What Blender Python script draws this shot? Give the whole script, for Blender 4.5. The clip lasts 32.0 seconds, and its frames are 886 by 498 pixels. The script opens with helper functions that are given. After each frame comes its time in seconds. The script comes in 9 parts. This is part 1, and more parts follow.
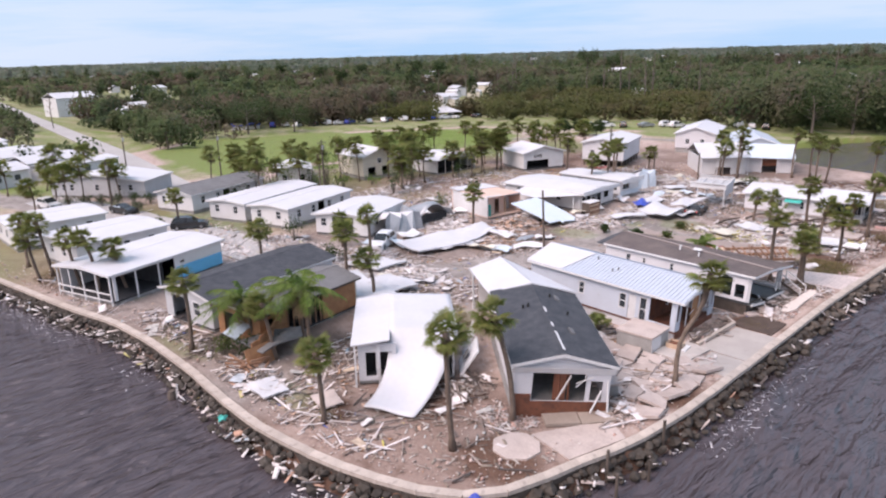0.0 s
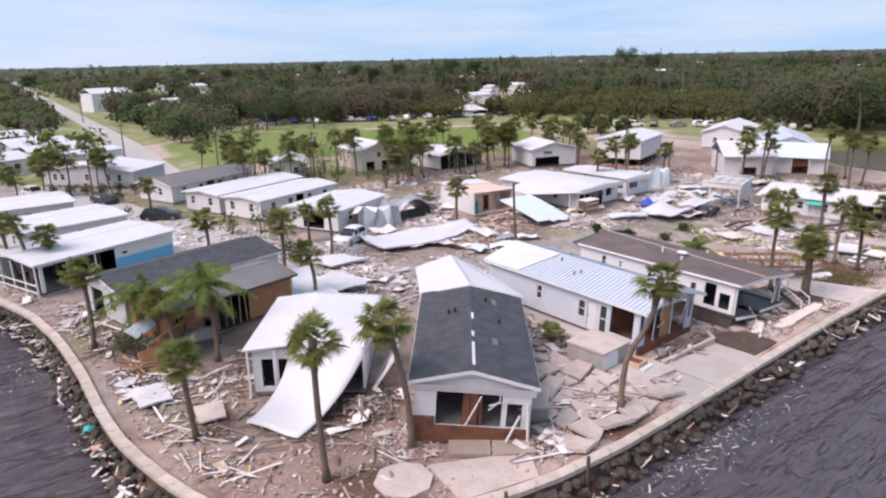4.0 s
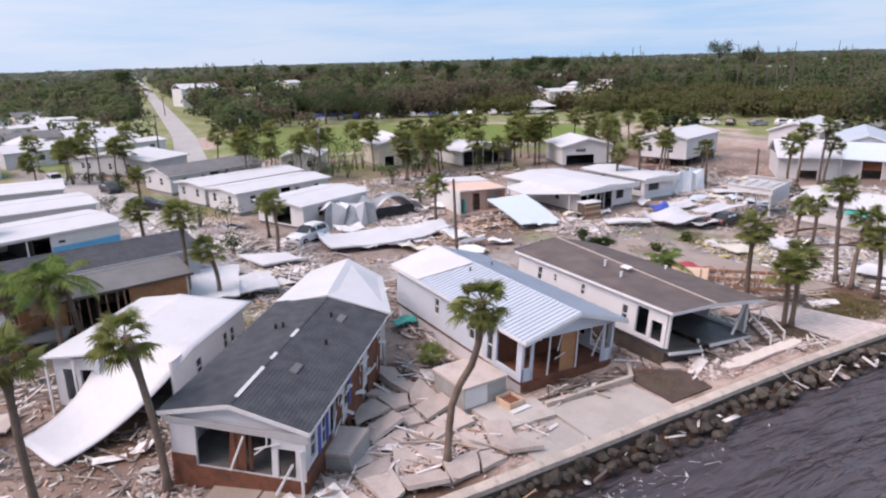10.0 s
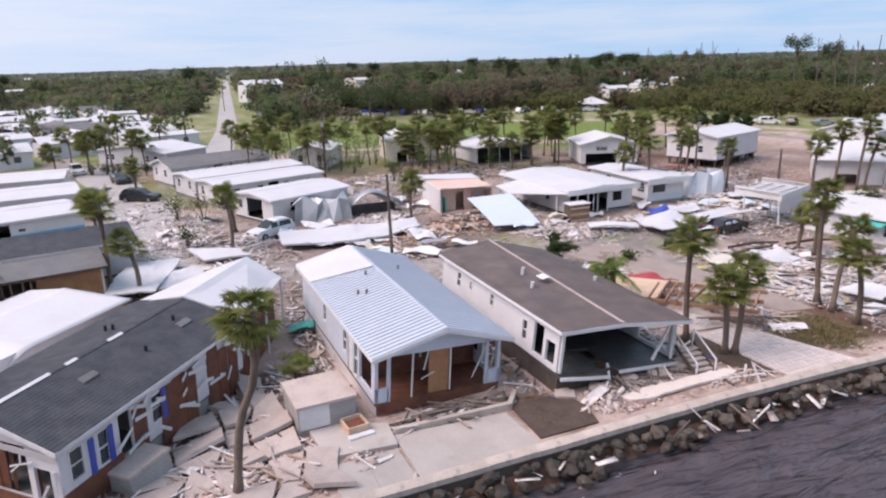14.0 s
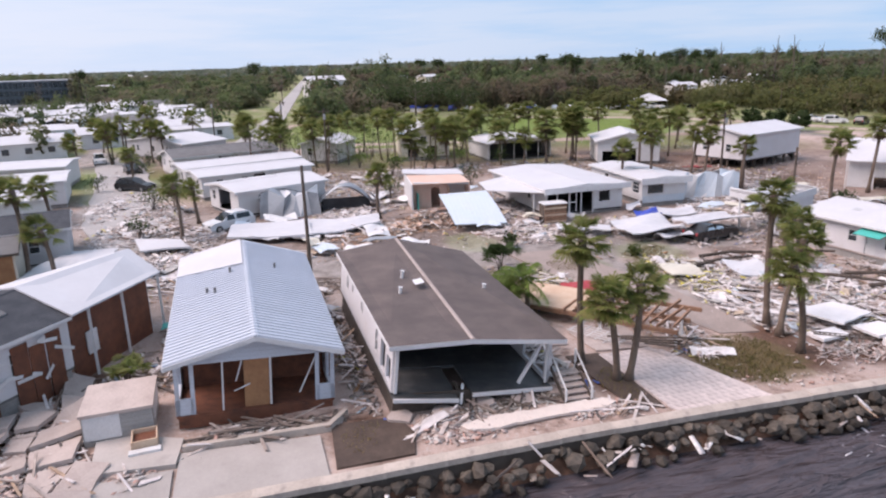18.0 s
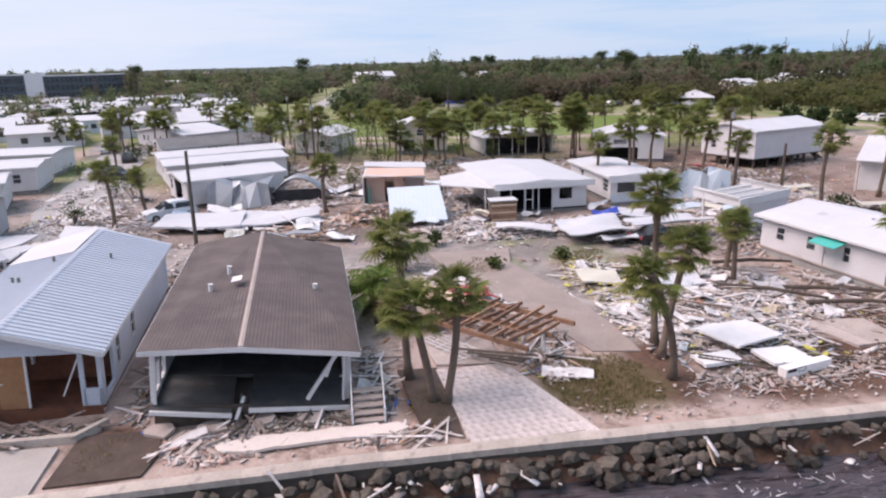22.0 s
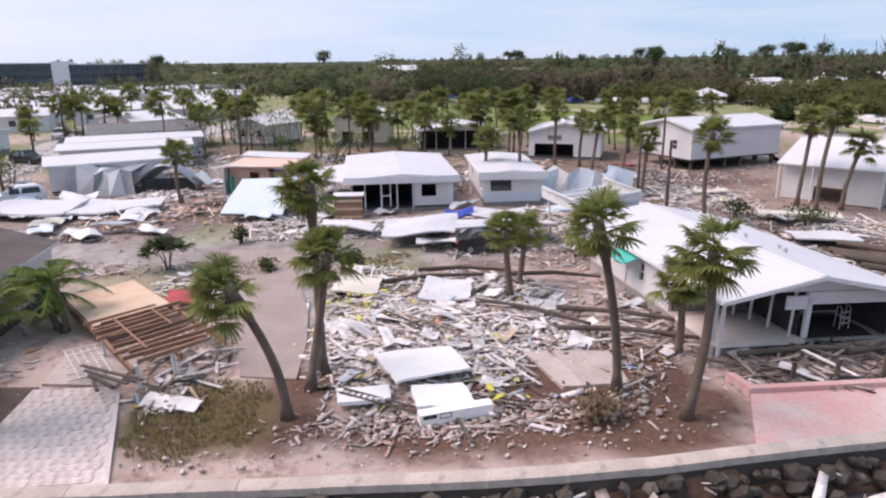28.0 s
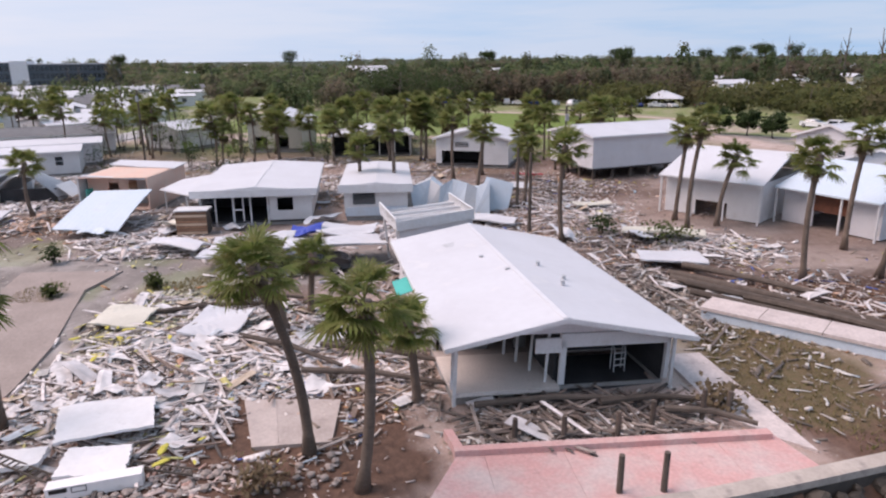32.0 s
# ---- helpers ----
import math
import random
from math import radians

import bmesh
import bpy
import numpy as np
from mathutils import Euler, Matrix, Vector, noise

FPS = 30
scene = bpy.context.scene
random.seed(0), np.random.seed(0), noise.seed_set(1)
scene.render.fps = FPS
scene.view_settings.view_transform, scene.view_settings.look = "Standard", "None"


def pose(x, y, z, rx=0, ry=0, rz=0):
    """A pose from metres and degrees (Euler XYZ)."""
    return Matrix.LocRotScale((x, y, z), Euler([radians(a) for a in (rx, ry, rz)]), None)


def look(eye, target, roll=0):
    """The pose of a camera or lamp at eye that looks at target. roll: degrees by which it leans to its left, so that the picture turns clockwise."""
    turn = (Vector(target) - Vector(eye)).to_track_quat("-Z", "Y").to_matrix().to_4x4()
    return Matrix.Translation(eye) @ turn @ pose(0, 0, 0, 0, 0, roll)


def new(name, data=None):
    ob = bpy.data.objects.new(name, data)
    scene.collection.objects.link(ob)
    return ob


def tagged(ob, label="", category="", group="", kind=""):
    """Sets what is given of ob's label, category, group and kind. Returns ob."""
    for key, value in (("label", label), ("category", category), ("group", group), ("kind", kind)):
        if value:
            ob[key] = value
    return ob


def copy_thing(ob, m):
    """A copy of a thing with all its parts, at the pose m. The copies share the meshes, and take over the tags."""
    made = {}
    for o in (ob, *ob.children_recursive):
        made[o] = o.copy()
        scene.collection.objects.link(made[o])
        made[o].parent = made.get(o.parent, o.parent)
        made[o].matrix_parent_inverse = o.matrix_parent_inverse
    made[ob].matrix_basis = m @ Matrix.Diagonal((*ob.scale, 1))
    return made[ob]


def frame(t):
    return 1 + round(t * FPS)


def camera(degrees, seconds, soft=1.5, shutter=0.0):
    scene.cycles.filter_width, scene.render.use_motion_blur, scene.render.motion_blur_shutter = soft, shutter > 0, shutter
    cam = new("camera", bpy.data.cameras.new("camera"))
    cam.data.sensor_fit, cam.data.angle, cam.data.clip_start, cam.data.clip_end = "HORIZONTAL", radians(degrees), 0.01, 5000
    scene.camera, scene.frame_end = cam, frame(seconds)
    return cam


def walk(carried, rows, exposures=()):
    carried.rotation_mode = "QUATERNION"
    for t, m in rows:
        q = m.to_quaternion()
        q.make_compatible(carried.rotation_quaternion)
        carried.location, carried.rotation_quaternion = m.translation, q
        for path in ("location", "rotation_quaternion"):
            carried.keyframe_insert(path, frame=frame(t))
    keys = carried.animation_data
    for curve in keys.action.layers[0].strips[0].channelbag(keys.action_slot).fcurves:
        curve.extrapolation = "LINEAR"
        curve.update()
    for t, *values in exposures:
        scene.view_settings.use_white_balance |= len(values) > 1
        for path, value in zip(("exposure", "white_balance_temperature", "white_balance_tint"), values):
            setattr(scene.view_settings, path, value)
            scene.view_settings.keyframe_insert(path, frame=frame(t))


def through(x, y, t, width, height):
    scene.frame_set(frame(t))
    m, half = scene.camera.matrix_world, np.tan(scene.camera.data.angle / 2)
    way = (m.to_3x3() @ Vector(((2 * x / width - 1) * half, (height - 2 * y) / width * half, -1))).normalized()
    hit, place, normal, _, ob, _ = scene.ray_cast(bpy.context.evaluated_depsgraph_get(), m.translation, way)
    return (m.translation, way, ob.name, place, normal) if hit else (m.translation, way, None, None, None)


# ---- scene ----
cam = camera(66.34, 32.0, soft=2.2)
ROWS = [
    (0.0, 0.017, 0.002, 21.980, -16.234, 1.493, 45.702),
    (0.5, 0.033, 1.297, 21.536, -16.230, 1.122, 46.128),
    (1.0, 0.046, 2.599, 21.135, -16.204, 0.908, 46.584),
    (1.5, 0.081, 3.891, 20.755, -16.160, 0.870, 47.073),
    (2.0, 0.192, 5.216, 20.405, -16.101, 0.915, 47.545),
    (2.5, 0.331, 6.503, 20.089, -16.035, 1.011, 48.073),
    (3.0, 0.517, 7.791, 19.823, -15.967, 1.098, 48.632),
    (3.5, 0.702, 9.040, 19.593, -15.900, 1.181, 49.223),
    (5.5, 1.656, 14.108, 18.862, -15.749, 1.373, 51.991),
    (6.0, 1.871, 15.434, 18.665, -15.708, 1.394, 52.707),
    (6.5, 2.063, 16.689, 18.497, -15.731, 1.386, 53.430),
    (7.0, 2.277, 18.019, 18.329, -15.743, 1.346, 54.147),
    (7.5, 2.482, 19.283, 18.172, -15.742, 1.351, 54.912),
    (8.0, 2.727, 20.639, 18.017, -15.719, 1.363, 55.695),
    (8.5, 2.977, 21.945, 17.855, -15.694, 1.432, 56.471),
    (9.0, 3.227, 23.342, 17.696, -15.655, 1.484, 57.231),
    (9.5, 3.450, 24.682, 17.567, -15.668, 1.497, 58.060),
    (10.0, 3.681, 26.102, 17.439, -15.681, 1.470, 58.940),
    (10.5, 3.879, 27.450, 17.298, -15.679, 1.482, 59.845),
    (11.0, 4.059, 28.903, 17.159, -15.649, 1.475, 60.711),
    (11.5, 4.229, 30.287, 17.013, -15.646, 1.510, 61.573),
    (12.0, 4.428, 31.818, 16.870, -15.632, 1.495, 62.412),
    (12.5, 4.632, 33.253, 16.723, -15.631, 1.524, 63.308),
    (13.0, 4.836, 34.809, 16.561, -15.608, 1.512, 64.169),
    (13.5, 5.011, 36.237, 16.397, -15.609, 1.536, 65.039),
    (14.0, 5.169, 37.765, 16.226, -15.602, 1.534, 65.837),
    (14.5, 5.297, 39.156, 16.052, -15.595, 1.590, 66.675),
    (16.5, 5.553, 45.064, 15.453, -15.605, 1.591, 70.315),
    (17.0, 5.523, 46.693, 15.262, -15.575, 1.567, 71.194),
    (17.5, 5.480, 48.209, 15.060, -15.558, 1.593, 72.109),
    (18.0, 5.450, 49.823, 14.883, -15.531, 1.575, 72.949),
    (18.5, 5.409, 51.307, 14.709, -15.520, 1.607, 73.801),
    (19.0, 5.336, 52.858, 14.531, -15.499, 1.629, 74.626),
    (19.5, 5.262, 54.442, 14.311, -15.412, 1.693, 75.429),
    (20.0, 5.151, 55.978, 14.091, -15.366, 1.749, 76.229),
    (20.5, 5.000, 57.510, 13.904, -15.345, 1.733, 76.987),
    (21.0, 4.836, 58.998, 13.737, -15.363, 1.660, 77.692),
    (21.5, 4.641, 60.465, 13.585, -15.417, 1.548, 78.371),
    (22.0, 4.391, 61.939, 13.408, -15.485, 1.451, 79.052),
    (22.5, 4.133, 63.425, 13.186, -15.429, 1.424, 79.689),
    (23.0, 3.897, 64.900, 12.969, -15.378, 1.404, 80.270),
    (23.5, 3.688, 66.433, 12.794, -15.335, 1.364, 80.694),
    (24.0, 3.450, 67.933, 12.619, -15.312, 1.331, 81.060),
    (24.5, 3.166, 69.401, 12.450, -15.298, 1.290, 81.416),
    (26.5, 2.287, 75.367, 12.001, -15.392, 0.829, 83.406),
    (27.0, 2.050, 76.814, 11.914, -15.468, 0.796, 83.664),
    (27.5, 1.792, 78.290, 11.878, -15.543, 0.742, 83.886),
    (28.0, 1.504, 79.740, 11.863, -15.609, 0.676, 84.097),
    (28.5, 1.207, 81.200, 11.834, -15.615, 0.635, 84.207),
    (29.0, 0.934, 82.722, 11.815, -15.620, 0.617, 84.150),
    (29.5, 0.678, 84.248, 11.817, -15.639, 0.610, 84.028),
    (30.0, 0.397, 85.730, 11.861, -15.640, 0.608, 83.900),
    (30.5, 0.112, 87.147, 11.941, -15.618, 0.580, 83.786),
    (31.0, -0.175, 88.423, 12.032, -15.608, 0.548, 83.686),
    (31.5, -0.446, 89.529, 12.127, -15.619, 0.534, 83.596),
    (32.0, -0.716, 90.523, 12.232, -15.660, 0.533, 83.535),
]
walk(cam, [(t, pose(x, y, z, 90 + pitch, roll, yaw)) for t, x, y, z, pitch, roll, yaw in ROWS], exposures=[(0.0, 0.16, 6800, 28), (10.0, 0.04, 6800, 28), (24.0, 0.05, 6850, 29), (27.5, 0.07, 6850, 29), (32.0, -0.09, 6850, 29)])

# ---------------------------------------------------------------- light
SUN_ELEV, SUN_AZ = radians(53), radians(187)   # azimuth clockwise from +y
world = bpy.data.worlds.new("sky")
scene.world = world
world.use_nodes = True
wn, wl = world.node_tree.nodes, world.node_tree.links
wn.clear()
w_out = wn.new("ShaderNodeOutputWorld")
w_bg = wn.new("ShaderNodeBackground")
w_sky = wn.new("ShaderNodeTexSky")
w_sky.sky_type = "NISHITA"
w_sky.sun_disc = False
w_sky.sun_elevation, w_sky.sun_rotation = SUN_ELEV, SUN_AZ
w_sky.air_density, w_sky.dust_density, w_sky.ozone_density = 1.2, 0.2, 3.5
w_co = wn.new("ShaderNodeTexCoord")
w_map = wn.new("ShaderNodeMapping")
w_map.inputs["Scale"].default_value = (1.0, 1.3, 13.0)
w_noise = wn.new("ShaderNodeTexNoise")
w_noise.inputs["Scale"].default_value = 1.7
w_noise.inputs["Detail"].default_value = 7.0
w_noise.inputs["Roughness"].default_value = 0.58
w_ramp = wn.new("ShaderNodeValToRGB")
w_ramp.color_ramp.elements[0].position, w_ramp.color_ramp.elements[1].position = 0.40, 0.57
w_ramp.color_ramp.elements[0].color = (2.9, 5.3, 7.5, 1)
w_ramp.color_ramp.elements[1].color = (4.2, 6.0, 7.5, 1)
w_mix = wn.new("ShaderNodeMix")
w_mix.data_type = "RGBA"
w_mix.inputs["Factor"].default_value = 0.93
# haze towards the sun's side
w_dot = wn.new("ShaderNodeVectorMath")
w_dot.operation = "DOT_PRODUCT"
w_dot.inputs[1].default_value = (math.sin(SUN_AZ), math.cos(SUN_AZ), 0)
w_span = wn.new("ShaderNodeMapRange")
w_span.inputs["From Min"].default_value, w_span.inputs["From Max"].default_value, w_span.inputs["To Max"].default_value = -0.35, 0.75, 0.72
w_haze = wn.new("ShaderNodeMix")
w_haze.data_type = "RGBA"
w_haze.inputs["B"].default_value = (7.2, 8.2, 8.9, 1)
wl.new(w_co.outputs["Generated"], w_dot.inputs[0])
wl.new(w_dot.outputs["Value"], w_span.inputs["Value"])
wl.new(w_span.outputs["Result"], w_haze.inputs["Factor"])
wl.new(w_ramp.outputs["Color"], w_haze.inputs["A"])
wl.new(w_co.outputs["Generated"], w_map.inputs["Vector"])
wl.new(w_map.outputs["Vector"], w_noise.inputs["Vector"])
wl.new(w_noise.outputs["Fac"], w_ramp.inputs["Fac"])
wl.new(w_haze.outputs["Result"], w_mix.inputs["B"])
wl.new(w_sky.outputs["Color"], w_mix.inputs["A"])
wl.new(w_mix.outputs["Result"], w_bg.inputs["Color"])
w_bg.inputs["Strength"].default_value = 0.120
wl.new(w_bg.outputs["Background"], w_out.inputs["Surface"])

sun = new("sun", bpy.data.lights.new("sun", "SUN"))
sun.data.energy, sun.data.angle, sun.data.color = 3.8, radians(44), (1.0, 0.925, 0.845)
sun.matrix_world = look((math.sin(SUN_AZ) * 50, math.cos(SUN_AZ) * 50, 66), (0, 0, 0))


# ---------------------------------------------------------------- materials
def material(name, base, alt=None, rough=0.7, metal=0.0, scale=1.0, amount=0.5, bump=0.15, fine=14.0,
             grit=0.8, spread=0.0, island=0.0, lines=None, stain=None, spec=0.4, coords="Object"):
    """Base colour with two scales of variation. spread: by object; island: by loose piece;
    lines (axis, spacing, depth, dark): courses or ribs."""
    m = bpy.data.materials.new(name)
    m.use_nodes = True
    n, l = m.node_tree.nodes, m.node_tree.links
    bsdf = n["Principled BSDF"]
    bsdf.inputs["Roughness"].default_value = rough
    bsdf.inputs["Metallic"].default_value = metal
    bsdf.inputs["Specular IOR Level"].default_value = spec
    alt = alt or tuple(c * 0.72 for c in base)
    co = n.new("ShaderNodeTexCoord")
    src = co.outputs[coords]

    def noise_node(s, detail=5.0, r=0.6):
        t = n.new("ShaderNodeTexNoise")
        t.inputs["Scale"].default_value, t.inputs["Detail"].default_value, t.inputs["Roughness"].default_value = s, detail, r
        l.new(src, t.inputs["Vector"])
        return t

    def ramp(val, a, b):
        r = n.new("ShaderNodeMapRange")
        r.inputs["From Min"].default_value, r.inputs["From Max"].default_value = a, b
        l.new(val, r.inputs["Value"])
        return r.outputs["Result"]

    def mix(fac, a, b, mode="MIX"):
        x = n.new("ShaderNodeMix")
        x.data_type, x.blend_type = "RGBA", mode
        for key, v in (("Factor", fac), ("A", a), ("B", b)):
            if isinstance(v, (int, float)):
                x.inputs[key].default_value = v
            elif isinstance(v, tuple):
                x.inputs[key].default_value = (*v, 1)
            else:
                l.new(v, x.inputs[key])
        return x.outputs["Result"]

    big, small = noise_node(scale), noise_node(fine, 3.0)
    f = n.new("ShaderNodeMath")
    f.operation = "MULTIPLY"
    l.new(ramp(big.outputs["Fac"], 0.38, 0.66), f.inputs[0])
    f.inputs[1].default_value = amount
    col = mix(f.outputs[0], base, alt)
    col = mix(ramp(small.outputs["Fac"], 0.3, 0.75), col, mix(1.0, col, (grit, grit, grit), "MULTIPLY"))
    if stain:
        st = noise_node(scale * 1.9, 5.0, 0.6)
        col = mix(ramp(st.outputs["Fac"], 0.60, 0.78), col, mix(0.7, col, stain))
    if spread or island:
        src_node = n.new("ShaderNodeObjectInfo") if spread else n.new("ShaderNodeNewGeometry")
        out = src_node.outputs["Random" if spread else "Random Per Island"]
        hs = n.new("ShaderNodeHueSaturation")
        mr = n.new("ShaderNodeMapRange")
        k = spread or island
        mr.inputs["To Min"].default_value, mr.inputs["To Max"].default_value = 1 - k, 1 + k
        l.new(out, mr.inputs["Value"])
        l.new(mr.outputs["Result"], hs.inputs["Value"])
        l.new(col, hs.inputs["Color"])
        col = hs.outputs["Color"]
    height = small.outputs["Fac"]
    if lines:
        axis, spacing, depth, dark = lines
        sep = n.new("ShaderNodeSeparateXYZ")
        l.new(src, sep.inputs[0])
        mod = n.new("ShaderNodeMath")
        mod.operation = "FRACT"
        div = n.new("ShaderNodeMath")
        div.operation = "DIVIDE"
        l.new(sep.outputs[axis], div.inputs[0])
        div.inputs[1].default_value = spacing
        l.new(div.outputs[0], mod.inputs[0])
        edge = ramp(mod.outputs[0], 0.0, 0.16)
        col = mix(edge, mix(1.0, col, (dark, dark, dark), "MULTIPLY"), col)
        add = n.new("ShaderNodeMath")
        add.operation = "MULTIPLY_ADD"
        l.new(edge, add.inputs[0])
        add.inputs[1].default_value = depth
        l.new(height, add.inputs[2])
        height = add.outputs[0]
    l.new(col, bsdf.inputs["Base Color"])
    if bump:
        b = n.new("ShaderNodeBump")
        b.inputs["Strength"].default_value, b.inputs["Distance"].default_value = bump, 0.05
        l.new(height, b.inputs["Height"])
        l.new(b.outputs["Normal"], bsdf.inputs["Normal"])
    return m


def palette(name, colors, rough=0.8, by="island", fine=9.0):
    """One of several colours for each loose piece or object."""
    m = bpy.data.materials.new(name)
    m.use_nodes = True
    n, l = m.node_tree.nodes, m.node_tree.links
    bsdf = n["Principled BSDF"]
    bsdf.inputs["Roughness"].default_value = rough
    bsdf.inputs["Specular IOR Level"].default_value = 0.3
    g = n.new("ShaderNodeNewGeometry") if by == "island" else n.new("ShaderNodeObjectInfo")
    r = n.new("ShaderNodeValToRGB")
    r.color_ramp.interpolation = "CONSTANT"
    e = r.color_ramp.elements
    while len(e) < len(colors):
        e.new(0.5)
    at = 0.0
    for k, (w, c) in enumerate(colors):
        e[k].position, e[k].color = at, (*c, 1)
        at += w
    l.new(g.outputs["Random Per Island" if by == "island" else "Random"], r.inputs["Fac"])
    co = n.new("ShaderNodeTexCoord")
    t = n.new("ShaderNodeTexNoise")
    t.inputs["Scale"].default_value, t.inputs["Detail"].default_value = fine, 4.0
    l.new(co.outputs["Object"], t.inputs["Vector"])
    mr = n.new("ShaderNodeMapRange")
    mr.inputs["From Min"].default_value, mr.inputs["From Max"].default_value = 0.3, 0.7
    mr.inputs["To Min"].default_value, mr.inputs["To Max"].default_value = 0.68, 1.12
    l.new(t.outputs["Fac"], mr.inputs["Value"])
    x = n.new("ShaderNodeMix")
    x.data_type, x.blend_type = "RGBA", "MULTIPLY"
    x.inputs["Factor"].default_value = 1.0
    l.new(r.outputs["Color"], x.inputs["A"])
    l.new(mr.outputs["Result"], x.inputs["B"])
    l.new(x.outputs["Result"], bsdf.inputs["Base Color"])
    return m


WHITE_ROOF = material("white_roof_coating", (0.57, 0.57, 0.595), (0.50, 0.495, 0.515), 0.55, scale=0.35, amount=0.6, bump=0.03, fine=3.0, grit=0.95, stain=(0.66, 0.64, 0.62))
WHITE_SIDING = material("white_siding", (0.68, 0.675, 0.70), (0.58, 0.565, 0.58), 0.6, scale=0.5, bump=0.25, lines=("Z", 0.16, 0.7, 0.82), stain=(0.5, 0.46, 0.42))
WHITE_PAINT = material("white_paint", (0.69, 0.69, 0.70), (0.59, 0.58, 0.58), 0.5, scale=0.9, bump=0.06, stain=(0.5, 0.47, 0.44))
BLUE_SIDING = material("pale_blue_grey_siding", (0.56, 0.61, 0.69), (0.48, 0.52, 0.59), 0.6, scale=0.5, bump=0.2, lines=("Z", 0.2, 0.6, 0.86), stain=(0.4, 0.4, 0.42))
GREY_SIDING = material("grey_siding", (0.50, 0.51, 0.53), (0.42, 0.42, 0.43), 0.65, scale=0.5, bump=0.2, lines=("Z", 0.16, 0.6, 0.85), stain=(0.36, 0.34, 0.32))
CREAM_SIDING = material("cream_siding", (0.66, 0.62, 0.53), (0.55, 0.51, 0.43), 0.65, scale=0.5, bump=0.2, lines=("Z", 0.18, 0.6, 0.86), stain=(0.4, 0.35, 0.3))
SLATE_SHINGLE = material("dark_slate_shingles", (0.060, 0.066, 0.078), (0.096, 0.102, 0.113), 0.9, scale=1.3, amount=0.8, bump=0.5, fine=22.0, lines=("Y", 0.19, 1.2, 0.65), spec=0.2)
BROWN_SHINGLE = material("weathered_brown_shingles", (0.128, 0.106, 0.103), (0.175, 0.143, 0.135), 0.9, scale=0.6, amount=1.0, bump=0.5, fine=20.0, lines=("Y", 0.145, 0.8, 0.74), spec=0.2)
GREY_SHINGLE = material("grey_shingles", (0.20, 0.20, 0.205), (0.15, 0.15, 0.155), 0.9, scale=0.8, amount=0.8, bump=0.4, fine=18.0, lines=("Y", 0.145, 0.8, 0.7), spec=0.2)
METAL_ROOF = material("pale_metal_roofing", (0.55, 0.59, 0.66), (0.50, 0.54, 0.60), 0.42, metal=0.25, scale=0.5, bump=0.3, fine=2.0, grit=0.95, lines=("X", 0.42, 2.5, 0.66), stain=(0.50, 0.52, 0.56))
PLYWOOD = material("orange_plywood", (0.42, 0.215, 0.105), (0.30, 0.14, 0.07), 0.75, scale=1.4, amount=0.9, bump=0.1, fine=10.0, stain=(0.12, 0.06, 0.03))
REDWOOD = material("bare_red_brown_sheathing", (0.20, 0.075, 0.042), (0.11, 0.045, 0.03), 0.8, scale=1.6, amount=0.9, bump=0.2, fine=12.0, stain=(0.05, 0.03, 0.025))
STUD = material("raw_timber", (0.34, 0.195, 0.125), (0.24, 0.13, 0.085), 0.8, scale=2.0, amount=0.8, bump=0.15, fine=16.0, spread=0.3)
# Near-black: the shade inside rooms is put into this colour.
SHADED_IN = material("shaded_room_lining", (0.05, 0.05, 0.055), (0.03, 0.03, 0.034), 0.85, scale=1.2, amount=0.9, bump=0.05)
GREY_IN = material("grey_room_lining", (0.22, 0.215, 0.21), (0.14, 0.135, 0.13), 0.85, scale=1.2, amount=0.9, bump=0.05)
# Near-black floor with greyer blotches.
DECK_FLOOR = material("near_black_floor", (0.055, 0.060, 0.064), (0.11, 0.11, 0.11), 0.5, scale=1.1, amount=0.8, bump=0.1, stain=(0.16, 0.15, 0.14))
CONCRETE = material("weathered_concrete", (0.50, 0.42, 0.385), (0.40, 0.33, 0.30), 0.85, scale=0.9, amount=0.8, bump=0.25, fine=9.0, spread=0.10, stain=(0.27, 0.23, 0.21))
PATIO_GREY = material("smooth_grey_concrete", (0.44, 0.40, 0.375), (0.37, 0.335, 0.31), 0.85, scale=0.5, amount=0.8, bump=0.1, fine=10.0, grit=0.9, spread=0.05, stain=(0.30, 0.27, 0.25))
CAP_CONC = material("seawall_concrete", (0.53, 0.455, 0.40), (0.41, 0.35, 0.305), 0.85, scale=0.8, amount=0.8, bump=0.25, fine=8.0, spread=0.07, stain=(0.24, 0.21, 0.19))
PALE_ROAD = material("pale_worn_road", (0.42, 0.40, 0.39), (0.35, 0.33, 0.32), 0.85, scale=0.1, amount=0.8, bump=0.05, fine=2.0)
SLAB_WHITE = material("dull_white_panel", (0.86, 0.82, 0.81), (0.78, 0.74, 0.725), 0.85, scale=1.2, amount=0.8, bump=0.1, fine=6.0, grit=0.93, stain=(0.62, 0.58, 0.55), spec=0.2)
TAUPE_DRIVE = material("dusty_taupe_asphalt", (0.35, 0.285, 0.255), (0.28, 0.228, 0.205), 0.9, scale=0.5, amount=0.8, bump=0.2, fine=8.0, stain=(0.40, 0.34, 0.31))
GRASS_BLADE = material("matted_grass", (0.16, 0.145, 0.055), (0.27, 0.20, 0.11), 0.7, scale=0.8, amount=0.9, bump=0.05, fine=5.0, island=0.4, spec=0.2)
SOIL = material("dark_wet_soil", (0.072, 0.050, 0.041), (0.11, 0.078, 0.062), 0.85, scale=1.2, amount=0.9, bump=0.5, fine=6.0)
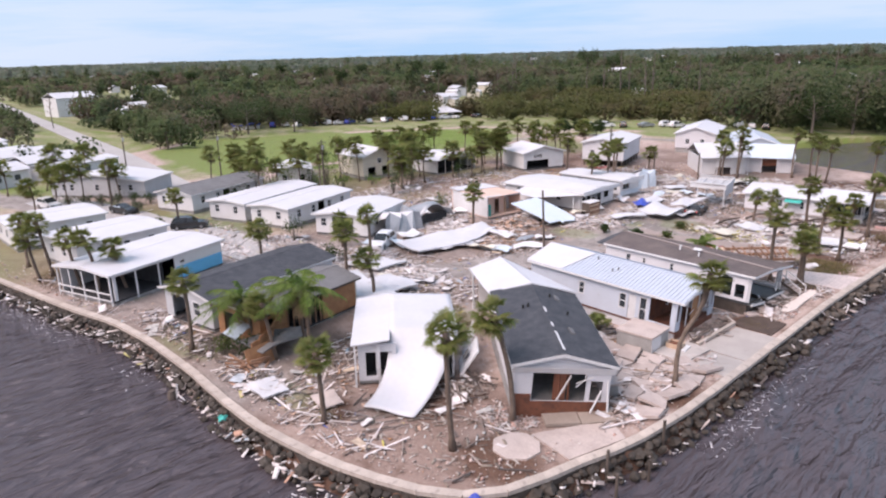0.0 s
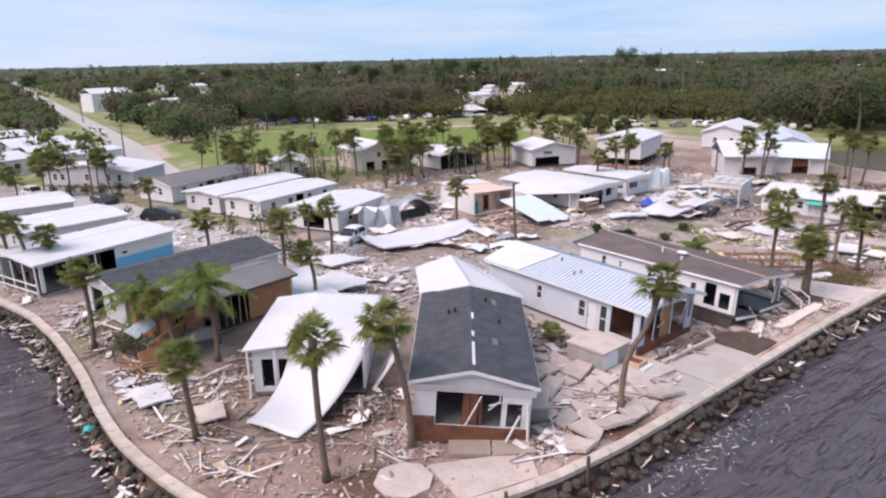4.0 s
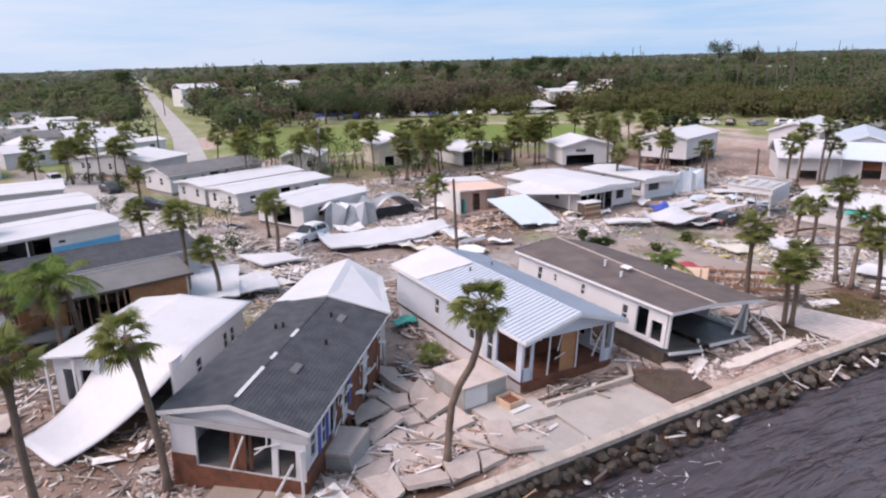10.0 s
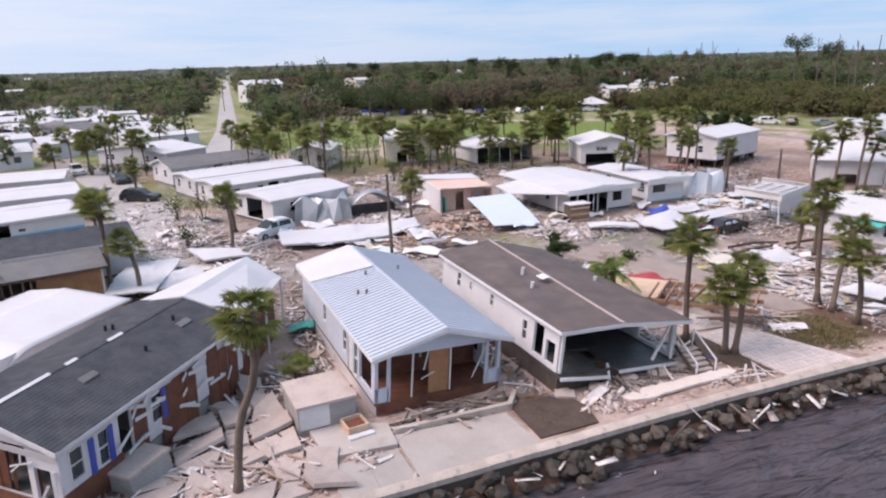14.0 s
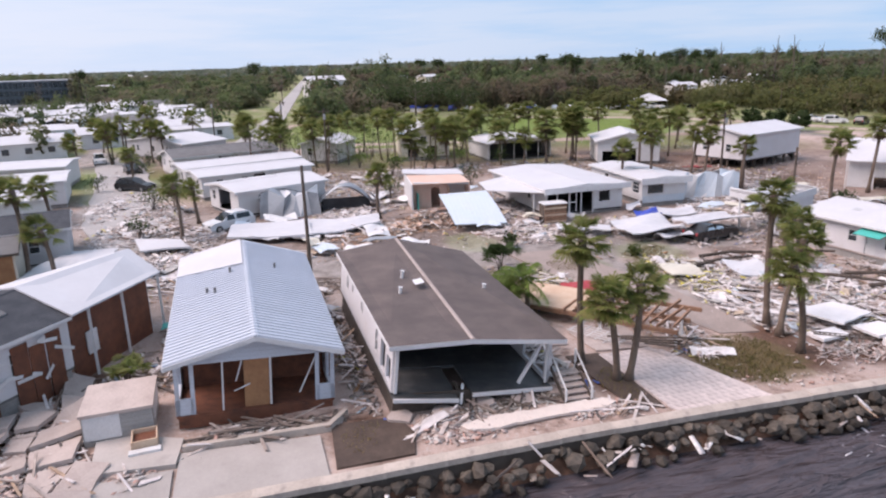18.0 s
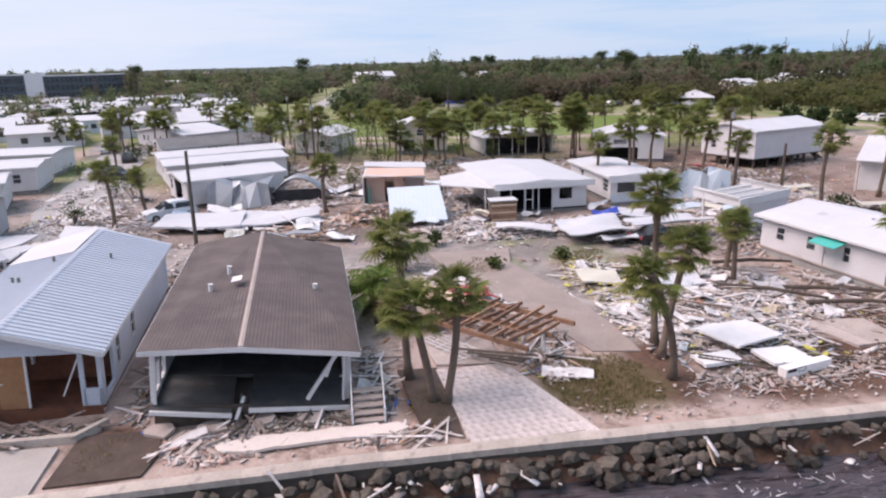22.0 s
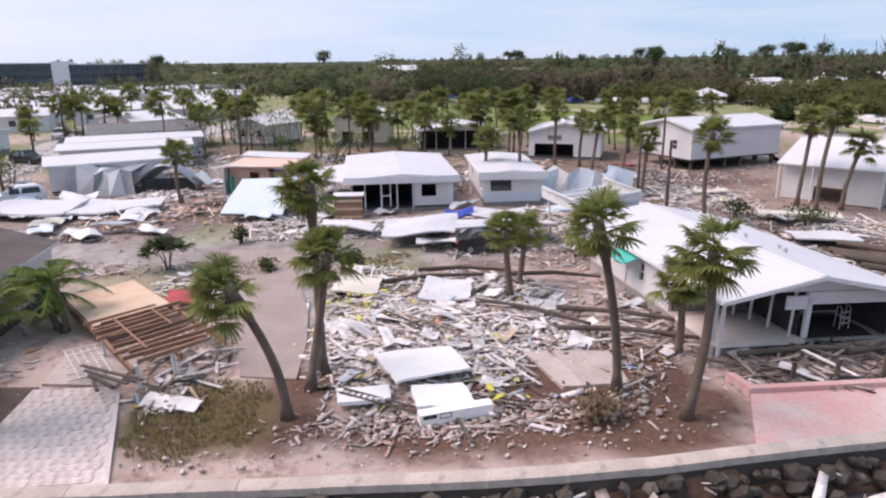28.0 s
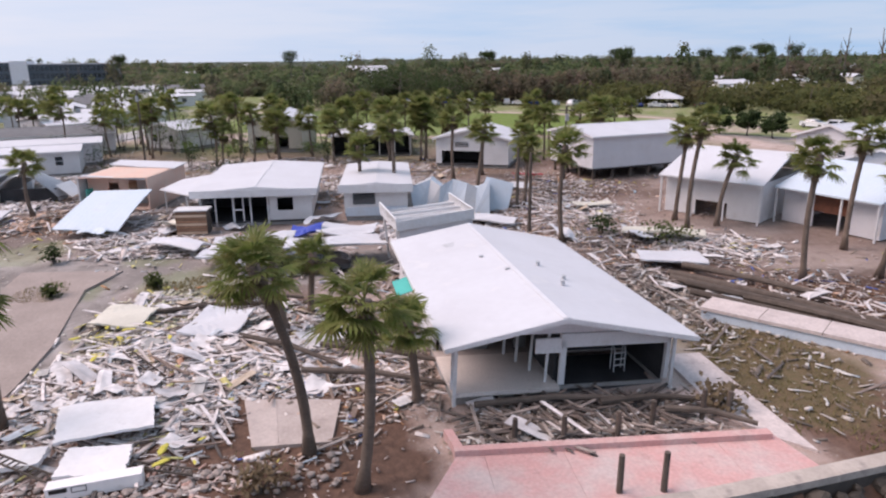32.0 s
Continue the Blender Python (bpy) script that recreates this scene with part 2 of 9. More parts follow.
TAN_BOARD = material("tan_weathered_board", (0.36, 0.295, 0.25), (0.29, 0.23, 0.19), 0.8, scale=0.8, amount=0.8, bump=0.1)
# Wet stain and the shadow under the cap, both put into one dark colour.
WET_SHADED_CONC = material("wet_shaded_concrete", (0.10, 0.08, 0.068), (0.06, 0.05, 0.044), 0.7, scale=1.0, amount=0.9, bump=0.3, fine=7.0, stain=(0.05, 0.05, 0.045))
PINK_CONC = material("pink_painted_concrete", (0.60, 0.345, 0.32), (0.56, 0.46, 0.435), 0.85, scale=0.7, amount=0.9, bump=0.15, fine=8.0, spread=0.03, stain=(0.30, 0.17, 0.15))
PALE_FLOOR = material("smooth_pale_floor", (0.74, 0.65, 0.60), (0.64, 0.56, 0.51), 0.7, scale=0.8, bump=0.05, stain=(0.46, 0.39, 0.35))
PAVER = material("pale_pavers", (0.66, 0.565, 0.535), (0.54, 0.455, 0.43), 0.85, scale=1.1, amount=0.9, bump=0.15, fine=7.0, spread=0.09, grit=0.72, stain=(0.30, 0.245, 0.24))
BLOCKWORK = material("grey_blockwork", (0.38, 0.37, 0.36), (0.29, 0.28, 0.27), 0.9, scale=1.0, amount=0.8, bump=0.25, lines=("Z", 0.2, 0.6, 0.8), stain=(0.24, 0.22, 0.2))
ROCK = material("seawall_boulders", (0.105, 0.086, 0.070), (0.042, 0.034, 0.028), 0.8, scale=1.2, amount=1.0, bump=0.7, fine=5.0, spread=0.45, stain=(0.26, 0.23, 0.20))
RUBBLE = material("concrete_rubble", (0.34, 0.285, 0.255), (0.21, 0.17, 0.15), 0.9, scale=1.2, amount=0.8, bump=0.4, fine=6.0, island=0.35)
TRUNK = material("palm_trunk", (0.20, 0.15, 0.118), (0.12, 0.088, 0.07), 0.9, scale=1.5, amount=0.8, bump=0.5, fine=8.0, spread=0.15, lines=("Z", 0.14, 0.8, 0.7))
BARK = material("grey_bark", (0.15, 0.125, 0.105), (0.09, 0.075, 0.065), 0.9, scale=1.5, amount=0.8, bump=0.5, fine=9.0)
TYRE = material("black_rubber", (0.02, 0.02, 0.02), (0.03, 0.03, 0.03), 0.7, bump=0.05)
STEEL = material("dull_steel", (0.45, 0.46, 0.47), (0.36, 0.36, 0.36), 0.4, metal=0.8, bump=0.05)
POLE_WOOD = material("dark_weathered_timber", (0.115, 0.09, 0.075), (0.07, 0.055, 0.045), 0.9, scale=2.0, amount=0.8, bump=0.3, spread=0.25)
SKY_BLUE = material("bright_blue_paint", (0.10, 0.44, 0.72), (0.08, 0.36, 0.62), 0.55, scale=0.8, bump=0.05, stain=(0.2, 0.4, 0.5))
ROYAL_BLUE = material("royal_blue_paint", (0.05, 0.09, 0.42), (0.05, 0.07, 0.30), 0.6, scale=0.8, bump=0.05)
TEAL = material("teal_paint", (0.05, 0.46, 0.40), (0.05, 0.36, 0.33), 0.55, scale=0.8, bump=0.05)
SALMON = material("salmon_plaster", (0.70, 0.46, 0.37), (0.66, 0.52, 0.44), 0.8, scale=0.9, amount=0.8, bump=0.1, stain=(0.36, 0.2, 0.13))
PEACH = material("peach_stained_board", (0.62, 0.47, 0.35), (0.54, 0.36, 0.25), 0.8, scale=0.9, amount=0.9, bump=0.1, stain=(0.35, 0.2, 0.12))
AWNING_GREY = material("crumpled_aluminium", (0.40, 0.42, 0.45), (0.30, 0.32, 0.34), 0.45, metal=0.35, scale=1.0, amount=0.8, bump=0.1, stain=(0.24, 0.24, 0.25))
PANEL_BLUE = material("pale_blue_panel", (0.55, 0.64, 0.72), (0.62, 0.67, 0.72), 0.5, scale=0.6, bump=0.06, lines=("Y", 0.4, 0.4, 0.88), stain=(0.42, 0.44, 0.46))
CAR_WHITE = material("white_car_paint", (0.72, 0.73, 0.75), (0.60, 0.60, 0.61), 0.25, scale=1.0, bump=0.0, spec=0.6)
CAR_BLACK = material("black_car_paint", (0.018, 0.019, 0.022), (0.05, 0.048, 0.045), 0.25, scale=1.0, bump=0.0, spec=0.6)
CLOTH_BLUE = material("blue_tarpaulin", (0.05, 0.09, 0.46), (0.03, 0.05, 0.30), 0.5, scale=2.0, bump=0.3)
YELLOW = material("yellow_foam", (0.62, 0.55, 0.09), (0.50, 0.42, 0.08), 0.7, scale=2.0, bump=0.2)
RED_SCRAP = material("red_scrap", (0.42, 0.06, 0.07), (0.32, 0.05, 0.06), 0.7, scale=2.0, bump=0.2)
FOAM = palette("sea_foam", [(0.5, (0.62, 0.60, 0.62)), (0.5, (0.44, 0.42, 0.45))])
PLANK = palette("broken_boards", [(0.46, (0.69, 0.63, 0.62)), (0.18, (0.55, 0.48, 0.45)), (0.12, (0.38, 0.32, 0.29)), (0.04, (0.42, 0.30, 0.22)), (0.10, (0.22, 0.16, 0.13)), (0.10, (0.11, 0.092, 0.085))], by="object", fine=3.0)
DARK_PLANK = palette("dark_broken_boards", [(0.34, (0.15, 0.12, 0.105)), (0.28, (0.23, 0.18, 0.155)), (0.22, (0.34, 0.28, 0.25)), (0.16, (0.09, 0.075, 0.07))], by="object", fine=3.0)
SHEET = palette("torn_sheets", [(0.50, (0.70, 0.665, 0.66)), (0.20, (0.56, 0.53, 0.53)), (0.12, (0.44, 0.42, 0.40)), (0.10, (0.50, 0.40, 0.31)), (0.08, (0.48, 0.52, 0.56))], by="object", fine=1.6)
LITTER = palette("scattered_scraps", [(0.26, (0.66, 0.60, 0.575)), (0.16, (0.54, 0.46, 0.42)), (0.16, (0.38, 0.32, 0.29)), (0.14, (0.27, 0.21, 0.17)), (0.12, (0.15, 0.12, 0.10)), (0.05, (0.42, 0.22, 0.11)), (0.04, (0.60, 0.40, 0.30)), (0.03, (0.36, 0.46, 0.54)), (0.02, (0.52, 0.46, 0.12)), (0.02, (0.09, 0.14, 0.40))])
PALE_LITTER = palette("pale_scraps", [(0.46, (0.72, 0.67, 0.655)), (0.20, (0.56, 0.49, 0.46)), (0.14, (0.38, 0.32, 0.30)), (0.08, (0.24, 0.20, 0.17)), (0.05, (0.44, 0.50, 0.55)), (0.04, (0.58, 0.52, 0.22)), (0.03, (0.50, 0.30, 0.22))])
PALM_LEAF = material("palm_fronds", (0.150, 0.205, 0.052), (0.270, 0.250, 0.098), 0.6, scale=2.0, amount=0.9, bump=0.1, fine=6.0, island=0.35, spec=0.25)
DEAD_LEAF = material("dead_fronds", (0.26, 0.20, 0.125), (0.18, 0.135, 0.09), 0.8, scale=2.0, amount=0.9, bump=0.1, fine=6.0, island=0.3, spec=0.2)
SHRUB_LEAF = material("shrub_leaves", (0.085, 0.125, 0.035), (0.12, 0.125, 0.045), 0.6, scale=2.0, amount=0.9, bump=0.1, fine=6.0, island=0.35, spec=0.25)
LUSH_LEAF = material("lush_green_leaves", (0.130, 0.225, 0.045), (0.190, 0.230, 0.070), 0.6, scale=1.0, amount=0.9, bump=0.1, fine=5.0, island=0.3, spec=0.25)
DARK_LEAF = material("dark_tree_leaves", (0.045, 0.080, 0.026), (0.065, 0.085, 0.035), 0.65, scale=0.6, amount=0.9, bump=0.1, fine=3.0, island=0.35, spec=0.2)


def glassy(name, color, rough):
    m = bpy.data.materials.new(name)
    m.use_nodes = True
    b = m.node_tree.nodes["Principled BSDF"]
    b.inputs["Base Color"].default_value = (*color, 1)
    b.inputs["Roughness"].default_value = rough
    b.inputs["Transmission Weight"].default_value = 0.55
    b.inputs["IOR"].default_value = 1.45
    return m


def leafy(m, through, upward):
    """Light passes through the leaves, and their clumps shade softly."""
    n, l = m.node_tree.nodes, m.node_tree.links
    b = n["Principled BSDF"]
    ge, mxv, no = n.new("ShaderNodeNewGeometry"), n.new("ShaderNodeMix"), n.new("ShaderNodeVectorMath")
    mxv.data_type = "VECTOR"
    mxv.inputs["Factor"].default_value = upward
    mxv.inputs["B"].default_value = (0, 0, 1)
    no.operation = "NORMALIZE"
    l.new(ge.outputs["True Normal"], mxv.inputs["A"])
    l.new(mxv.outputs["Result"], no.inputs[0])
    l.new(no.outputs["Vector"], b.inputs["Normal"])
    tr, ms = n.new("ShaderNodeBsdfTranslucent"), n.new("ShaderNodeMixShader")
    l.new(b.inputs["Base Color"].links[0].from_socket, tr.inputs["Color"])
    ms.inputs["Fac"].default_value = through
    l.new(b.outputs["BSDF"], ms.inputs[1])
    l.new(tr.outputs["BSDF"], ms.inputs[2])
    l.new(ms.outputs["Shader"], n["Material Output"].inputs["Surface"])


for leaf_mat in (GRASS_BLADE, PALM_LEAF, DEAD_LEAF, SHRUB_LEAF, LUSH_LEAF, DARK_LEAF):
    leafy(leaf_mat, 0.5, 0.55)
GLASS = glassy("window_glass", (0.10, 0.12, 0.14), 0.06)
CAR_GLASS = glassy("car_glass", (0.05, 0.06, 0.07), 0.05)


# ---------------------------------------------------------------- mesh helpers
class Geo:
    """Vertices and faces of one mesh, gathered from simple solids."""

    def __init__(self):
        self.v, self.f = [], []

    def add(self, verts, faces, m=None):
        k = len(self.v)
        self.v += [tuple(m @ Vector(p)) for p in verts] if m else [tuple(p) for p in verts]
        self.f += [tuple(i + k for i in f) for f in faces]
        return self

    def box(self, x0, x1, y0, y1, z0, z1, m=None):
        return self.add([(x, y, z) for z in (z0, z1) for y in (y0, y1) for x in (x0, x1)],
                        [(0, 2, 3, 1), (4, 5, 7, 6), (0, 1, 5, 4), (2, 6, 7, 3), (0, 4, 6, 2), (1, 3, 7, 5)], m)

    def prism(self, outline, z0, z1, m=None):
        n = len(outline)
        return self.add([(x, y, z0) for x, y in outline] + [(x, y, z1) for x, y in outline],
                        [tuple(range(n))[::-1], tuple(range(n, 2 * n))] + [(i, (i + 1) % n, n + (i + 1) % n, n + i) for i in range(n)], m)

    def slab(self, pts, thick, m=None):
        """A plate with the given upper corners (counted anticlockwise from above)."""
        n = len(pts)
        low = [(p[0], p[1], p[2] - thick) for p in pts]
        return self.add(list(pts) + low, [tuple(range(n)), tuple(range(2 * n - 1, n - 1, -1))] + [(i, n + i, n + (i + 1) % n, (i + 1) % n) for i in range(n)], m)

    def beam(self, a, b, w, h=None):
        a, b, h = Vector(a), Vector(b), h or w
        d = b - a
        q = d.to_track_quat("X", "Z").to_matrix().to_4x4()
        return self.box(0, d.length, -w / 2, w / 2, -h / 2, h / 2, Matrix.Translation(a) @ q)

    def tube(self, path, radii, n=8, cap=True):
        k = len(self.v)
        for i, p in enumerate(path):
            p = Vector(p)
            d = (Vector(path[min(i + 1, len(path) - 1)]) - Vector(path[max(i - 1, 0)])).normalized()
            a = d.orthogonal().normalized() if i == 0 else (a - d * a.dot(d)).normalized()
            b = d.cross(a)
            for j in range(n):
                t = 2 * math.pi * j / n
                self.v.append(tuple(p + (a * math.cos(t) + b * math.sin(t)) * radii[i]))
        for i in range(len(path) - 1):
            for j in range(n):
                self.f.append((k + i * n + j, k + i * n + (j + 1) % n, k + (i + 1) * n + (j + 1) % n, k + (i + 1) * n + j))
        if cap:
            self.f.append(tuple(k + j for j in range(n))[::-1])
            self.f.append(tuple(k + (len(path) - 1) * n + j for j in range(n)))
        return self

    def surface(self, fn, nu, nv, thick):
        """A sheet with thickness: fn(u, v) for u, v from 0 to 1."""
        k = len(self.v)
        for s in (0, 1):
            for i in range(nu + 1):
                for j in range(nv + 1):
                    p = fn(i / nu, j / nv)
                    self.v.append((p[0], p[1], p[2] - s * thick))
        m, w = (nu + 1) * (nv + 1), nv + 1
        for i in range(nu):
            for j in range(nv):
                a = k + i * w + j
                self.f += [(a, a + w, a + w + 1, a + 1), (a + m, a + m + 1, a + m + w + 1, a + m + w)]
        rim = [i * w for i in range(nu + 1)] + [nu * w + j for j in range(1, nv + 1)] + [i * w + nv for i in range(nu - 1, -1, -1)] + [j for j in range(nv - 1, 0, -1)]
        for a, b in zip(rim, rim[1:] + rim[:1]):
            self.f.append((k + a, k + a + m, k + b + m, k + b))
        return self


def mesh_of(name, geo, mat, smooth=False):
    me = bpy.data.meshes.new(name)
    me.from_pydata(geo.v, [], geo.f)
    me.materials.append(mat)
    if smooth:
        me.polygons.foreach_set("use_smooth", [True] * len(me.polygons))
    me.update()
    return me


def part(name, geo, mat, parent=None, label="", smooth=False):
    ob = new(name, geo if isinstance(geo, bpy.types.Mesh) else mesh_of(name, geo, mat, smooth))
    ob.parent = parent
    if label:
        ob["label"] = label
    return ob


def thing(name, label, category, m=None, group="", kind=""):
    ob = tagged(new(name), label, category, group, kind)
    ob.empty_display_size = 0.2
    if m:
        ob.matrix_world = m
    return ob


def place(x, y, z=0.0, yaw=0.0):
    return pose(x, y, z, 0, 0, yaw)


# ---------------------------------------------------------------- ground, sea, sea wall
SHORE = [(-2600, -2400), (-300, -190), (-170, -45), (-120, 6), (-81.5, 13.4), (-73.7, 14.7), (-66.6, 15.9), (-59.6, 17.5), (-53, 18.0), (-45.5, 17.9), (-38.5, 17.4), (-34, 17.4),
         (-29.6, 18.0), (-26.3, 18.7), (-22.6, 20.1), (-20.2, 21.8), (-19.2, 24.3), (-18.5, 27.5), (-17.4, 31.2), (-16.85, 36.6), (-16.7, 45), (-16.65, 55),
         (-16.6, 62), (-16.25, 70), (-15.9, 76), (-15.55, 82), (-15.5, 86.5), (-15.85, 91), (-16.1, 95.5), (-16.5, 100), (-17.7, 107), (-18, 118)]
INLET = [(-21, 127), (-30, 133), (-44, 137), (-53, 146), (-56, 160), (-51, 176), (-44, 187), (-30, 212), (0, 300), (160, 600), (900, 4000)]
COAST = SHORE + INLET
WATER_Z = -1.15


def seg_dist(px, py, line):
    """Distance from points to a line of straight runs."""
    best = np.full(np.shape(px), 1e9)
    for (ax, ay), (bx, by) in zip(line, line[1:]):
        dx, dy = bx - ax, by - ay
        t = np.clip(((px - ax) * dx + (py - ay) * dy) / (dx * dx + dy * dy), 0, 1)
        best = np.minimum(best, np.hypot(px - ax - t * dx, py - ay - t * dy))
    return best


def inside(px, py, poly):
    hit = np.zeros(np.shape(px), bool)
    for (ax, ay), (bx, by) in zip(poly, poly[1:] + poly[:1]):
        if ay != by:
            hit ^= ((ay > py) != (by > py)) & (px < (bx - ax) * (py - ay) / (by - ay) + ax)
    return hit


def wobble(x, y, scale, seed=0.0):
    """Smooth noise from a few waves, between about -1 and 1."""
    s = 0
    for k in range(5):
        a = 1.3 * k + seed
        s = s + np.sin((x * math.cos(a * 2.1) + y * math.sin(a * 2.1)) / scale * (0.7 + 0.35 * k) + a * 5.7) / (1 + 0.35 * k)
    return s / 2.6


LAND = COAST + [(-4500, 4000), (-4500, -2400)]
STREETS = [([(-132, 25), (-109, 30), (-75, 36), (-58, 39.5), (-48, 47), (-43.5, 58), (-42, 72), (-41, 88), (-44, 104), (-50, 128)], 3.1),
           ([(-75, 36), (-100, 44), (-118, 49), (-180, 59), (-570, 106), (-2500, 340)], 4.0), ([(-132, 25), (-250, 8)], 1.8), ([(-150, 22), (-140, 52)], 1.8), ([(-190, 16), (-182, 58)], 1.8),
           ([(-41, 75), (-26, 76)], 2.0), ([(-112, 44), (-128, 68), (-120, 118), (-105, 150), (-60, 158)], 2.0)]
DRIVE = [(-42.4, 69.5), (-36.5, 70.3), (-31, 72.2), (-27, 73.4), (-23.4, 74.2), (-22.9, 76.4), (-26.5, 76.5), (-30.5, 76.2), (-35, 75.3), (-38.5, 74.6), (-42, 75.5)]
LAWNS = [([(-126, 58), (-113, 78), (-106, 120), (-116, 142), (-136, 150), (-166, 122), (-186, 84), (-178, 62)], 0.92), ([(-141, 101), (-112, 122), (-118, 140), (-136, 147), (-163, 120)], 1.0),
         ([(-108, 148), (-80, 160), (-64, 184), (-80, 226), (-110, 190)], 0.75), ([(-172, 64), (-160, 62), (-168, 84), (-182, 84)], 0.9)]
PATHS = [[(-139, 53), (-122, 50), (-121, 60), (-124, 72)], [(-181, 78), (-172, 62), (-150, 58)], [(-124, 72), (-112, 100), (-108, 132), (-104, 148), (-94, 160), (-84, 153)], [(-163, 120), (-142, 150), (-120, 160), (-96, 166)]]
GRASS_SPOTS = [(-20.4, 73.4, 2.6, 2.4), (-19.0, 68.7, 1.0, 0.5), (-41, 37.5, 4.5, 3.5), (-27, 107, 6, 4.5), (-35, 66, 5, 3), (-31, 80, 4, 2), (-111, 34, 7, 4), (-57, 42, 4, 2),
               (-72, 21, 6, 2), (-52, 20, 5, 1.5), (-84, 34, 5, 2), (-64, 31, 4, 2), (-37, 21, 4, 1.2), (-38, 72, 3, 3), (-39, 80, 3.4, 2.6), (-46, 77, 3, 2.2), (-47, 68, 3, 2.0), (-34, 79.5, 2.4, 1.6)]
DIRT_SPOTS = [(-19.4, 53.9, 1.9, 1.6), (-20.5, 65.6, 2.6, 0.9), (-22, 25, 3.2, 2.6), (-29.5, 27.5, 3, 3), (-24, 88, 3.0, 3.5), (-19.2, 91, 1.6, 1.7), (-20.8, 76, 2.0, 1.5), (-45, 30, 6, 4),
              (-47, 40, 6, 3), (-40, 105, 9, 5), (-66, 112, 9, 8), (-36, 86, 3, 2), (-52, 64, 6, 5), (-76, 18, 6, 2), (-30, 118, 8, 6), (-34, 22, 3, 1.6), (-22.5, 39.2, 5.5, 4.6), (-28, 41, 3, 3), (-20.6, 72.6, 2.6, 1.8), (-20.0, 87.6, 3.4, 3.0), (-19.6, 76.4, 1.6, 2.0), (-19.6, 65.9, 2.2, 0.9), (-24, 107.4, 7, 3.6), (-20.4, 73.4, 2.6, 2.4), (-32, 112, 8, 4), (-18.8, 85.5, 1.6, 5.5), (-20.6, 90.4, 3.0, 1.6), (-22.4, 76.6, 2.0, 1.6), (-18.6, 81.0, 2.2, 3.0), (-19.4, 84.5, 3.2, 3.2), (-18.6, 88.5, 2.6, 3.4), (-21.0, 90.8, 2.6, 1.4)]

gx = np.concatenate([-200 - np.geomspace(2, 4300, 36)[::-1], np.arange(-200, -135.5, 1.5), np.arange(-135, -13.4, 0.6), -13.5 + np.geomspace(0.8, 3500, 30)])
gy = np.concatenate([8 - np.geomspace(0.7, 2600, 30)[::-1], np.arange(8, 136, 0.6), np.arange(136.5, 200, 1.5), 200 + np.geomspace(2, 3800, 36)])
GX, GY = np.meshgrid(gx, gy, indexing="ij")
land = inside(GX, GY, LAND)
sd = seg_dist(GX, GY, COAST) * np.where(land, 1, -1)
bumps = 0.05 * wobble(GX, GY, 3.2) + 0.05 * wobble(GX, GY, 1.1, 3)
GZ = np.where(sd > -0.2, -0.06 + bumps * np.clip(sd / 2, 0, 1), np.maximum(-0.75 + sd * 0.5, -4.0))
zone = np.zeros(GX.shape + (4,))
zone[..., 3] = 1
edge = 0.8 * wobble(GX, GY, 1.6, 7) + 0.5 * wobble(GX, GY, 0.6, 2)
for line, half in [(ln[:3] if k == 1 else ln, hf) for k, (ln, hf) in enumerate(STREETS)]:
    zone[..., 2] = np.maximum(zone[..., 2], np.clip((half + 0.5 * edge - seg_dist(GX, GY, line)) / 0.9 + 0.5, 0, 1))
for poly, lush in LAWNS:
    d = seg_dist(GX, GY, poly + poly[:1]) * np.where(inside(GX, GY, poly), 1, -1)
    zone[..., 0] = np.maximum(zone[..., 0], lush * np.clip((d + 2 * edge) / 3 + 0.5, 0, 1))
for cx, cy, rx, ry in GRASS_SPOTS:
    d = 1 - np.hypot((GX - cx) / rx, (GY - cy) / ry)
    zone[..., 0] = np.maximum(zone[..., 0], np.clip((d + 0.28 * edge) * 2.0 + 0.25, 0, 0.18 if cx > -34 else 0.34 if cx > -60 else 0.55))
for cx, cy, rx, ry in DIRT_SPOTS:
    d = 1 - np.hypot((GX - cx) / rx, (GY - cy) / ry)
    zone[..., 1] = np.maximum(zone[..., 1], np.clip((d + 0.25 * edge) * 2.6 + 0.4, 0, 1))
zone[..., 1] = np.maximum(zone[..., 1], np.clip((0.5 - sd) / 0.4, 0, 1))
point = np.clip((GX + 46) / 4, 0, 1) * np.clip((33 - GY) / 3, 0, 1)
zone[..., 1] = np.maximum(zone[..., 1], point * np.clip(0.58 + 0.4 * wobble(GX, GY, 3.5, 1) + 0.2 * edge, 0, 0.85))
mud = np.clip((-34 - GX) / 5, 0, 1) * np.clip((146 - GY) / 10, 0, 1) * np.clip((GX + 116) / 10, 0, 1)
zone[..., 1] = np.maximum(zone[..., 1], mud * np.clip(0.42 + 0.5 * wobble(GX, GY, 6, 4) + 0.25 * edge, 0, 0.7) * (1 - zone[..., 2]))
zone[..., 2] = np.maximum(zone[..., 2], mud * np.clip((GX + 80) / 10, 0, 1) * np.clip(0.5 + 0.35 * wobble(GX, GY, 4, 9), 0, 0.75))
wet = mud * np.clip((GY - 92) / 8, 0, 1) * np.clip((GX + 92) / 10, 0, 1)
zone[..., 2] *= 1 - 0.6 * wet
zone[..., 1] = np.maximum(zone[..., 1], wet * np.clip(0.62 + 0.35 * wobble(GX, GY, 5, 14) + 0.2 * edge, 0, 0.9))
yard = mud * np.clip((-72 - GX) / 10, 0, 1)
zone[..., 0] = np.maximum(zone[..., 0], yard * np.clip(0.35 + 0.6 * wobble(GX, GY, 7, 12), 0, 0.8))
zone[..., 1] = np.maximum(zone[..., 1], yard * 0.55)
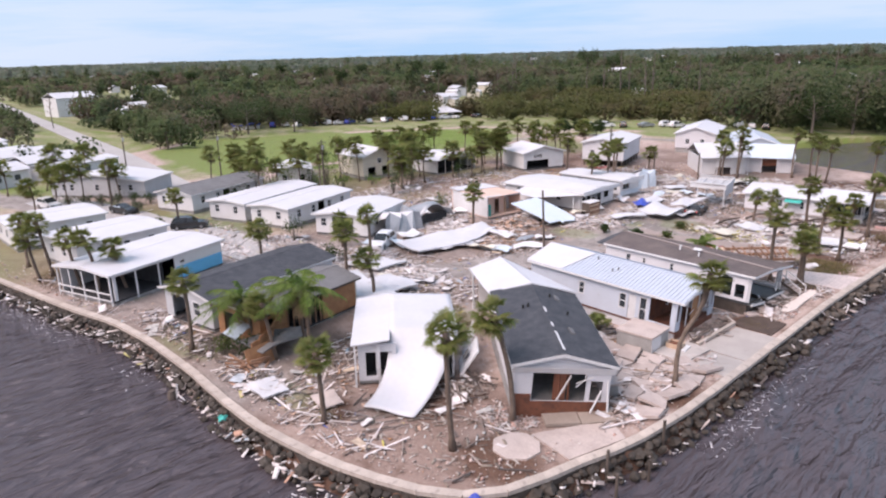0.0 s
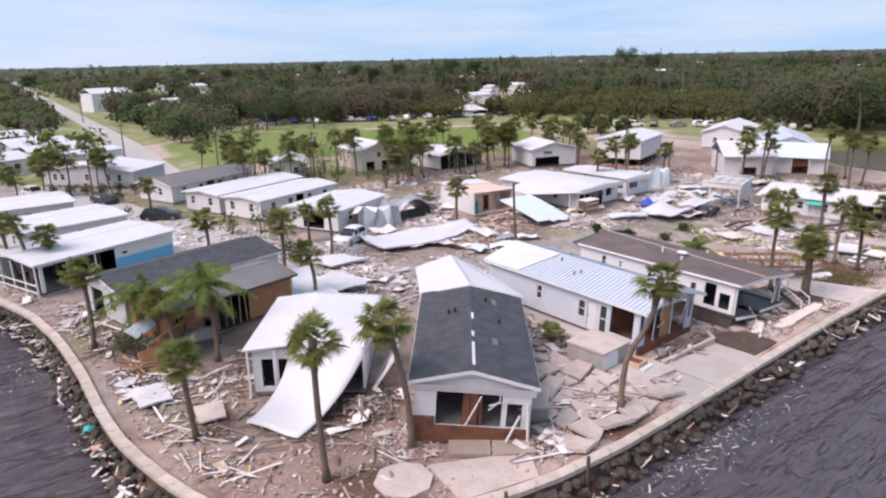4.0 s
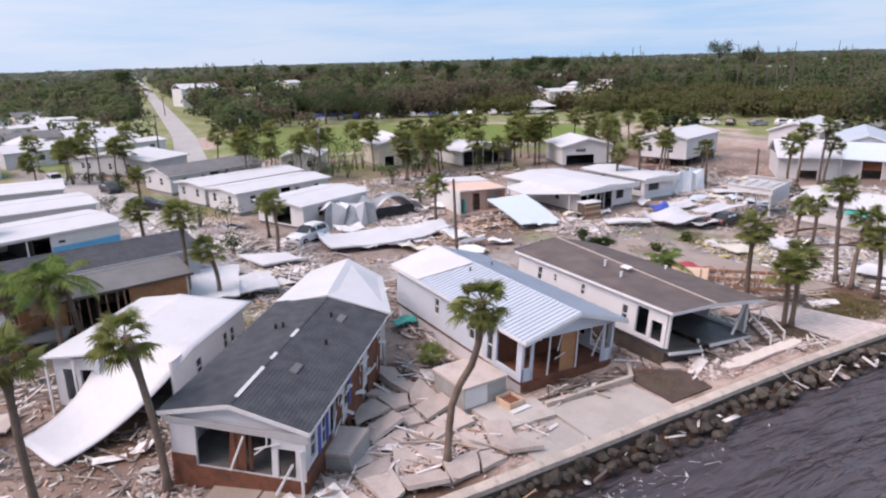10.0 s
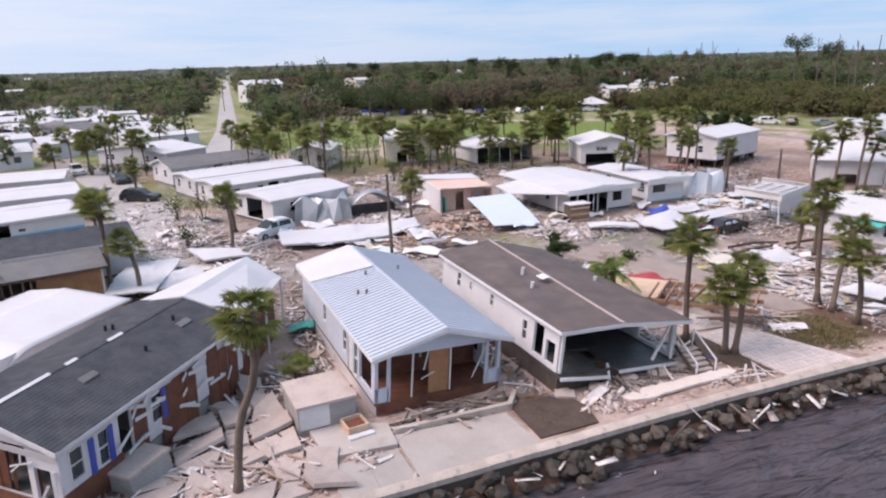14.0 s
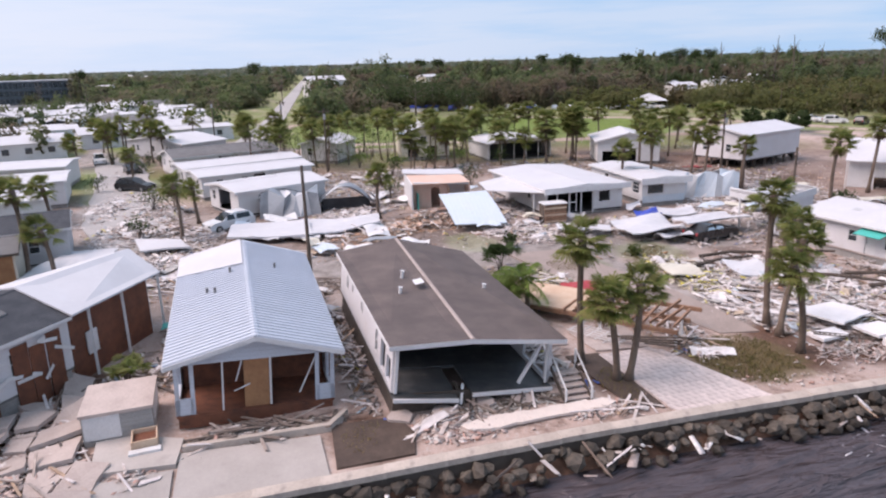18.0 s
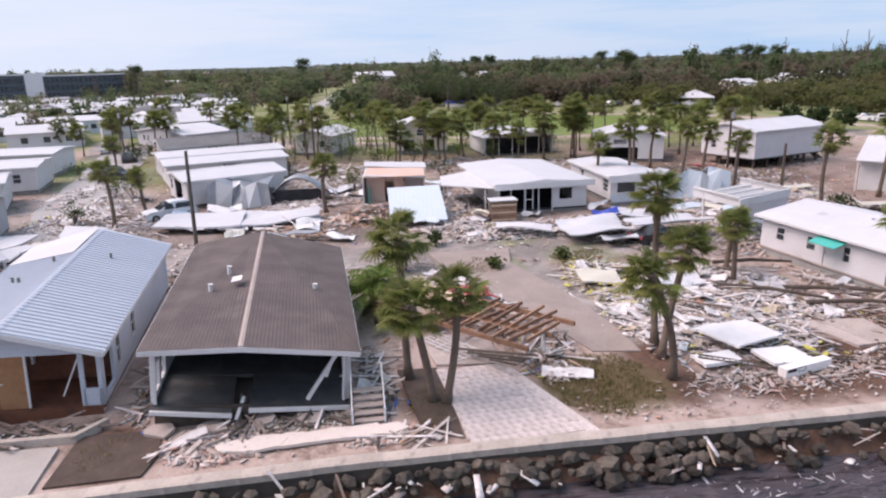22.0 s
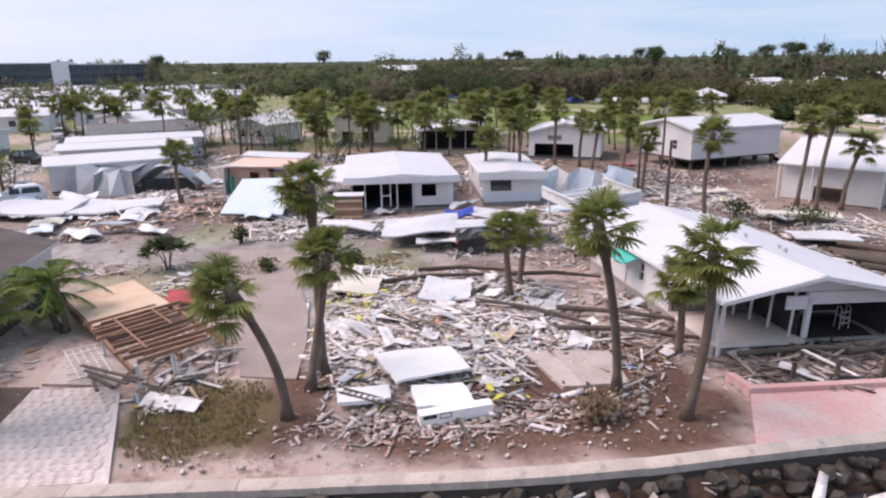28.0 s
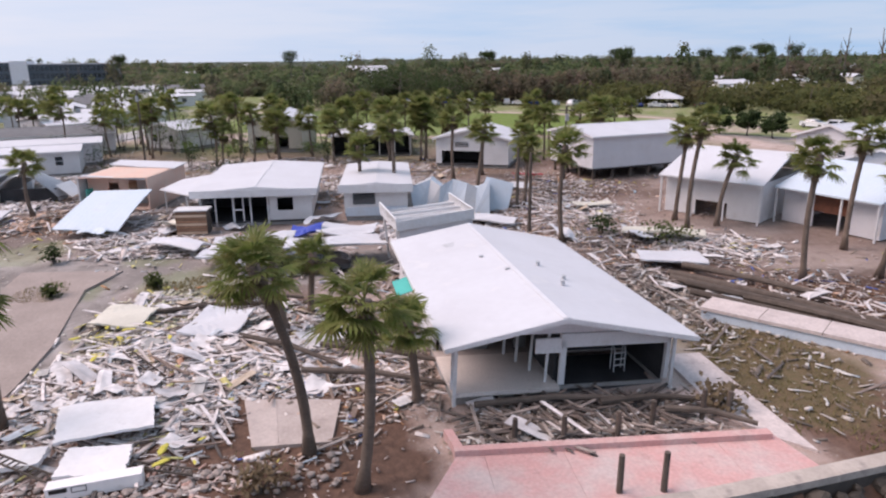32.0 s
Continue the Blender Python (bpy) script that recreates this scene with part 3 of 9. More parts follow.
away = np.clip((-118 - GX) / 14, 0, 1) + np.clip((GY - 148) / 14, 0, 1)
zone[..., 0] = np.maximum(zone[..., 0], np.clip(away, 0, 1) * (0.72 + 0.3 * edge) * (1 - zone[..., 2]))
for line in PATHS:
    zone[..., 0] *= 1 - np.clip((2.0 + 0.6 * edge - seg_dist(GX, GY, line)) / 1.5 + 0.5, 0, 1)
nx, ny = GX.shape
idx = np.arange(nx * ny).reshape(nx, ny)
quads = np.stack([idx[:-1, :-1], idx[1:, :-1], idx[1:, 1:], idx[:-1, 1:]], -1).reshape(-1, 4)
g_me = bpy.data.meshes.new("ground")
g_me.from_pydata(np.stack([GX, GY, GZ], -1).reshape(-1, 3).tolist(), [], quads.tolist())
g_at = g_me.color_attributes.new("zone", "FLOAT_COLOR", "POINT")
g_at.data.foreach_set("color", np.clip(zone, 0, 1).reshape(-1).astype(np.float32))
g_me.polygons.foreach_set("use_smooth", [True] * len(g_me.polygons))


def ground_material():
    m = bpy.data.materials.new("sandy_ground")
    m.use_nodes = True
    n, l = m.node_tree.nodes, m.node_tree.links
    b = n["Principled BSDF"]
    b.inputs["Roughness"].default_value, b.inputs["Specular IOR Level"].default_value = 0.9, 0.2
    co = n.new("ShaderNodeTexCoord")

    def tex(s, detail=6.0, r=0.62):
        t = n.new("ShaderNodeTexNoise")
        t.inputs["Scale"].default_value, t.inputs["Detail"].default_value, t.inputs["Roughness"].default_value = s, detail, r
        l.new(co.outputs["Object"], t.inputs["Vector"])
        return t.outputs["Fac"]

    def span(v, a, c, lo=0.0, hi=1.0):
        r = n.new("ShaderNodeMapRange")
        for key, val in zip(("From Min", "From Max", "To Min", "To Max"), (a, c, lo, hi)):
            r.inputs[key].default_value = val
        l.new(v, r.inputs["Value"])
        return r.outputs["Result"]

    def mix(f, a, c, mode="MIX"):
        x = n.new("ShaderNodeMix")
        x.data_type, x.blend_type = "RGBA", mode
        for key, v in (("Factor", f), ("A", a), ("B", c)):
            if isinstance(v, float):
                x.inputs[key].default_value = v
            elif isinstance(v, tuple):
                x.inputs[key].default_value = (*v, 1)
            else:
                l.new(v, x.inputs[key])
        return x.outputs["Result"]

    at = n.new("ShaderNodeAttribute")
    at.attribute_name = "zone"
    sep = n.new("ShaderNodeSeparateColor")
    l.new(at.outputs["Color"], sep.inputs[0])
    big, mid, small, grain = tex(0.16), tex(0.7, 8.0, 0.7), tex(3.5, 6.0, 0.7), tex(22.0, 3.0)
    col = mix(span(big, 0.36, 0.66), (0.57, 0.445, 0.395), (0.45, 0.34, 0.295))
    col = mix(span(mid, 0.50, 0.66), col, (0.25, 0.175, 0.145))
    col = mix(span(small, 0.55, 0.68), col, (0.55, 0.49, 0.46))
    dirt = mix(span(small, 0.35, 0.7), (0.110, 0.064, 0.048), (0.20, 0.118, 0.084))
    col = mix(sep.outputs["Green"], col, dirt)
    road = mix(span(big, 0.38, 0.60), (0.44, 0.395, 0.375), (0.26, 0.228, 0.212))
    road = mix(span(mid, 0.48, 0.66), road, (0.21, 0.185, 0.17))
    road = mix(span(small, 0.58, 0.7), road, (0.46, 0.42, 0.40))
    col = mix(sep.outputs["Blue"], col, road)
    grass = mix(span(mid, 0.36, 0.66), (0.145, 0.255, 0.038), (0.20, 0.225, 0.07))
    grass = mix(span(small, 0.45, 0.72), grass, (0.10, 0.13, 0.04))
    col = mix(sep.outputs["Red"], col, grass)
    col = mix(span(grain, 0.3, 0.75), col, mix(1.0, col, (0.66, 0.65, 0.64), "MULTIPLY"))
    l.new(col, b.inputs["Base Color"])
    bu = n.new("ShaderNodeBump")
    bu.inputs["Strength"].default_value, bu.inputs["Distance"].default_value = 0.6, 0.12
    l.new(small, bu.inputs["Height"])
    l.new(bu.outputs["Normal"], b.inputs["Normal"])
    return m


g_me.materials.append(ground_material())
tagged(new("ground", g_me), "sandy storm-swept ground with dirt, grass and muddy streets", "ground", kind="structure")


def water_material():
    m = bpy.data.materials.new("dark_sea_water")
    m.use_nodes = True
    n, l = m.node_tree.nodes, m.node_tree.links
    b = n["Principled BSDF"]
    b.inputs["Base Color"].default_value = (0.084, 0.072, 0.081, 1)
    b.inputs["Roughness"].default_value, b.inputs["IOR"].default_value = 0.07, 1.33
    co = n.new("ShaderNodeTexCoord")
    mp = n.new("ShaderNodeMapping")
    mp.inputs["Rotation"].default_value = (0, 0, radians(-28))
    mp.inputs["Scale"].default_value = (1.5, 0.38, 1.0)
    l.new(co.outputs["Object"], mp.inputs["Vector"])
    hs = []
    for s, d in ((0.16, 4.0), (0.9, 5.0), (4.0, 4.0)):
        t = n.new("ShaderNodeTexNoise")
        t.inputs["Scale"].default_value, t.inputs["Detail"].default_value, t.inputs["Distortion"].default_value = s, d, 0.6
        l.new(mp.outputs["Vector"], t.inputs["Vector"])
        hs.append(t.outputs["Fac"])
    prev = None
    for h, (k, dist) in zip(hs, ((0.8, 3.4), (0.9, 1.2), (0.6, 0.12))):
        bu = n.new("ShaderNodeBump")
        bu.inputs["Strength"].default_value, bu.inputs["Distance"].default_value = k, dist
        l.new(h, bu.inputs["Height"])
        if prev:
            l.new(prev, bu.inputs["Normal"])
        prev = bu.outputs["Normal"]
    l.new(prev, b.inputs["Normal"])
    return m


water = Geo().add([(-4400, -2700, WATER_Z), (3500, -2700, WATER_Z), (3500, 4000, WATER_Z), (-4400, 4000, WATER_Z)], [(0, 1, 2, 3)])
tagged(part("water", water, water_material()), "dark rippled sea water along the sea wall", "water", kind="structure")


def along(line, step):
    """Points at even steps on a line of runs, with the direction there."""
    out, left = [], 0.0
    for (ax, ay), (bx, by) in zip(line, line[1:]):
        d = math.hypot(bx - ax, by - ay)
        t = left
        while t < d:
            out.append((ax + (bx - ax) * t / d, ay + (by - ay) * t / d, (bx - ax) / d, (by - ay) / d))
            t += step
        left = t - d
    return out


sea_wall = thing("sea_wall", "low concrete sea wall with a flat cap round the point", "sea wall", kind="structure")
WALL = SHORE[3:] + [(-21, 127)]
pts = along(WALL, 2.4)
for (ax, ay, *_), (bx, by, *_) in zip(pts, pts[1:]):
    d = math.hypot(bx - ax, by - ay)
    m = pose(ax, ay, 0.012 * math.sin(ax * 1.7 + ay), 0, 0, math.degrees(math.atan2(by - ay, bx - ax)))
    part("cap_slab", Geo().box(-0.03, d - 0.012, -0.29, 0.29, -0.06, 0.19), CAP_CONC, sea_wall).matrix_basis = m
    part("wall_face", Geo().box(-0.03, d, -0.25, 0.10, -2.4, -0.06), WET_SHADED_CONC, sea_wall).matrix_basis = m

# boulders at the foot of the wall: a few shapes, many places
rng = random.Random(5)


def boulder_mesh(seed, flat=0.75):
    r = random.Random(seed)
    bm = bmesh.new()
    bmesh.ops.create_icosphere(bm, subdivisions=1, radius=0.5)
    for v in bm.verts:
        v.co *= r.uniform(0.78, 1.18)
        v.co.z *= flat
    g = Geo().add([v.co[:] for v in bm.verts], [tuple(v.index for v in f.verts) for f in bm.faces])
    bm.free()
    return g


boulders = [boulder_mesh(k) for k in range(6)]
boulder_me = [mesh_of("boulder", g, ROCK) for g in boulders]
riprap = thing("riprap", "dark boulders piled along the foot of the sea wall", "boulders", kind="structure")
near_rocks, far_rocks = 0, Geo()
for x, y, dx, dy in along(WALL, 0.36):
    for row in range(3):
        if rng.random() < 0.08 + 0.27 * row + 0.2 * float(wobble(x, y, 2.0, row)):
            continue
        off = 0.50 + row * 0.42 + rng.uniform(-0.15, 0.15)
        s = rng.uniform(0.36, 0.72) if rng.random() < 0.8 else rng.uniform(0.7, 1.0)
        m = pose(x + dy * off + dx * rng.uniform(-0.2, 0.2), y - dx * off + dy * rng.uniform(-0.2, 0.2), -0.36 - 0.27 * row + rng.uniform(-0.14, 0.10), rng.uniform(-40, 40), rng.uniform(-40, 40), rng.uniform(0, 360)) @ Matrix.Diagonal((s, s * rng.uniform(0.7, 1.1), s, 1))
        k = rng.randrange(6)
        if 56 < y < 90 and row < 2 and near_rocks < 290:
            part("boulder", boulder_me[k], ROCK, riprap).matrix_basis = m
            near_rocks += 1
        else:
            far_rocks.add(boulders[k].v, boulders[k].f, m)
rest = part("boulder_bank", far_rocks, ROCK, riprap)
rest["kind"] = "stuff"


# ---------------------------------------------------------------- houses
FOOT = [(-30.8, 39.0, 148, 6.0, 8.5), (-32.6, 27.6, 140, 6.6, 8.4)]   # ground covered by homes


def wall_geo(length, z0, z1, holes, thick):
    """A wall along local x from 0, with rectangular openings (u0, u1, v0, v1) right through it."""
    us = sorted({0.0, length, *[h[0] for h in holes], *[h[1] for h in holes]})
    vs = sorted({z0, z1, *[h[2] for h in holes], *[h[3] for h in holes]})
    nu, nv = len(us) - 1, len(vs) - 1

    def solid(i, j):
        if not (0 <= i < nu and 0 <= j < nv):
            return False
        cu, cv = (us[i] + us[i + 1]) / 2, (vs[j] + vs[j + 1]) / 2
        return not any(h[0] < cu < h[1] and h[2] < cv < h[3] for h in holes)

    g, seen = Geo(), {}

    def at(i, j, k):
        if (i, j, k) not in seen:
            seen[i, j, k] = len(g.v)
            g.v.append((us[i], k * thick, vs[j]))
        return seen[i, j, k]

    for i in range(nu):
        for j in range(nv):
            if not solid(i, j):
                continue
            q = [(i, j), (i + 1, j), (i + 1, j + 1), (i, j + 1)]
            g.f += [tuple(at(*c, 0) for c in q), tuple(at(*c, 1) for c in q[::-1])]
            for (di, dj), (c, d) in (((0, -1), (q[0], q[1])), ((1, 0), (q[1], q[2])), ((0, 1), (q[2], q[3])), ((-1, 0), (q[3], q[0]))):
                if not solid(i + di, j + dj):
                    g.f.append((at(*c, 0), at(*c, 1), at(*d, 1), at(*d, 0)))
    return g


def window_part(parent, u0, u1, v0, v1, thick, lattice=1, frame_mat=None):
    frame_mat = frame_mat or WHITE_PAINT
    g = Geo()
    b = 0.07
    g.box(u0, u1, -0.03, thick - 0.02, v0, v0 + b).box(u0, u1, -0.03, thick - 0.02, v1 - b, v1)
    g.box(u0, u0 + b, -0.03, thick - 0.02, v0 + b, v1 - b).box(u1 - b, u1, -0.03, thick - 0.02, v0 + b, v1 - b)
    for k in range(1, lattice + 1):
        vm = v0 + (v1 - v0) * k / (lattice + 1)
        g.box(u0 + b, u1 - b, 0.0, 0.05, vm - 0.025, vm + 0.025)
    win = part("window", g, frame_mat, parent)
    part("pane", Geo().box(u0 + b, u1 - b, 0.055, 0.07, v0 + b, v1 - b), GLASS, win)
    return win


SIDES = {"front": lambda W, L: (pose(0, W / 2, 0, 0, 0, -90), W), "back": lambda W, L: (pose(L, -W / 2, 0, 0, 0, 90), W),
         "right": lambda W, L: (pose(L, W / 2, 0, 0, 0, 180), L), "left": lambda W, L: (pose(0, -W / 2, 0, 0, 0, 0), L)}


def house(name, label, x, y, yaw, W, L, floor=0.6, eave=3.0, rise=1.1, wall=None, roof=None, trim=None, over=(0.4, 0.35, 0.3), openings=(), skip=(),
          skirt=None, lining=None, group="", rib=0.0, category="house", roof_on=True, lift=0.0, tilt=(0, 0), wall_mats=None, floor_mat=None, floor_from=0.02, fit=(1, 1, 1), mid=0.0):
    """A long low home: front at the origin, its length along local x. openings: (side, kind, u0, u1, v0, v1) with v from the floor."""
    wall, roof, trim = wall or WHITE_SIDING, roof or WHITE_ROOF, trim or WHITE_PAINT
    FOOT.append((x, y, yaw, W * fit[1], L * fit[0]))
    h = thing(name, label, category, pose(x, y, lift, tilt[0], tilt[1], yaw) @ Matrix.Diagonal((*fit, 1)), group)
    T = 0.14
    for side in ("front", "back", "left", "right"):
        if side in skip:
            continue
        m, length = SIDES[side](W, L)
        if side in ("left", "right"):
            m, length = m @ pose(T, 0, 0), length - 2 * T
        mine = [(k, u0, u1, floor + v0, floor + v1) for s, k, u0, u1, v0, v1 in openings if s == side]
        ob = part("wall", wall_geo(length, floor, eave, [o[1:] for o in mine], T), (wall_mats or {}).get(side, wall), h)
        ob.matrix_basis = m
        for kind, u0, u1, v0, v1 in mine:
            if kind.startswith("w"):
                window_part(ob, u0, u1, v0, v1, T, int(kind[1:] or 1))
            elif kind == "d":
                d = part("door", Geo().box(u0 + 0.04, u1 - 0.04, 0.04, 0.085, v0, v1 - 0.04), trim, ob)
                part("handle", Geo().box(u0 + 0.10, u0 + 0.16, -0.02, 0.04, v0 + 0.95, v0 + 1.07), STEEL, d)
    part("floor", Geo().box(floor_from, L - 0.02, -W / 2 + 0.02, W / 2 - 0.02, floor - 0.14, floor - 0.003), floor_mat or lining or GREY_IN, h)
    g = Geo()
    inset = 0.12
    for a in (-W / 2 + inset, W / 2 - inset - 0.1):
        g.box(inset, L - inset, a, a + 0.1, -0.9, floor - 0.14)
    g.box(inset, inset + 0.1, -W / 2 + inset + 0.1, W / 2 - inset - 0.1, -0.9, floor - 0.14).box(L - inset - 0.1, L - inset, -W / 2 + inset + 0.1, W / 2 - inset - 0.1, -0.9, floor - 0.14)
    if skirt is not False:
        part("skirting", g, skirt or BLOCKWORK, h)
    # Partitions default to the near-black lining that stands for indoor shade.
    part("partition", Geo().box(L * 0.42, L * 0.42 + 0.1, -W / 2 + T, W / 2 - T, floor, eave - 0.02).box(L * 0.7, L * 0.7 + 0.1, -W / 2 + T, W / 2 - T, floor, eave - 0.02), lining or SHADED_IN, h)
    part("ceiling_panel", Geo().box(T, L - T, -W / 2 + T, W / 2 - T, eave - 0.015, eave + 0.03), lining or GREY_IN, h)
    if roof_on:
        roof_on_house(h, W, L, eave, rise, roof, trim, wall, over, rib, mid=mid)
    return h


def roof_on_house(h, W, L, eave, rise, roof, trim, wall, over, rib=0.0, front=None, gables=True, sag=0.0, mid=0.0):
    of, os, ob = over
    k = rise / (W / 2)
    ze, zr = eave + 0.06 - os * k, eave + 0.06 + rise
    f = front or (-of, -of, -of)     # front edge at the left eave, the ridge and the right eave
    left = [(f[0], -W / 2 - os, ze), (L + ob, -W / 2 - os, ze), (L + ob, mid, zr), (f[1], mid, zr - sag)]
    right = [(f[1], mid, zr - sag), (L + ob, mid, zr), (L + ob, W / 2 + os, ze), (f[2], W / 2 + os, ze)]
    for pts in (left, right):
        sl = part("roof_slope", Geo().slab([(p[0], p[1], p[2] + 0.10) for p in pts], 0.10), roof, h)
        if rib:
            n = int((L + ob + of) / rib)
            g = Geo()
            for i in range(n):
                xx = -of + 0.1 + i * rib
                a = (xx, mid, zr + 0.115)
                b = (xx, pts[0][1] if pts is left else pts[2][1], ze + 0.115)
                g.beam(a, b, 0.05, 0.07)
            part("seam_ribbing", g, roof, sl)
    cw = 0.10 if roof is BROWN_SHINGLE else 0.16
    x0, x1 = f[1] + 0.02, L + ob - 0.02
    g = Geo()
    for ya, yb in ((mid - cw, mid), (mid, mid + cw)):
        da, db = abs(ya - mid) * k, abs(yb - mid) * k
        g.slab([(x0, ya, zr - sag + 0.125 - da), (x1, ya, zr + 0.125 - da), (x1, yb, zr + 0.125 - db), (x0, yb, zr - sag + 0.125 - db)], 0.02)
    part("ridge_cap", g, roof if roof in (METAL_ROOF, WHITE_ROOF) else CONCRETE if roof is BROWN_SHINGLE else roof, h)
    for (a, b) in ((left[0], left[3]), (right[3], right[0]), (left[1], left[2]), (right[2], right[1])):
        part("fascia", Geo().beam((a[0], a[1], a[2] - 0.02), (b[0], b[1], b[2] - 0.02), 0.05, 0.20), trim, h)
    for p, q in ((left[0], left[1]), (right[2], right[3])):
        part("gutter_board", Geo().beam((p[0], p[1], p[2]), (q[0], q[1], q[2]), 0.05, 0.16), trim, h)
    if gables:
        for xx in (0.0, L - 0.14):
            g = Geo()
            tri = [(-W / 2, eave), (W / 2, eave), (mid, eave + rise)]
            g.add([(xx, a, b) for a, b in tri] + [(xx + 0.14, a, b) for a, b in tri], [(0, 2, 1), (3, 4, 5), (0, 1, 4, 3), (1, 2, 5, 4), (2, 0, 3, 5)])
            part("gable", g, wall, h)


def vents(h, spots, mat, label=""):
    for x, y, z, s in spots:
        part("roof_vent", Geo().tube([(x, y, z - 0.2), (x, y, z + 0.28), (x, y, z + 0.30)], [0.07 * s, 0.07 * s, 0.10 * s], 8), mat, h, label)


# -- the slate-roofed home at the point, its front torn open
hA = house("shingled_house", "white house with dark slate shingle roof and torn-open front", -22.38, 31.22, 138.3, 6.6, 13.2, 0.55, 3.20, 0.715, WHITE_SIDING, SLATE_SHINGLE, tilt=(4.3, -2.1), lift=0.27, fit=(0.874, 0.912, 1), mid=0.15,
           over=(0.35, 0.35, 0.05), lining=GREY_IN, skirt=BLOCKWORK, skip=("left",), openings=[
               ("front", "o", 1.25, 4.95, 0.1, 2.35), ("front", "o", 5.25, 6.1, 0.15, 1.55)])
# the torn side, towards the neighbouring house
lw = part("wall", wall_geo(12.92, 0.55, 3.20, [(0.35, 1.15, 1.35, 2.75), (1.9, 2.6, 1.1, 2.7), (3.2, 4.0, 0.6, 2.75), (5.3, 6.1, 1.2, 2.6), (9.6, 10.4, 1.4, 2.6)], 0.14), WHITE_SIDING, hA)
lw.matrix_basis = pose(0.14, -3.3, 0)
for u0, u1, v0, v1 in ((0.35, 1.15, 1.35, 2.75), (1.9, 2.6, 1.1, 2.7), (5.3, 6.1, 1.2, 2.6), (9.6, 10.4, 1.4, 2.6)):
    window_part(lw, u0, u1, v0, v1, 0.14)
rngA = random.Random(11)
for k in range(9):
    u = 4.2 + k * 0.95
    if k in (1, 5):
        continue
    part("bare_sheathing", Geo().box(u, u + rngA.uniform(0.85, 0.95), -3.345, -3.302, -0.5, rngA.uniform(2.3, 2.95)), REDWOOD, hA, "red-brown sheathing bared where siding tore off")
for k in range(26):
    g = Geo()
    u, z = rngA.uniform(4.0, 12.6), rngA.uniform(1.0, 3.1)
    a = Vector((u, -3.36, z))
    g.beam(a, a + Vector((rngA.uniform(0.4, 1.3) * rngA.choice((-1, 1)), rngA.uniform(-0.28, 0.0), rngA.uniform(-0.5, 0.3))), 0.03, 0.17)
    part("hanging_siding", g, WHITE_PAINT, hA, "strips of torn white siding")
part("stripped_base", Geo().box(-0.06, 0.0, -3.3, 3.3, -0.6, 0.66), REDWOOD, hA, "stripped red-brown base")
part("stripped_base", Geo().box(-0.06, 0.0, 2.1, 3.3, 0.66, 1.15), REDWOOD, hA)
part("stripped_base", Geo().box(0.0, 3.4, -3.36, -3.302, -0.5, 1.1), REDWOOD, hA)
part("gable_skirt", Geo().slab([(-0.34, 3.5, 3.1), (-0.34, -3.5, 3.1), (-0.12, -3.5, 2.62), (-0.12, 3.5, 2.72)], 0.03), WHITE_PAINT, hA, "white overhanging gable boarding")
for u in (1.55, 2.65, 6.2):
    part("shutter", Geo().box(u, u + 0.3, -3.362, -3.302, 1.1, 2.65), ROYAL_BLUE, hA, "royal blue shutter")
for a, b, w in (((-0.1, 0.35, 0.75), (-0.30, -0.45, 2.6), 0.09), ((-0.15, -0.9, 2.0), (-0.1, -2.1, 2.4), 0.06), ((-0.1, -1.5, 2.25), (-0.15, -0.9, 1.75), 0.06), ((-0.15, -1.5, 2.25), (-0.1, -1.5, 2.75), 0.06), ((-0.45, -2.0, 0.1), (-0.1, -2.7, 1.5), 0.10), ((-0.3, -3.25, 0.0), (-0.1, -3.1, 2.2), 0.11)):
    part("leaning_stud", Geo().beam(a, b, w), WHITE_PAINT, hA, "snapped white framing timber")
for yy in (-1.9, -0.55, 0.15, 0.5):
    part("bare_stud", Geo().beam((0.25, yy, 0.5), (0.25 + rngA.uniform(-0.3, 0.3), yy + rngA.uniform(-0.2, 0.2), rngA.uniform(1.6, 2.8)), 0.12, 0.12), REDWOOD, hA, "bared red-brown stud")
part("bare_panel", Geo().box(0.2, 0.26, -0.3, 0.45, 0.5, 2.9), REDWOOD, hA)
for x0, x1 in ((0.3, 3.3), (4.2, 4.9), (6.9, 7.9)):
    part("ridge_gap", Geo().slab([(x0, -0.02, 4.085), (x1, -0.02, 4.085), (x1, 0.15, 4.13), (x0, 0.15, 4.13)], 0.02), WHITE_PAINT, hA, "white underlay bared along the ridge")
for x0, y0 in ((3.6, -1.3), (10.2, -1.5)):
    zz = 4.08 - abs(y0) * 0.217
    g = Geo().slab([(x0, y0 - 0.18, zz + 0.02), (x0 + 0.95, y0 - 0.18, zz + 0.02), (x0 + 0.95, y0 + 0.18, zz + 0.13), (x0, y0 + 0.18, zz + 0.13)], 0.16)
    part("box_vent", g, GREY_SHINGLE, hA, "low grey box vent")
vents(hA, [(8.4, 1.6, 3.72, 1.2), (8.5, 1.2, 3.82, 1.2), (7.4, -1.7, 3.66, 1.2), (10.6, -0.9, 3.84, 1.2)], TYRE)
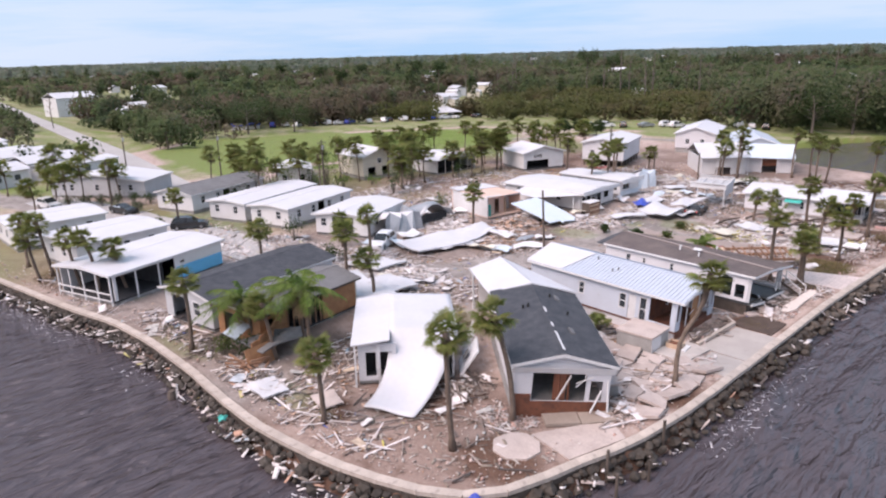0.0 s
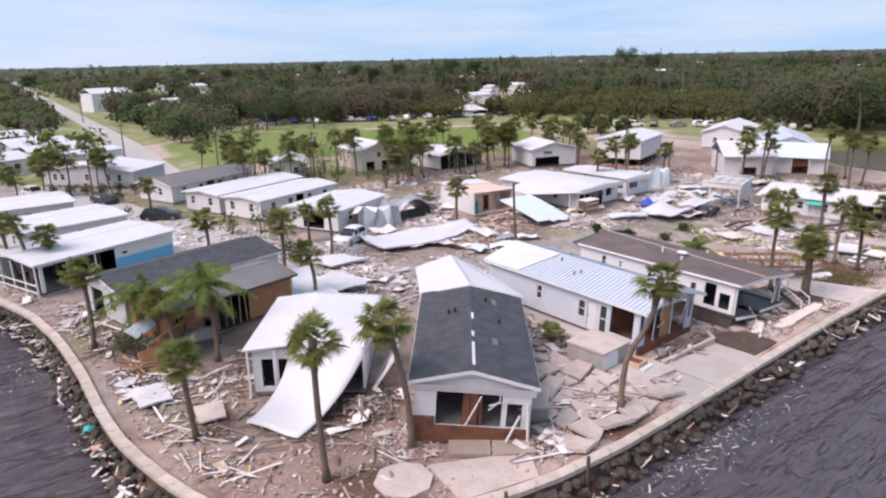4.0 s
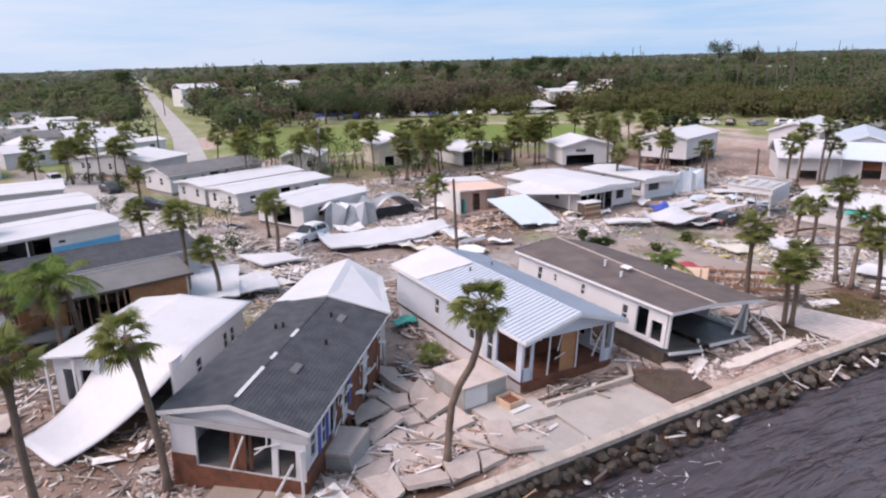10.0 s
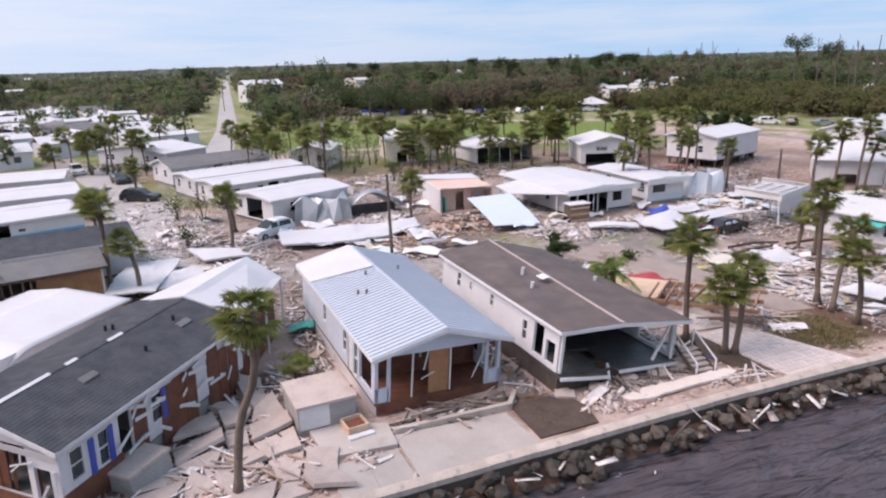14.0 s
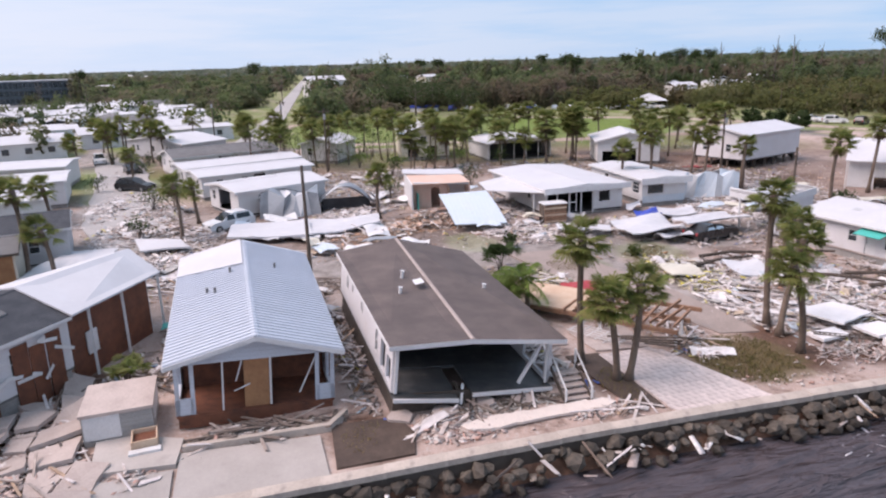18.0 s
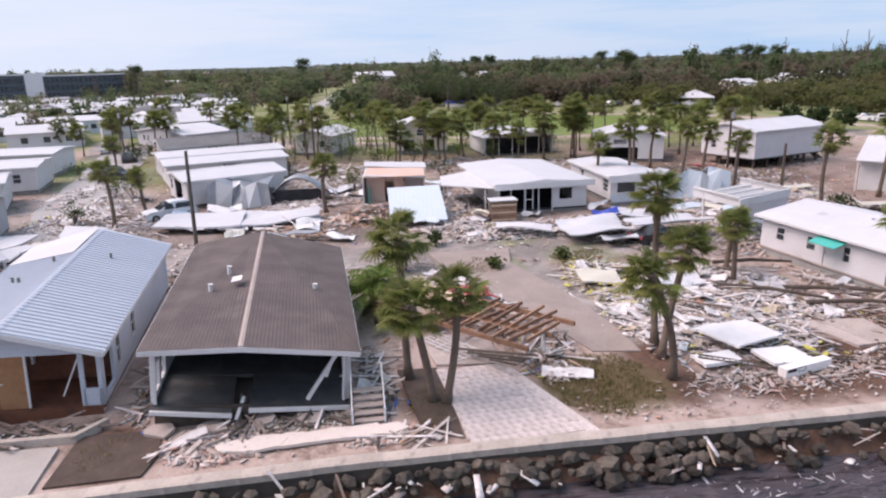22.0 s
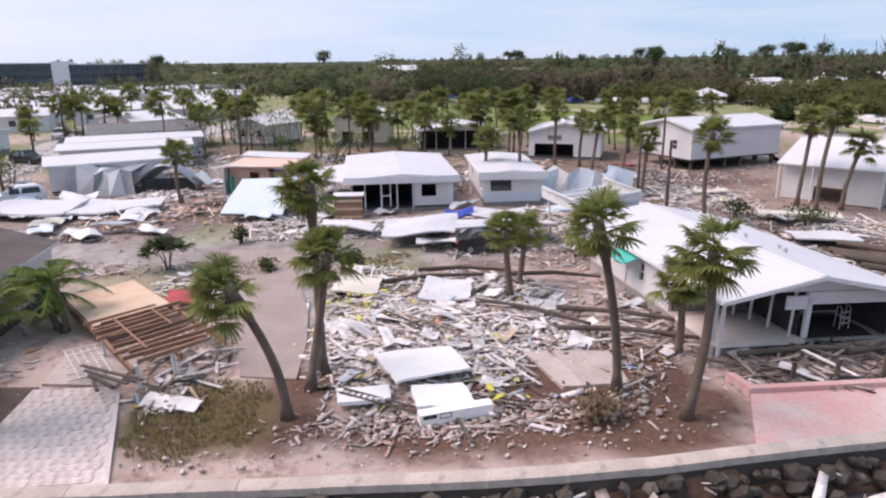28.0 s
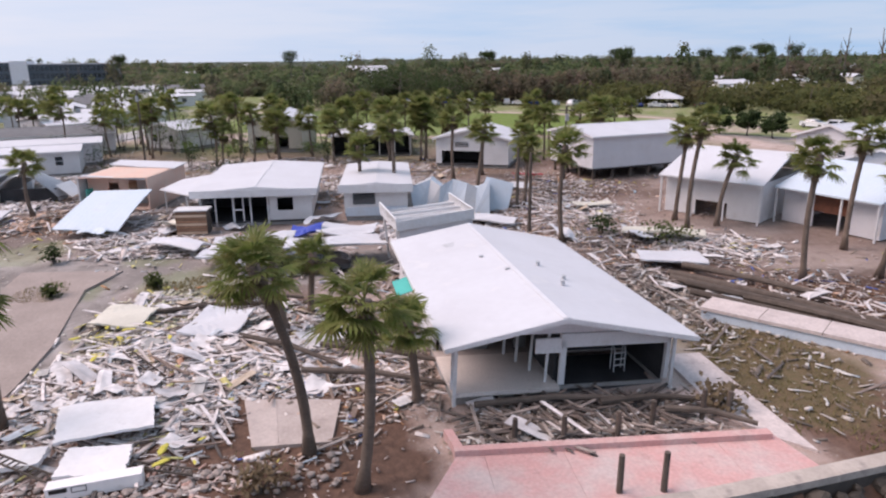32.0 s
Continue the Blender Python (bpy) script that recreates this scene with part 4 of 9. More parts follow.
# white hipped wing behind it
hA2 = thing("white_wing", "white gable-roofed wing joined to the slate-roofed house", "house wing")
part("roof_slope", Geo().slab([(-28.3, 41.6, 3.86), (-30.6, 38.75, 4.86), (-37.5, 43.0, 4.6), (-35.95, 44.75, 3.4)][::-1], 0.1), WHITE_ROOF, hA2)
part("roof_slope", Geo().slab([(-30.6, 38.75, 4.86), (-32.9, 36.35, 4.15), (-39.4, 41.0, 3.6), (-37.5, 43.0, 4.6)][::-1], 0.1), WHITE_ROOF, hA2)
part("wall", Geo().add([(-29.4, 41.1, -0.2), (-35.2, 44.0, -0.2), (-35.2, 44.0, 3.45), (-29.4, 41.1, 3.7), (-29.45, 41.0, -0.2), (-35.25, 43.9, -0.2), (-35.25, 43.9, 3.45), (-29.45, 41.0, 3.7)],
                        [(0, 1, 2, 3), (7, 6, 5, 4), (0, 4, 5, 1), (1, 5, 6, 2), (2, 6, 7, 3), (3, 7, 4, 0)]), REDWOOD, hA2, "bared red-brown wall")
part("wall", Geo().add([(-35.3, 43.9, -0.2), (-38.2, 40.9, -0.2), (-38.2, 40.9, 3.5), (-36.7, 42.4, 4.2), (-35.3, 43.9, 3.4), (-35.4, 44.0, -0.2), (-38.3, 41.0, -0.2), (-38.3, 41.0, 3.5), (-36.8, 42.5, 4.2), (-35.4, 44.0, 3.4)],
                        [(0, 1, 2, 3, 4), (9, 8, 7, 6, 5), (0, 5, 6, 1), (1, 6, 7, 2), (2, 7, 8, 3), (3, 8, 9, 4), (4, 9, 5, 0)]), WHITE_PAINT, hA2)
for px, py, pz in ((-30.2, 41.9, 3.6), (-32.6, 43.1, 3.45), (-35.7, 44.6, 3.35), (-39.0, 41.1, 3.5)):
    part("post", Geo().beam((px, py, -0.1), (px, py, pz), 0.12), WHITE_PAINT, hA2)
part("window", Geo().box(-0.4, 0.4, -0.06, 0.0, 1.0, 2.2), WHITE_PAINT, hA2).matrix_basis = pose(-30.6, 41.75, 0, 0, 0, 153)
part("pane", Geo().box(-0.32, 0.32, -0.075, -0.062, 1.08, 2.12), ROYAL_BLUE, hA2).matrix_basis = pose(-30.6, 41.75, 0, 0, 0, 333)

# -- the metal-roofed home beside it
hB = house("metal_roofed_house", "pale blue-grey house with ribbed metal roof and stripped porch", -22.61, 49.52, 180.5, 7.0, 17.6, 0.55, 3.1, 0.927, BLUE_SIDING, METAL_ROOF, tilt=(3.0, -1.84), lift=-0.03, fit=(0.798, 0.958, 1),
           over=(0.85, 0.35, 0.3), rib=0.42, lining=REDWOOD, skip=("front",), skirt=WHITE_SIDING, openings=[
               ("right", "o", 14.6, 16.9, 0.35, 2.3), ("right", "w1", 13.5, 14.3, 0.1, 2.1), ("right", "w1", 11.2, 12.0, 0.7, 2.0), ("right", "d", 12.2, 13.1, 0.0, 2.05), ("right", "w1", 6.3, 7.0, 0.9, 2.0),
               ("left", "o", 0.3, 2.0, 0.3, 2.2), ("left", "w1", 2.6, 3.4, 0.6, 2.1), ("left", "w1", 6.0, 6.9, 0.8, 2.0)])
g = Geo()
for yy in (-3.4, -2.7, 2.75, 3.4):
    g.box(0.0, 0.14, yy - 0.09, yy + 0.09, 0.55, 3.1)
g.box(0.0, 0.14, -3.5, 3.5, 2.85, 3.1).box(0.0, 0.12, -3.5, -2.7, 0.55, 1.3).box(0.0, 0.12, 2.75, 3.5, 0.55, 1.3)
part("porch_front", g, BLUE_SIDING, hB)
window_part(hB, 2.95, 3.25, 1.4, 2.7, 0.1)
part("plywood_panel", Geo().box(0.16, 0.22, -0.55, 0.55, 0.5, 2.85), PLYWOOD, hB, "loose orange plywood sheet standing in the porch")
part("plywood_panel", Geo().box(3.2, 3.26, -3.3, 3.3, 0.55, 3.0), REDWOOD, hB)
part("porch_base", Geo().box(-0.08, 0.0, -3.4, 3.4, -0.05, 0.5), REDWOOD, hB, "stripped brown porch base")
for a, b, w in (((0.1, 1.5, 0.55), (0.1, 1.45, 2.85), 0.08), ((0.05, -0.6, 0.6), (0.1, -0.62, 2.85), 0.08), ((0.05, 0.3, 1.7), (0.1, 1.0, 1.4), 0.05), ((0.05, -2.6, 2.6), (0.1, -1.9, 1.0), 0.06), ((0.1, 0.62, 2.8), (0.0, 0.9, 1.9), 0.05)):
    part("snapped_post", Geo().beam(a, b, w), WHITE_PAINT, hB)
part("patched_roofing", Geo().slab([(13.4, 3.87, 3.22), (18.0, 3.87, 3.22), (18.0, 0.18, 4.235), (11.9, 0.18, 4.235)][::-1], 0.03), WHITE_ROOF, hB, "smooth white roof membrane over the back slope")
vents(hB, [(7.9, 1.7, 3.68, 1.0), (8.3, 2.1, 3.58, 1.0), (11.0, 0.9, 3.92, 1.0), (12.2, -1.6, 3.72, 0.9)], GREY_SHINGLE)

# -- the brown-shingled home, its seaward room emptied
# The lining paints the open room's shade onto its ceiling and partitions.
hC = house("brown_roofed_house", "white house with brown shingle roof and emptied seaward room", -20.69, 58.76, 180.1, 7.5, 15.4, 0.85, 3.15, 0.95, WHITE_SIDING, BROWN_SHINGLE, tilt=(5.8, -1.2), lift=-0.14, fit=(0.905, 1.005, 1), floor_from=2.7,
           lining=SHADED_IN, floor_mat=DECK_FLOOR, skip=("front",), roof_on=False, skirt=POLE_WOOD, openings=[
               ("right", "o", 12.6, 13.6, 0.25, 1.9), ("right", "o", 13.9, 14.8, 0.25, 1.4), ("right", "w1", 11.3, 11.9, 0.5, 1.7), ("right", "w1", 7.2, 7.7, 1.1, 1.9), ("right", "w1", 2.3, 2.9, 0.9, 1.9), ("right", "w1", 4.2, 4.6, 1.2, 1.8),
               ("left", "o", 0.4, 3.0, 0.2, 2.2), ("left", "w1", 6.0, 7.0, 0.8, 1.9)])
roof_on_house(hC, 7.5, 15.4, 3.15, 0.8, BROWN_SHINGLE, WHITE_PAINT, WHITE_SIDING, (0.5, 0.3, 0.15), front=(-0.65, -0.55, -0.45), gables=False, sag=0.67, mid=0.41)
part("gable", Geo().add([(15.3, -3.6, 3.15), (15.3, 3.6, 3.15), (15.3, 0, 4.1), (15.4, -3.6, 3.15), (15.4, 3.6, 3.15), (15.4, 0, 4.1)], [(0, 2, 1), (3, 4, 5), (0, 1, 4, 3), (1, 2, 5, 4), (2, 0, 3, 5)]), WHITE_SIDING, hC)
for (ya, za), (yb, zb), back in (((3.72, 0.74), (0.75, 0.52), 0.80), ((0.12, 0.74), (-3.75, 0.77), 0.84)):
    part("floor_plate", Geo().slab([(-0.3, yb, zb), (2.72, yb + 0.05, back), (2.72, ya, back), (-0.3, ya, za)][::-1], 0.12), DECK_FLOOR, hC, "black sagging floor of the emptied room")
    part("floor_rim", Geo().slab([(-0.42, yb, zb + 0.02), (-0.3, yb, zb + 0.02), (-0.3, ya, za + 0.02), (-0.42, ya, za + 0.02)][::-1], 0.16), WHITE_PAINT, hC, "white floor edge board")
part("broken_joist", Geo().beam((-0.5, 0.45, 0.1), (1.4, 0.5, 0.55), 0.14), POLE_WOOD, hC)
part("broken_joist", Geo().beam((-0.25, 0.6, 0.2), (0.5, 0.35, 0.85), 0.12), WHITE_PAINT, hC)
for a, b, w in (((0.05, 3.58, 0.85), (0.05, 3.58, 3.2), 0.14), ((-0.15, -2.1, 1.0), (0.1, -3.2, 2.9), 0.13), ((0.0, -2.8, 1.9), (0.1, -3.1, 2.9), 0.10), ((0.05, -3.55, 0.85), (0.1, -3.5, 3.1), 0.12)):
    part("corner_post", Geo().beam(a, b, w), WHITE_PAINT, hC)
part("back_room_panel", Geo().box(3.4, 3.46, -2.4, -1.6, 1.9, 2.5), PEACH, hC)
part("roof_patch", Geo().slab([(6.3, 0.9, 3.99), (7.1, 0.9, 3.99), (7.1, 1.35, 3.87), (6.3, 1.35, 3.87)][::-1], 0.02), WHITE_PAINT, hC, "white patch on the shingles")
vents(hC, [(6.0, 2.2, 3.55, 1.3), (8.3, 1.6, 3.75, 1.3), (6.4, -2.4, 3.5, 1.3)], WHITE_PAINT)
part("loose_roof_edge", Geo().slab([(15.6, 3.9, 3.1), (17.0, 3.2, 3.0), (17.2, 0.2, 3.35), (15.6, 0.2, 4.1)][::-1], 0.08), SLATE_SHINGLE, hC, "lifted dark roofing at the back edge")

steps = thing("porch_steps", "broken grey timber steps beside the emptied house", "steps", pose(-20.0, 63.3, 0, 0, 0, 177))
for k in range(5):
    part("tread", Geo().box(-0.9 + k * 0.3, -0.55 + k * 0.3, -0.6, 0.6, 0.10 + k * 0.17, 0.16 + k * 0.17), CONCRETE, steps)
for yy in (-0.62, 0.62):
    part("stringer", Geo().beam((-1.0, yy, 0.05), (0.8, yy, 1.0), 0.06, 0.22), POLE_WOOD, steps)
    part("rail", Geo().beam((-1.0, yy, 0.7), (0.8, yy, 1.75), 0.05, 0.09).beam((-1.0, yy, 0.0), (-1.0, yy, 0.75), 0.08).beam((0.8, yy, 0.8), (0.8, yy, 1.8), 0.08), WHITE_PAINT, steps)

# -- the white home at the far end of the row, on the pink terrace
hD = house("white_house", "white broad-roofed house with wrecked porch by the pink terrace", -23.22, 97.46, 185.0, 7.8, 13.4, 0.5, 3.0, 1.02, WHITE_SIDING, WHITE_ROOF, tilt=(2.6, 0.25), fit=(1.01, 1.10, 0.83), mid=0.39, over=(1.0, 0.45, 0.35), lining=GREY_IN,
           skip=("front",), openings=[("right", "o", 9.6, 13.1, 0.0, 2.45), ("right", "w1", 6.6, 7.2, 0.7, 1.9), ("right", "d", 5.2, 6.0, 0.0, 2.0), ("right", "w1", 3.8, 4.6, 0.8, 1.9), ("right", "w1", 1.2, 2.0, 0.8, 1.9), ("left", "w1", 3, 4, 0.8, 1.9)], floor_mat=CONCRETE, floor_from=3.05)
part("carport_floor", Geo().box(-0.2, 3.05, 0.16, 3.86, 0.3, 0.5), PALE_FLOOR, hD, "pale smooth carport floor")
part("room_floor", Geo().box(0.1, 3.0, -3.75, 0.1, 0.08, 0.2), SHADED_IN, hD, "near-black floor of the emptied room")
# Liner panels added, near-black like the walls, to hold the bay's shade.
part("room_lining", Geo().box(0.2, 3.0, -3.755, -3.71, 0.2, 2.9), SHADED_IN, hD)
part("room_lining", Geo().box(0.2, 3.0, -3.7, 0.1, 2.9, 2.97), SHADED_IN, hD)
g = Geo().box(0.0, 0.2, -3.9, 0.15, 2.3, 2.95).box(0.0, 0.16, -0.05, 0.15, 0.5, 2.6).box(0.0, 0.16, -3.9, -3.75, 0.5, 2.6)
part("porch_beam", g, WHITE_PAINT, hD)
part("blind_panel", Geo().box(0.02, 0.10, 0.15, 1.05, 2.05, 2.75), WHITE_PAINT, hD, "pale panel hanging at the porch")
part("room_wall", Geo().box(3.0, 3.1, -3.7, 0.1, 0.5, 3.0).box(0.4, 3.0, 0.12, 0.22, 0.5, 2.95), SHADED_IN, hD)
part("room_wall", wall_geo(3.4, 0.5, 3.0, [(0.5, 1.5, 0.5, 2.5), (2.0, 3.0, 1.2, 2.4)], 0.1), GREY_IN, hD, "stained back wall of the open carport").matrix_basis = pose(3.7, 0.25, 0, 0, 0, 90)
g = Geo()
for k, xx in enumerate((0.3, 1.3, 2.2, 3.0)):
    g.beam((xx, 0.55 + 0.25 * k, 0.5), (xx, 0.5 + 0.25 * k, 2.9), 0.08)
part("stud", g, WHITE_PAINT, hD)
for yy in (-3.85, 3.85):
    part("porch_post", Geo().beam((-0.3, yy, -0.05), (-0.3, yy, 3.0), 0.11), WHITE_PAINT, hD)
part("awning", Geo().slab([(6.3, 4.0, 2.75), (8.3, 4.0, 2.75), (8.3, 4.9, 2.35), (6.3, 4.9, 2.35)], 0.05), TEAL, hD, "teal awning over the side window")
part("roof_hatch", Geo().slab([(10.1, 1.5, 3.85), (10.9, 1.6, 3.83), (10.8, 2.3, 3.65), (10.2, 2.2, 3.67)][::-1], 0.1), GREY_SIDING, hD)
vents(hD, [(5.2, 0.7, 3.86, 1.2), (6.2, -0.9, 3.82, 1.2), (3.4, -1.0, 3.80, 1.2), (7.6, 1.2, 3.74, 1.2), (4.4, -1.4, 3.68, 1.2)], GREY_SIDING)
ladder = thing("pool_ladder", "small white ladder standing in the wrecked porch", "ladder", pose(-24.6, 100.2, 0.12, 0, 0, 184) @ Matrix.Scale(0.75, 4))
for yy in (-0.3, 0.3):
    part("rail", Geo().tube([(0, yy, 0), (0, yy, 1.25), (0.12, yy, 1.4), (0.35, yy, 1.35), (0.45, yy, 0)], [0.03] * 5, 6), WHITE_PAINT, ladder)
for zz in (0.35, 0.7, 1.05):
    part("rung", Geo().box(-0.04, 0.05, -0.3, 0.3, zz, zz + 0.04), WHITE_PAINT, ladder)
# remains of a roof frame behind it
frame_d = thing("broken_carport", "roofless white carport frame behind the white house", "carport", pose(-39.8, 95.1, -0.35, -5, 0, 190))
for i in range(2):
    for j in range(2):
        part("post", Geo().beam((i * 3.6, -1.8 + j * 4.6, -0.05), (i * 3.6, -1.8 + j * 4.6, 3.5), 0.12), WHITE_PAINT, frame_d)
for i in range(3):
    part("rafter", Geo().beam((0.9 + i * 1.3, -1.9, 3.45), (0.9 + i * 1.3, 2.9, 3.6), 0.06, 0.14), WHITE_PAINT, frame_d)
for j in range(2):
    part("fascia", Geo().beam((-0.1, -1.9 + j * 4.7, 3.65 + 0.1 * j), (4.6, -1.9 + j * 4.7, 3.75 + 0.1 * j), 0.10, 0.34), WHITE_PAINT, frame_d)
part("tray", Geo().box(-0.1, 4.6, -1.85, 2.75, 3.28, 3.36), GREY_SIDING, frame_d)
for y0 in (-1.95, 2.75):
    part("parapet", Geo().box(-0.15, 4.65, y0, y0 + 0.1, 3.2, 3.85), WHITE_PAINT, frame_d)
part("parapet", Geo().box(-0.25, -0.15, -1.95, 2.85, 3.2, 3.8), WHITE_PAINT, frame_d)
part("side_wall", Geo().box(-0.1, 0.0, -1.8, 2.7, 1.9, 3.2), WHITE_SIDING, frame_d)
# -- the white home by the point whose roof slid to the ground
w1 = thing("collapsed_house", "white house whose roof slid to the ground in one sheet", "house", pose(-32.6, 27.6, 0, 0, 0, 140))
for side, holes in (("back", []), ("left", [(2.2, 2.9, 1.0, 2.1), (5.4, 6.0, 1.2, 2.3), (6.3, 6.9, 1.2, 2.3)]), ("right", [(0.3, 1.2, 0.3, 2.3), (1.5, 2.2, 0.9, 2.2)])):
    m, length = SIDES[side](6.6, 8.4)
    ob = part("wall", wall_geo(length - (0.3 if side != "back" else 0), 0.3, 3.0, holes, 0.14), WHITE_SIDING, w1)
    ob.matrix_basis = m @ pose(0.15 if side != "back" else 0, 0, 0)
    for o in holes:
        window_part(ob, *o, 0.14)
fw = part("wall", wall_geo(2.6, 0.3, 3.0, [(0.5, 1.2, 0.6, 2.4), (1.5, 2.3, 0.6, 2.4)], 0.14), WHITE_SIDING, w1)
fw.matrix_basis = pose(0, 3.3, 0, 0, 0, -90)
part("floor", Geo().box(0, 8.4, -3.3, 3.3, 0.1, 0.29), GREY_IN, w1)
part("partition", Geo().box(1.6, 1.7, -3.0, 3.1, 0.3, 2.9), SHADED_IN, w1)


def slid_roof(u, v):
    # u from the back edge to the low end, v across
    xx = 8.8 - u * 13.2
    yy = -3.75 + v * 4.9
    ridge = 0.35 * v
    zz = 3.15 + ridge
    if xx < 1.5:
        t = min(1.0, (1.5 - xx) / 5.9)
        lo, hi = -3.75 + 3.5 * t - 0.25 * math.sin(t * 3.1), 1.15 + 1.75 * t - 0.5 * math.sin(t * 3.1)
        yy = lo + v * (hi - lo)
        xx += 1.5 * t * (v - 0.45)
        zz = 3.15 + ridge * (1 - t) - 2.85 * (1.5 * t - 0.5 * t ** 3) + 0.10 * math.sin(v * 5 + t * 4) * t
    return (xx, yy, zz)


def main_roof(u, v):
    return (8.8 - u * 9.2, 1.1 + v * 2.65, 3.15 + 0.3 * (1 - v))


part("slid_roof", Geo().surface(slid_roof, 34, 10, 0.10), WHITE_ROOF, w1, "long white roof sheet sagging from the eaves to the sand", smooth=True)
part("roof_edge", Geo().surface(main_roof, 10, 4, 0.10), WHITE_ROOF, w1)
part("roof_post", Geo().beam((-0.3, 3.5, 0), (-0.3, 3.5, 3.1), 0.11).beam((-0.3, 1.9, 0), (-0.3, 1.9, 3.1), 0.11), WHITE_PAINT, w1)

for k, (u0, w, lean) in enumerate(((0.2, 2.6, 34), (3.0, 2.2, 22))):
    part("leaning_wall", Geo().box(0, w, 0, 0.1, 0, 2.3), WHITE_PAINT, w1, "white wall panel leaning outwards").matrix_basis = pose(u0, -3.75 - 0.5 * k, 0.05, lean, 0, -4)
part("picture_board", Geo().box(0, 0.9, -0.02, 0.0, 0, 0.7), GREY_IN, w1).matrix_basis = pose(1.0, -3.98, 0.9, 34, 0, -4)
# -- homes behind, along the south shore and the street
WIN = lambda side, *us: [(side, "w1", u, u + 0.9, 0.85, 1.95) for u in us]
hBlue = house("blue_trimmed_house", "white flat-roofed house with a bright blue side and an open porch", -67.9, 17.9, 107, 8.0, 13.4, 0.4, 2.95, 0.35, WHITE_PAINT, WHITE_ROOF, over=(0.4, 0.3, 0.3), lining=SHADED_IN,
              skip=("front",), openings=[("left", "o", 0.3, 7.0, 0.0, 2.3), ("left", "w0", 7.6, 8.3, 1.5, 1.9), ("right", "w1", 4, 5, 0.8, 1.9)])
part("blue_band", Geo().box(7.2, 13.3, -4.045, -4.003, 0.4, 1.7), SKY_BLUE, hBlue, "bright blue painted lower wall")
for xx in (-0.2, 2.6, 5.2):
    part("porch_post", Geo().beam((xx, -3.95, 0), (xx, -3.95, 2.9), 0.12), WHITE_PAINT, hBlue)
for yy in (-2, 0, 2, 3.9):
    part("porch_post", Geo().beam((-0.2, yy, 0), (-0.2, yy, 2.9), 0.12), WHITE_PAINT, hBlue)
part("porch_rail", Geo().box(-0.3, -0.2, -4, 4, 0.45, 0.55).box(-0.3, -0.2, -4, 4, 1.1, 1.2), WHITE_PAINT, hBlue)
house("white_trailer_home", "long white flat-roofed trailer home on the south shore", -82.3, 19.7, 98, 8.6, 10.6, 0.4, 2.95, 0.3, WHITE_PAINT, WHITE_ROOF, group="trailer homes", openings=WIN("left", 2, 5, 8) + WIN("front", 2, 5))
house("white_trailer_home", "long white flat-roofed trailer home on the south shore", -97.0, 17.6, 90, 8.8, 10.6, 0.4, 2.95, 0.3, WHITE_PAINT, WHITE_ROOF, group="trailer homes", openings=WIN("left", 2, 5, 8) + WIN("front", 2, 5))
hDark = house("dark_roofed_house", "grey house with a dark shingle roof and bared red wall patches", -54.3, 21.9, 100, 6.6, 14.0, 0.3, 2.9, 0.75, GREY_SIDING, SLATE_SHINGLE, lining=SHADED_IN,
              openings=[("left", "w1", 1.0, 1.7, 0.7, 2.0), ("left", "w1", 3.6, 4.4, 0.7, 2.0), ("left", "o", 4.8, 6.4, 0.5, 2.0), ("left", "w1", 11, 11.8, 0.8, 2.0), ("front", "o", 1, 3, 0, 2.1), ("front", "w1", 4, 5, 0.7, 2.0)])
part("bare_sheathing", Geo().box(5.9, 7.8, -3.34, -3.303, 0.8, 2.4), REDWOOD, hDark, "red-brown bared sheathing")
hWood = house("stripped_house", "small house stripped to orange sheathing and studs", -47.6, 23.0, 100, 5.2, 10.9, 0.25, 2.75, 0.6, CREAM_SIDING, GREY_SHINGLE, lining=SHADED_IN, trim=POLE_WOOD, wall_mats={"left": PLYWOOD, "front": PLYWOOD},
              openings=[("left", "o", 2.6, 6.6, 0.0, 2.4), ("front", "o", 0.8, 2.2, 0.3, 2.1), ("left", "o", 0.6, 1.3, 0.6, 2.0)])
for k in range(7):
    part("stud", Geo().beam((2.9 + k * 0.6, -2.5, 0.25), (2.9 + k * 0.6 + 0.12 * math.sin(k * 3), -2.5, 2.7), 0.07, 0.10), STUD, hWood)
wreck = thing("sheathing_stack", "broken orange wall panels and blue sheet lying before the stripped house", "wreckage", pose(-44.0, 21.3, 0, 0, 0, 100))
for k in range(4):
    part("panel", Geo().box(0, 2.6, -0.04, 0.04, 0, 1.6), PLYWOOD, wreck).matrix_basis = pose(-0.6 + 0.7 * k, 0.4 * k - 1.5, 0.25 * k - 0.1, -18 + 14 * k, 0, 12 * k)
part("panel", Geo().box(0, 1.9, 0, 1.2, 0, 0.06), PANEL_BLUE, wreck).matrix_basis = pose(0.5, 1.4, 1.35, 18, -12, 10)
for k in range(10):
    part("beam", Geo().beam((0, 0, 0), (2.4, 0, 0), 0.12), STUD, wreck).matrix_basis = pose(-1.5 + 0.35 * k, -2.2 + 0.1 * k, 0.15 + 0.1 * (k % 3), 0, -8 * (k % 3), 60 + 17 * k)

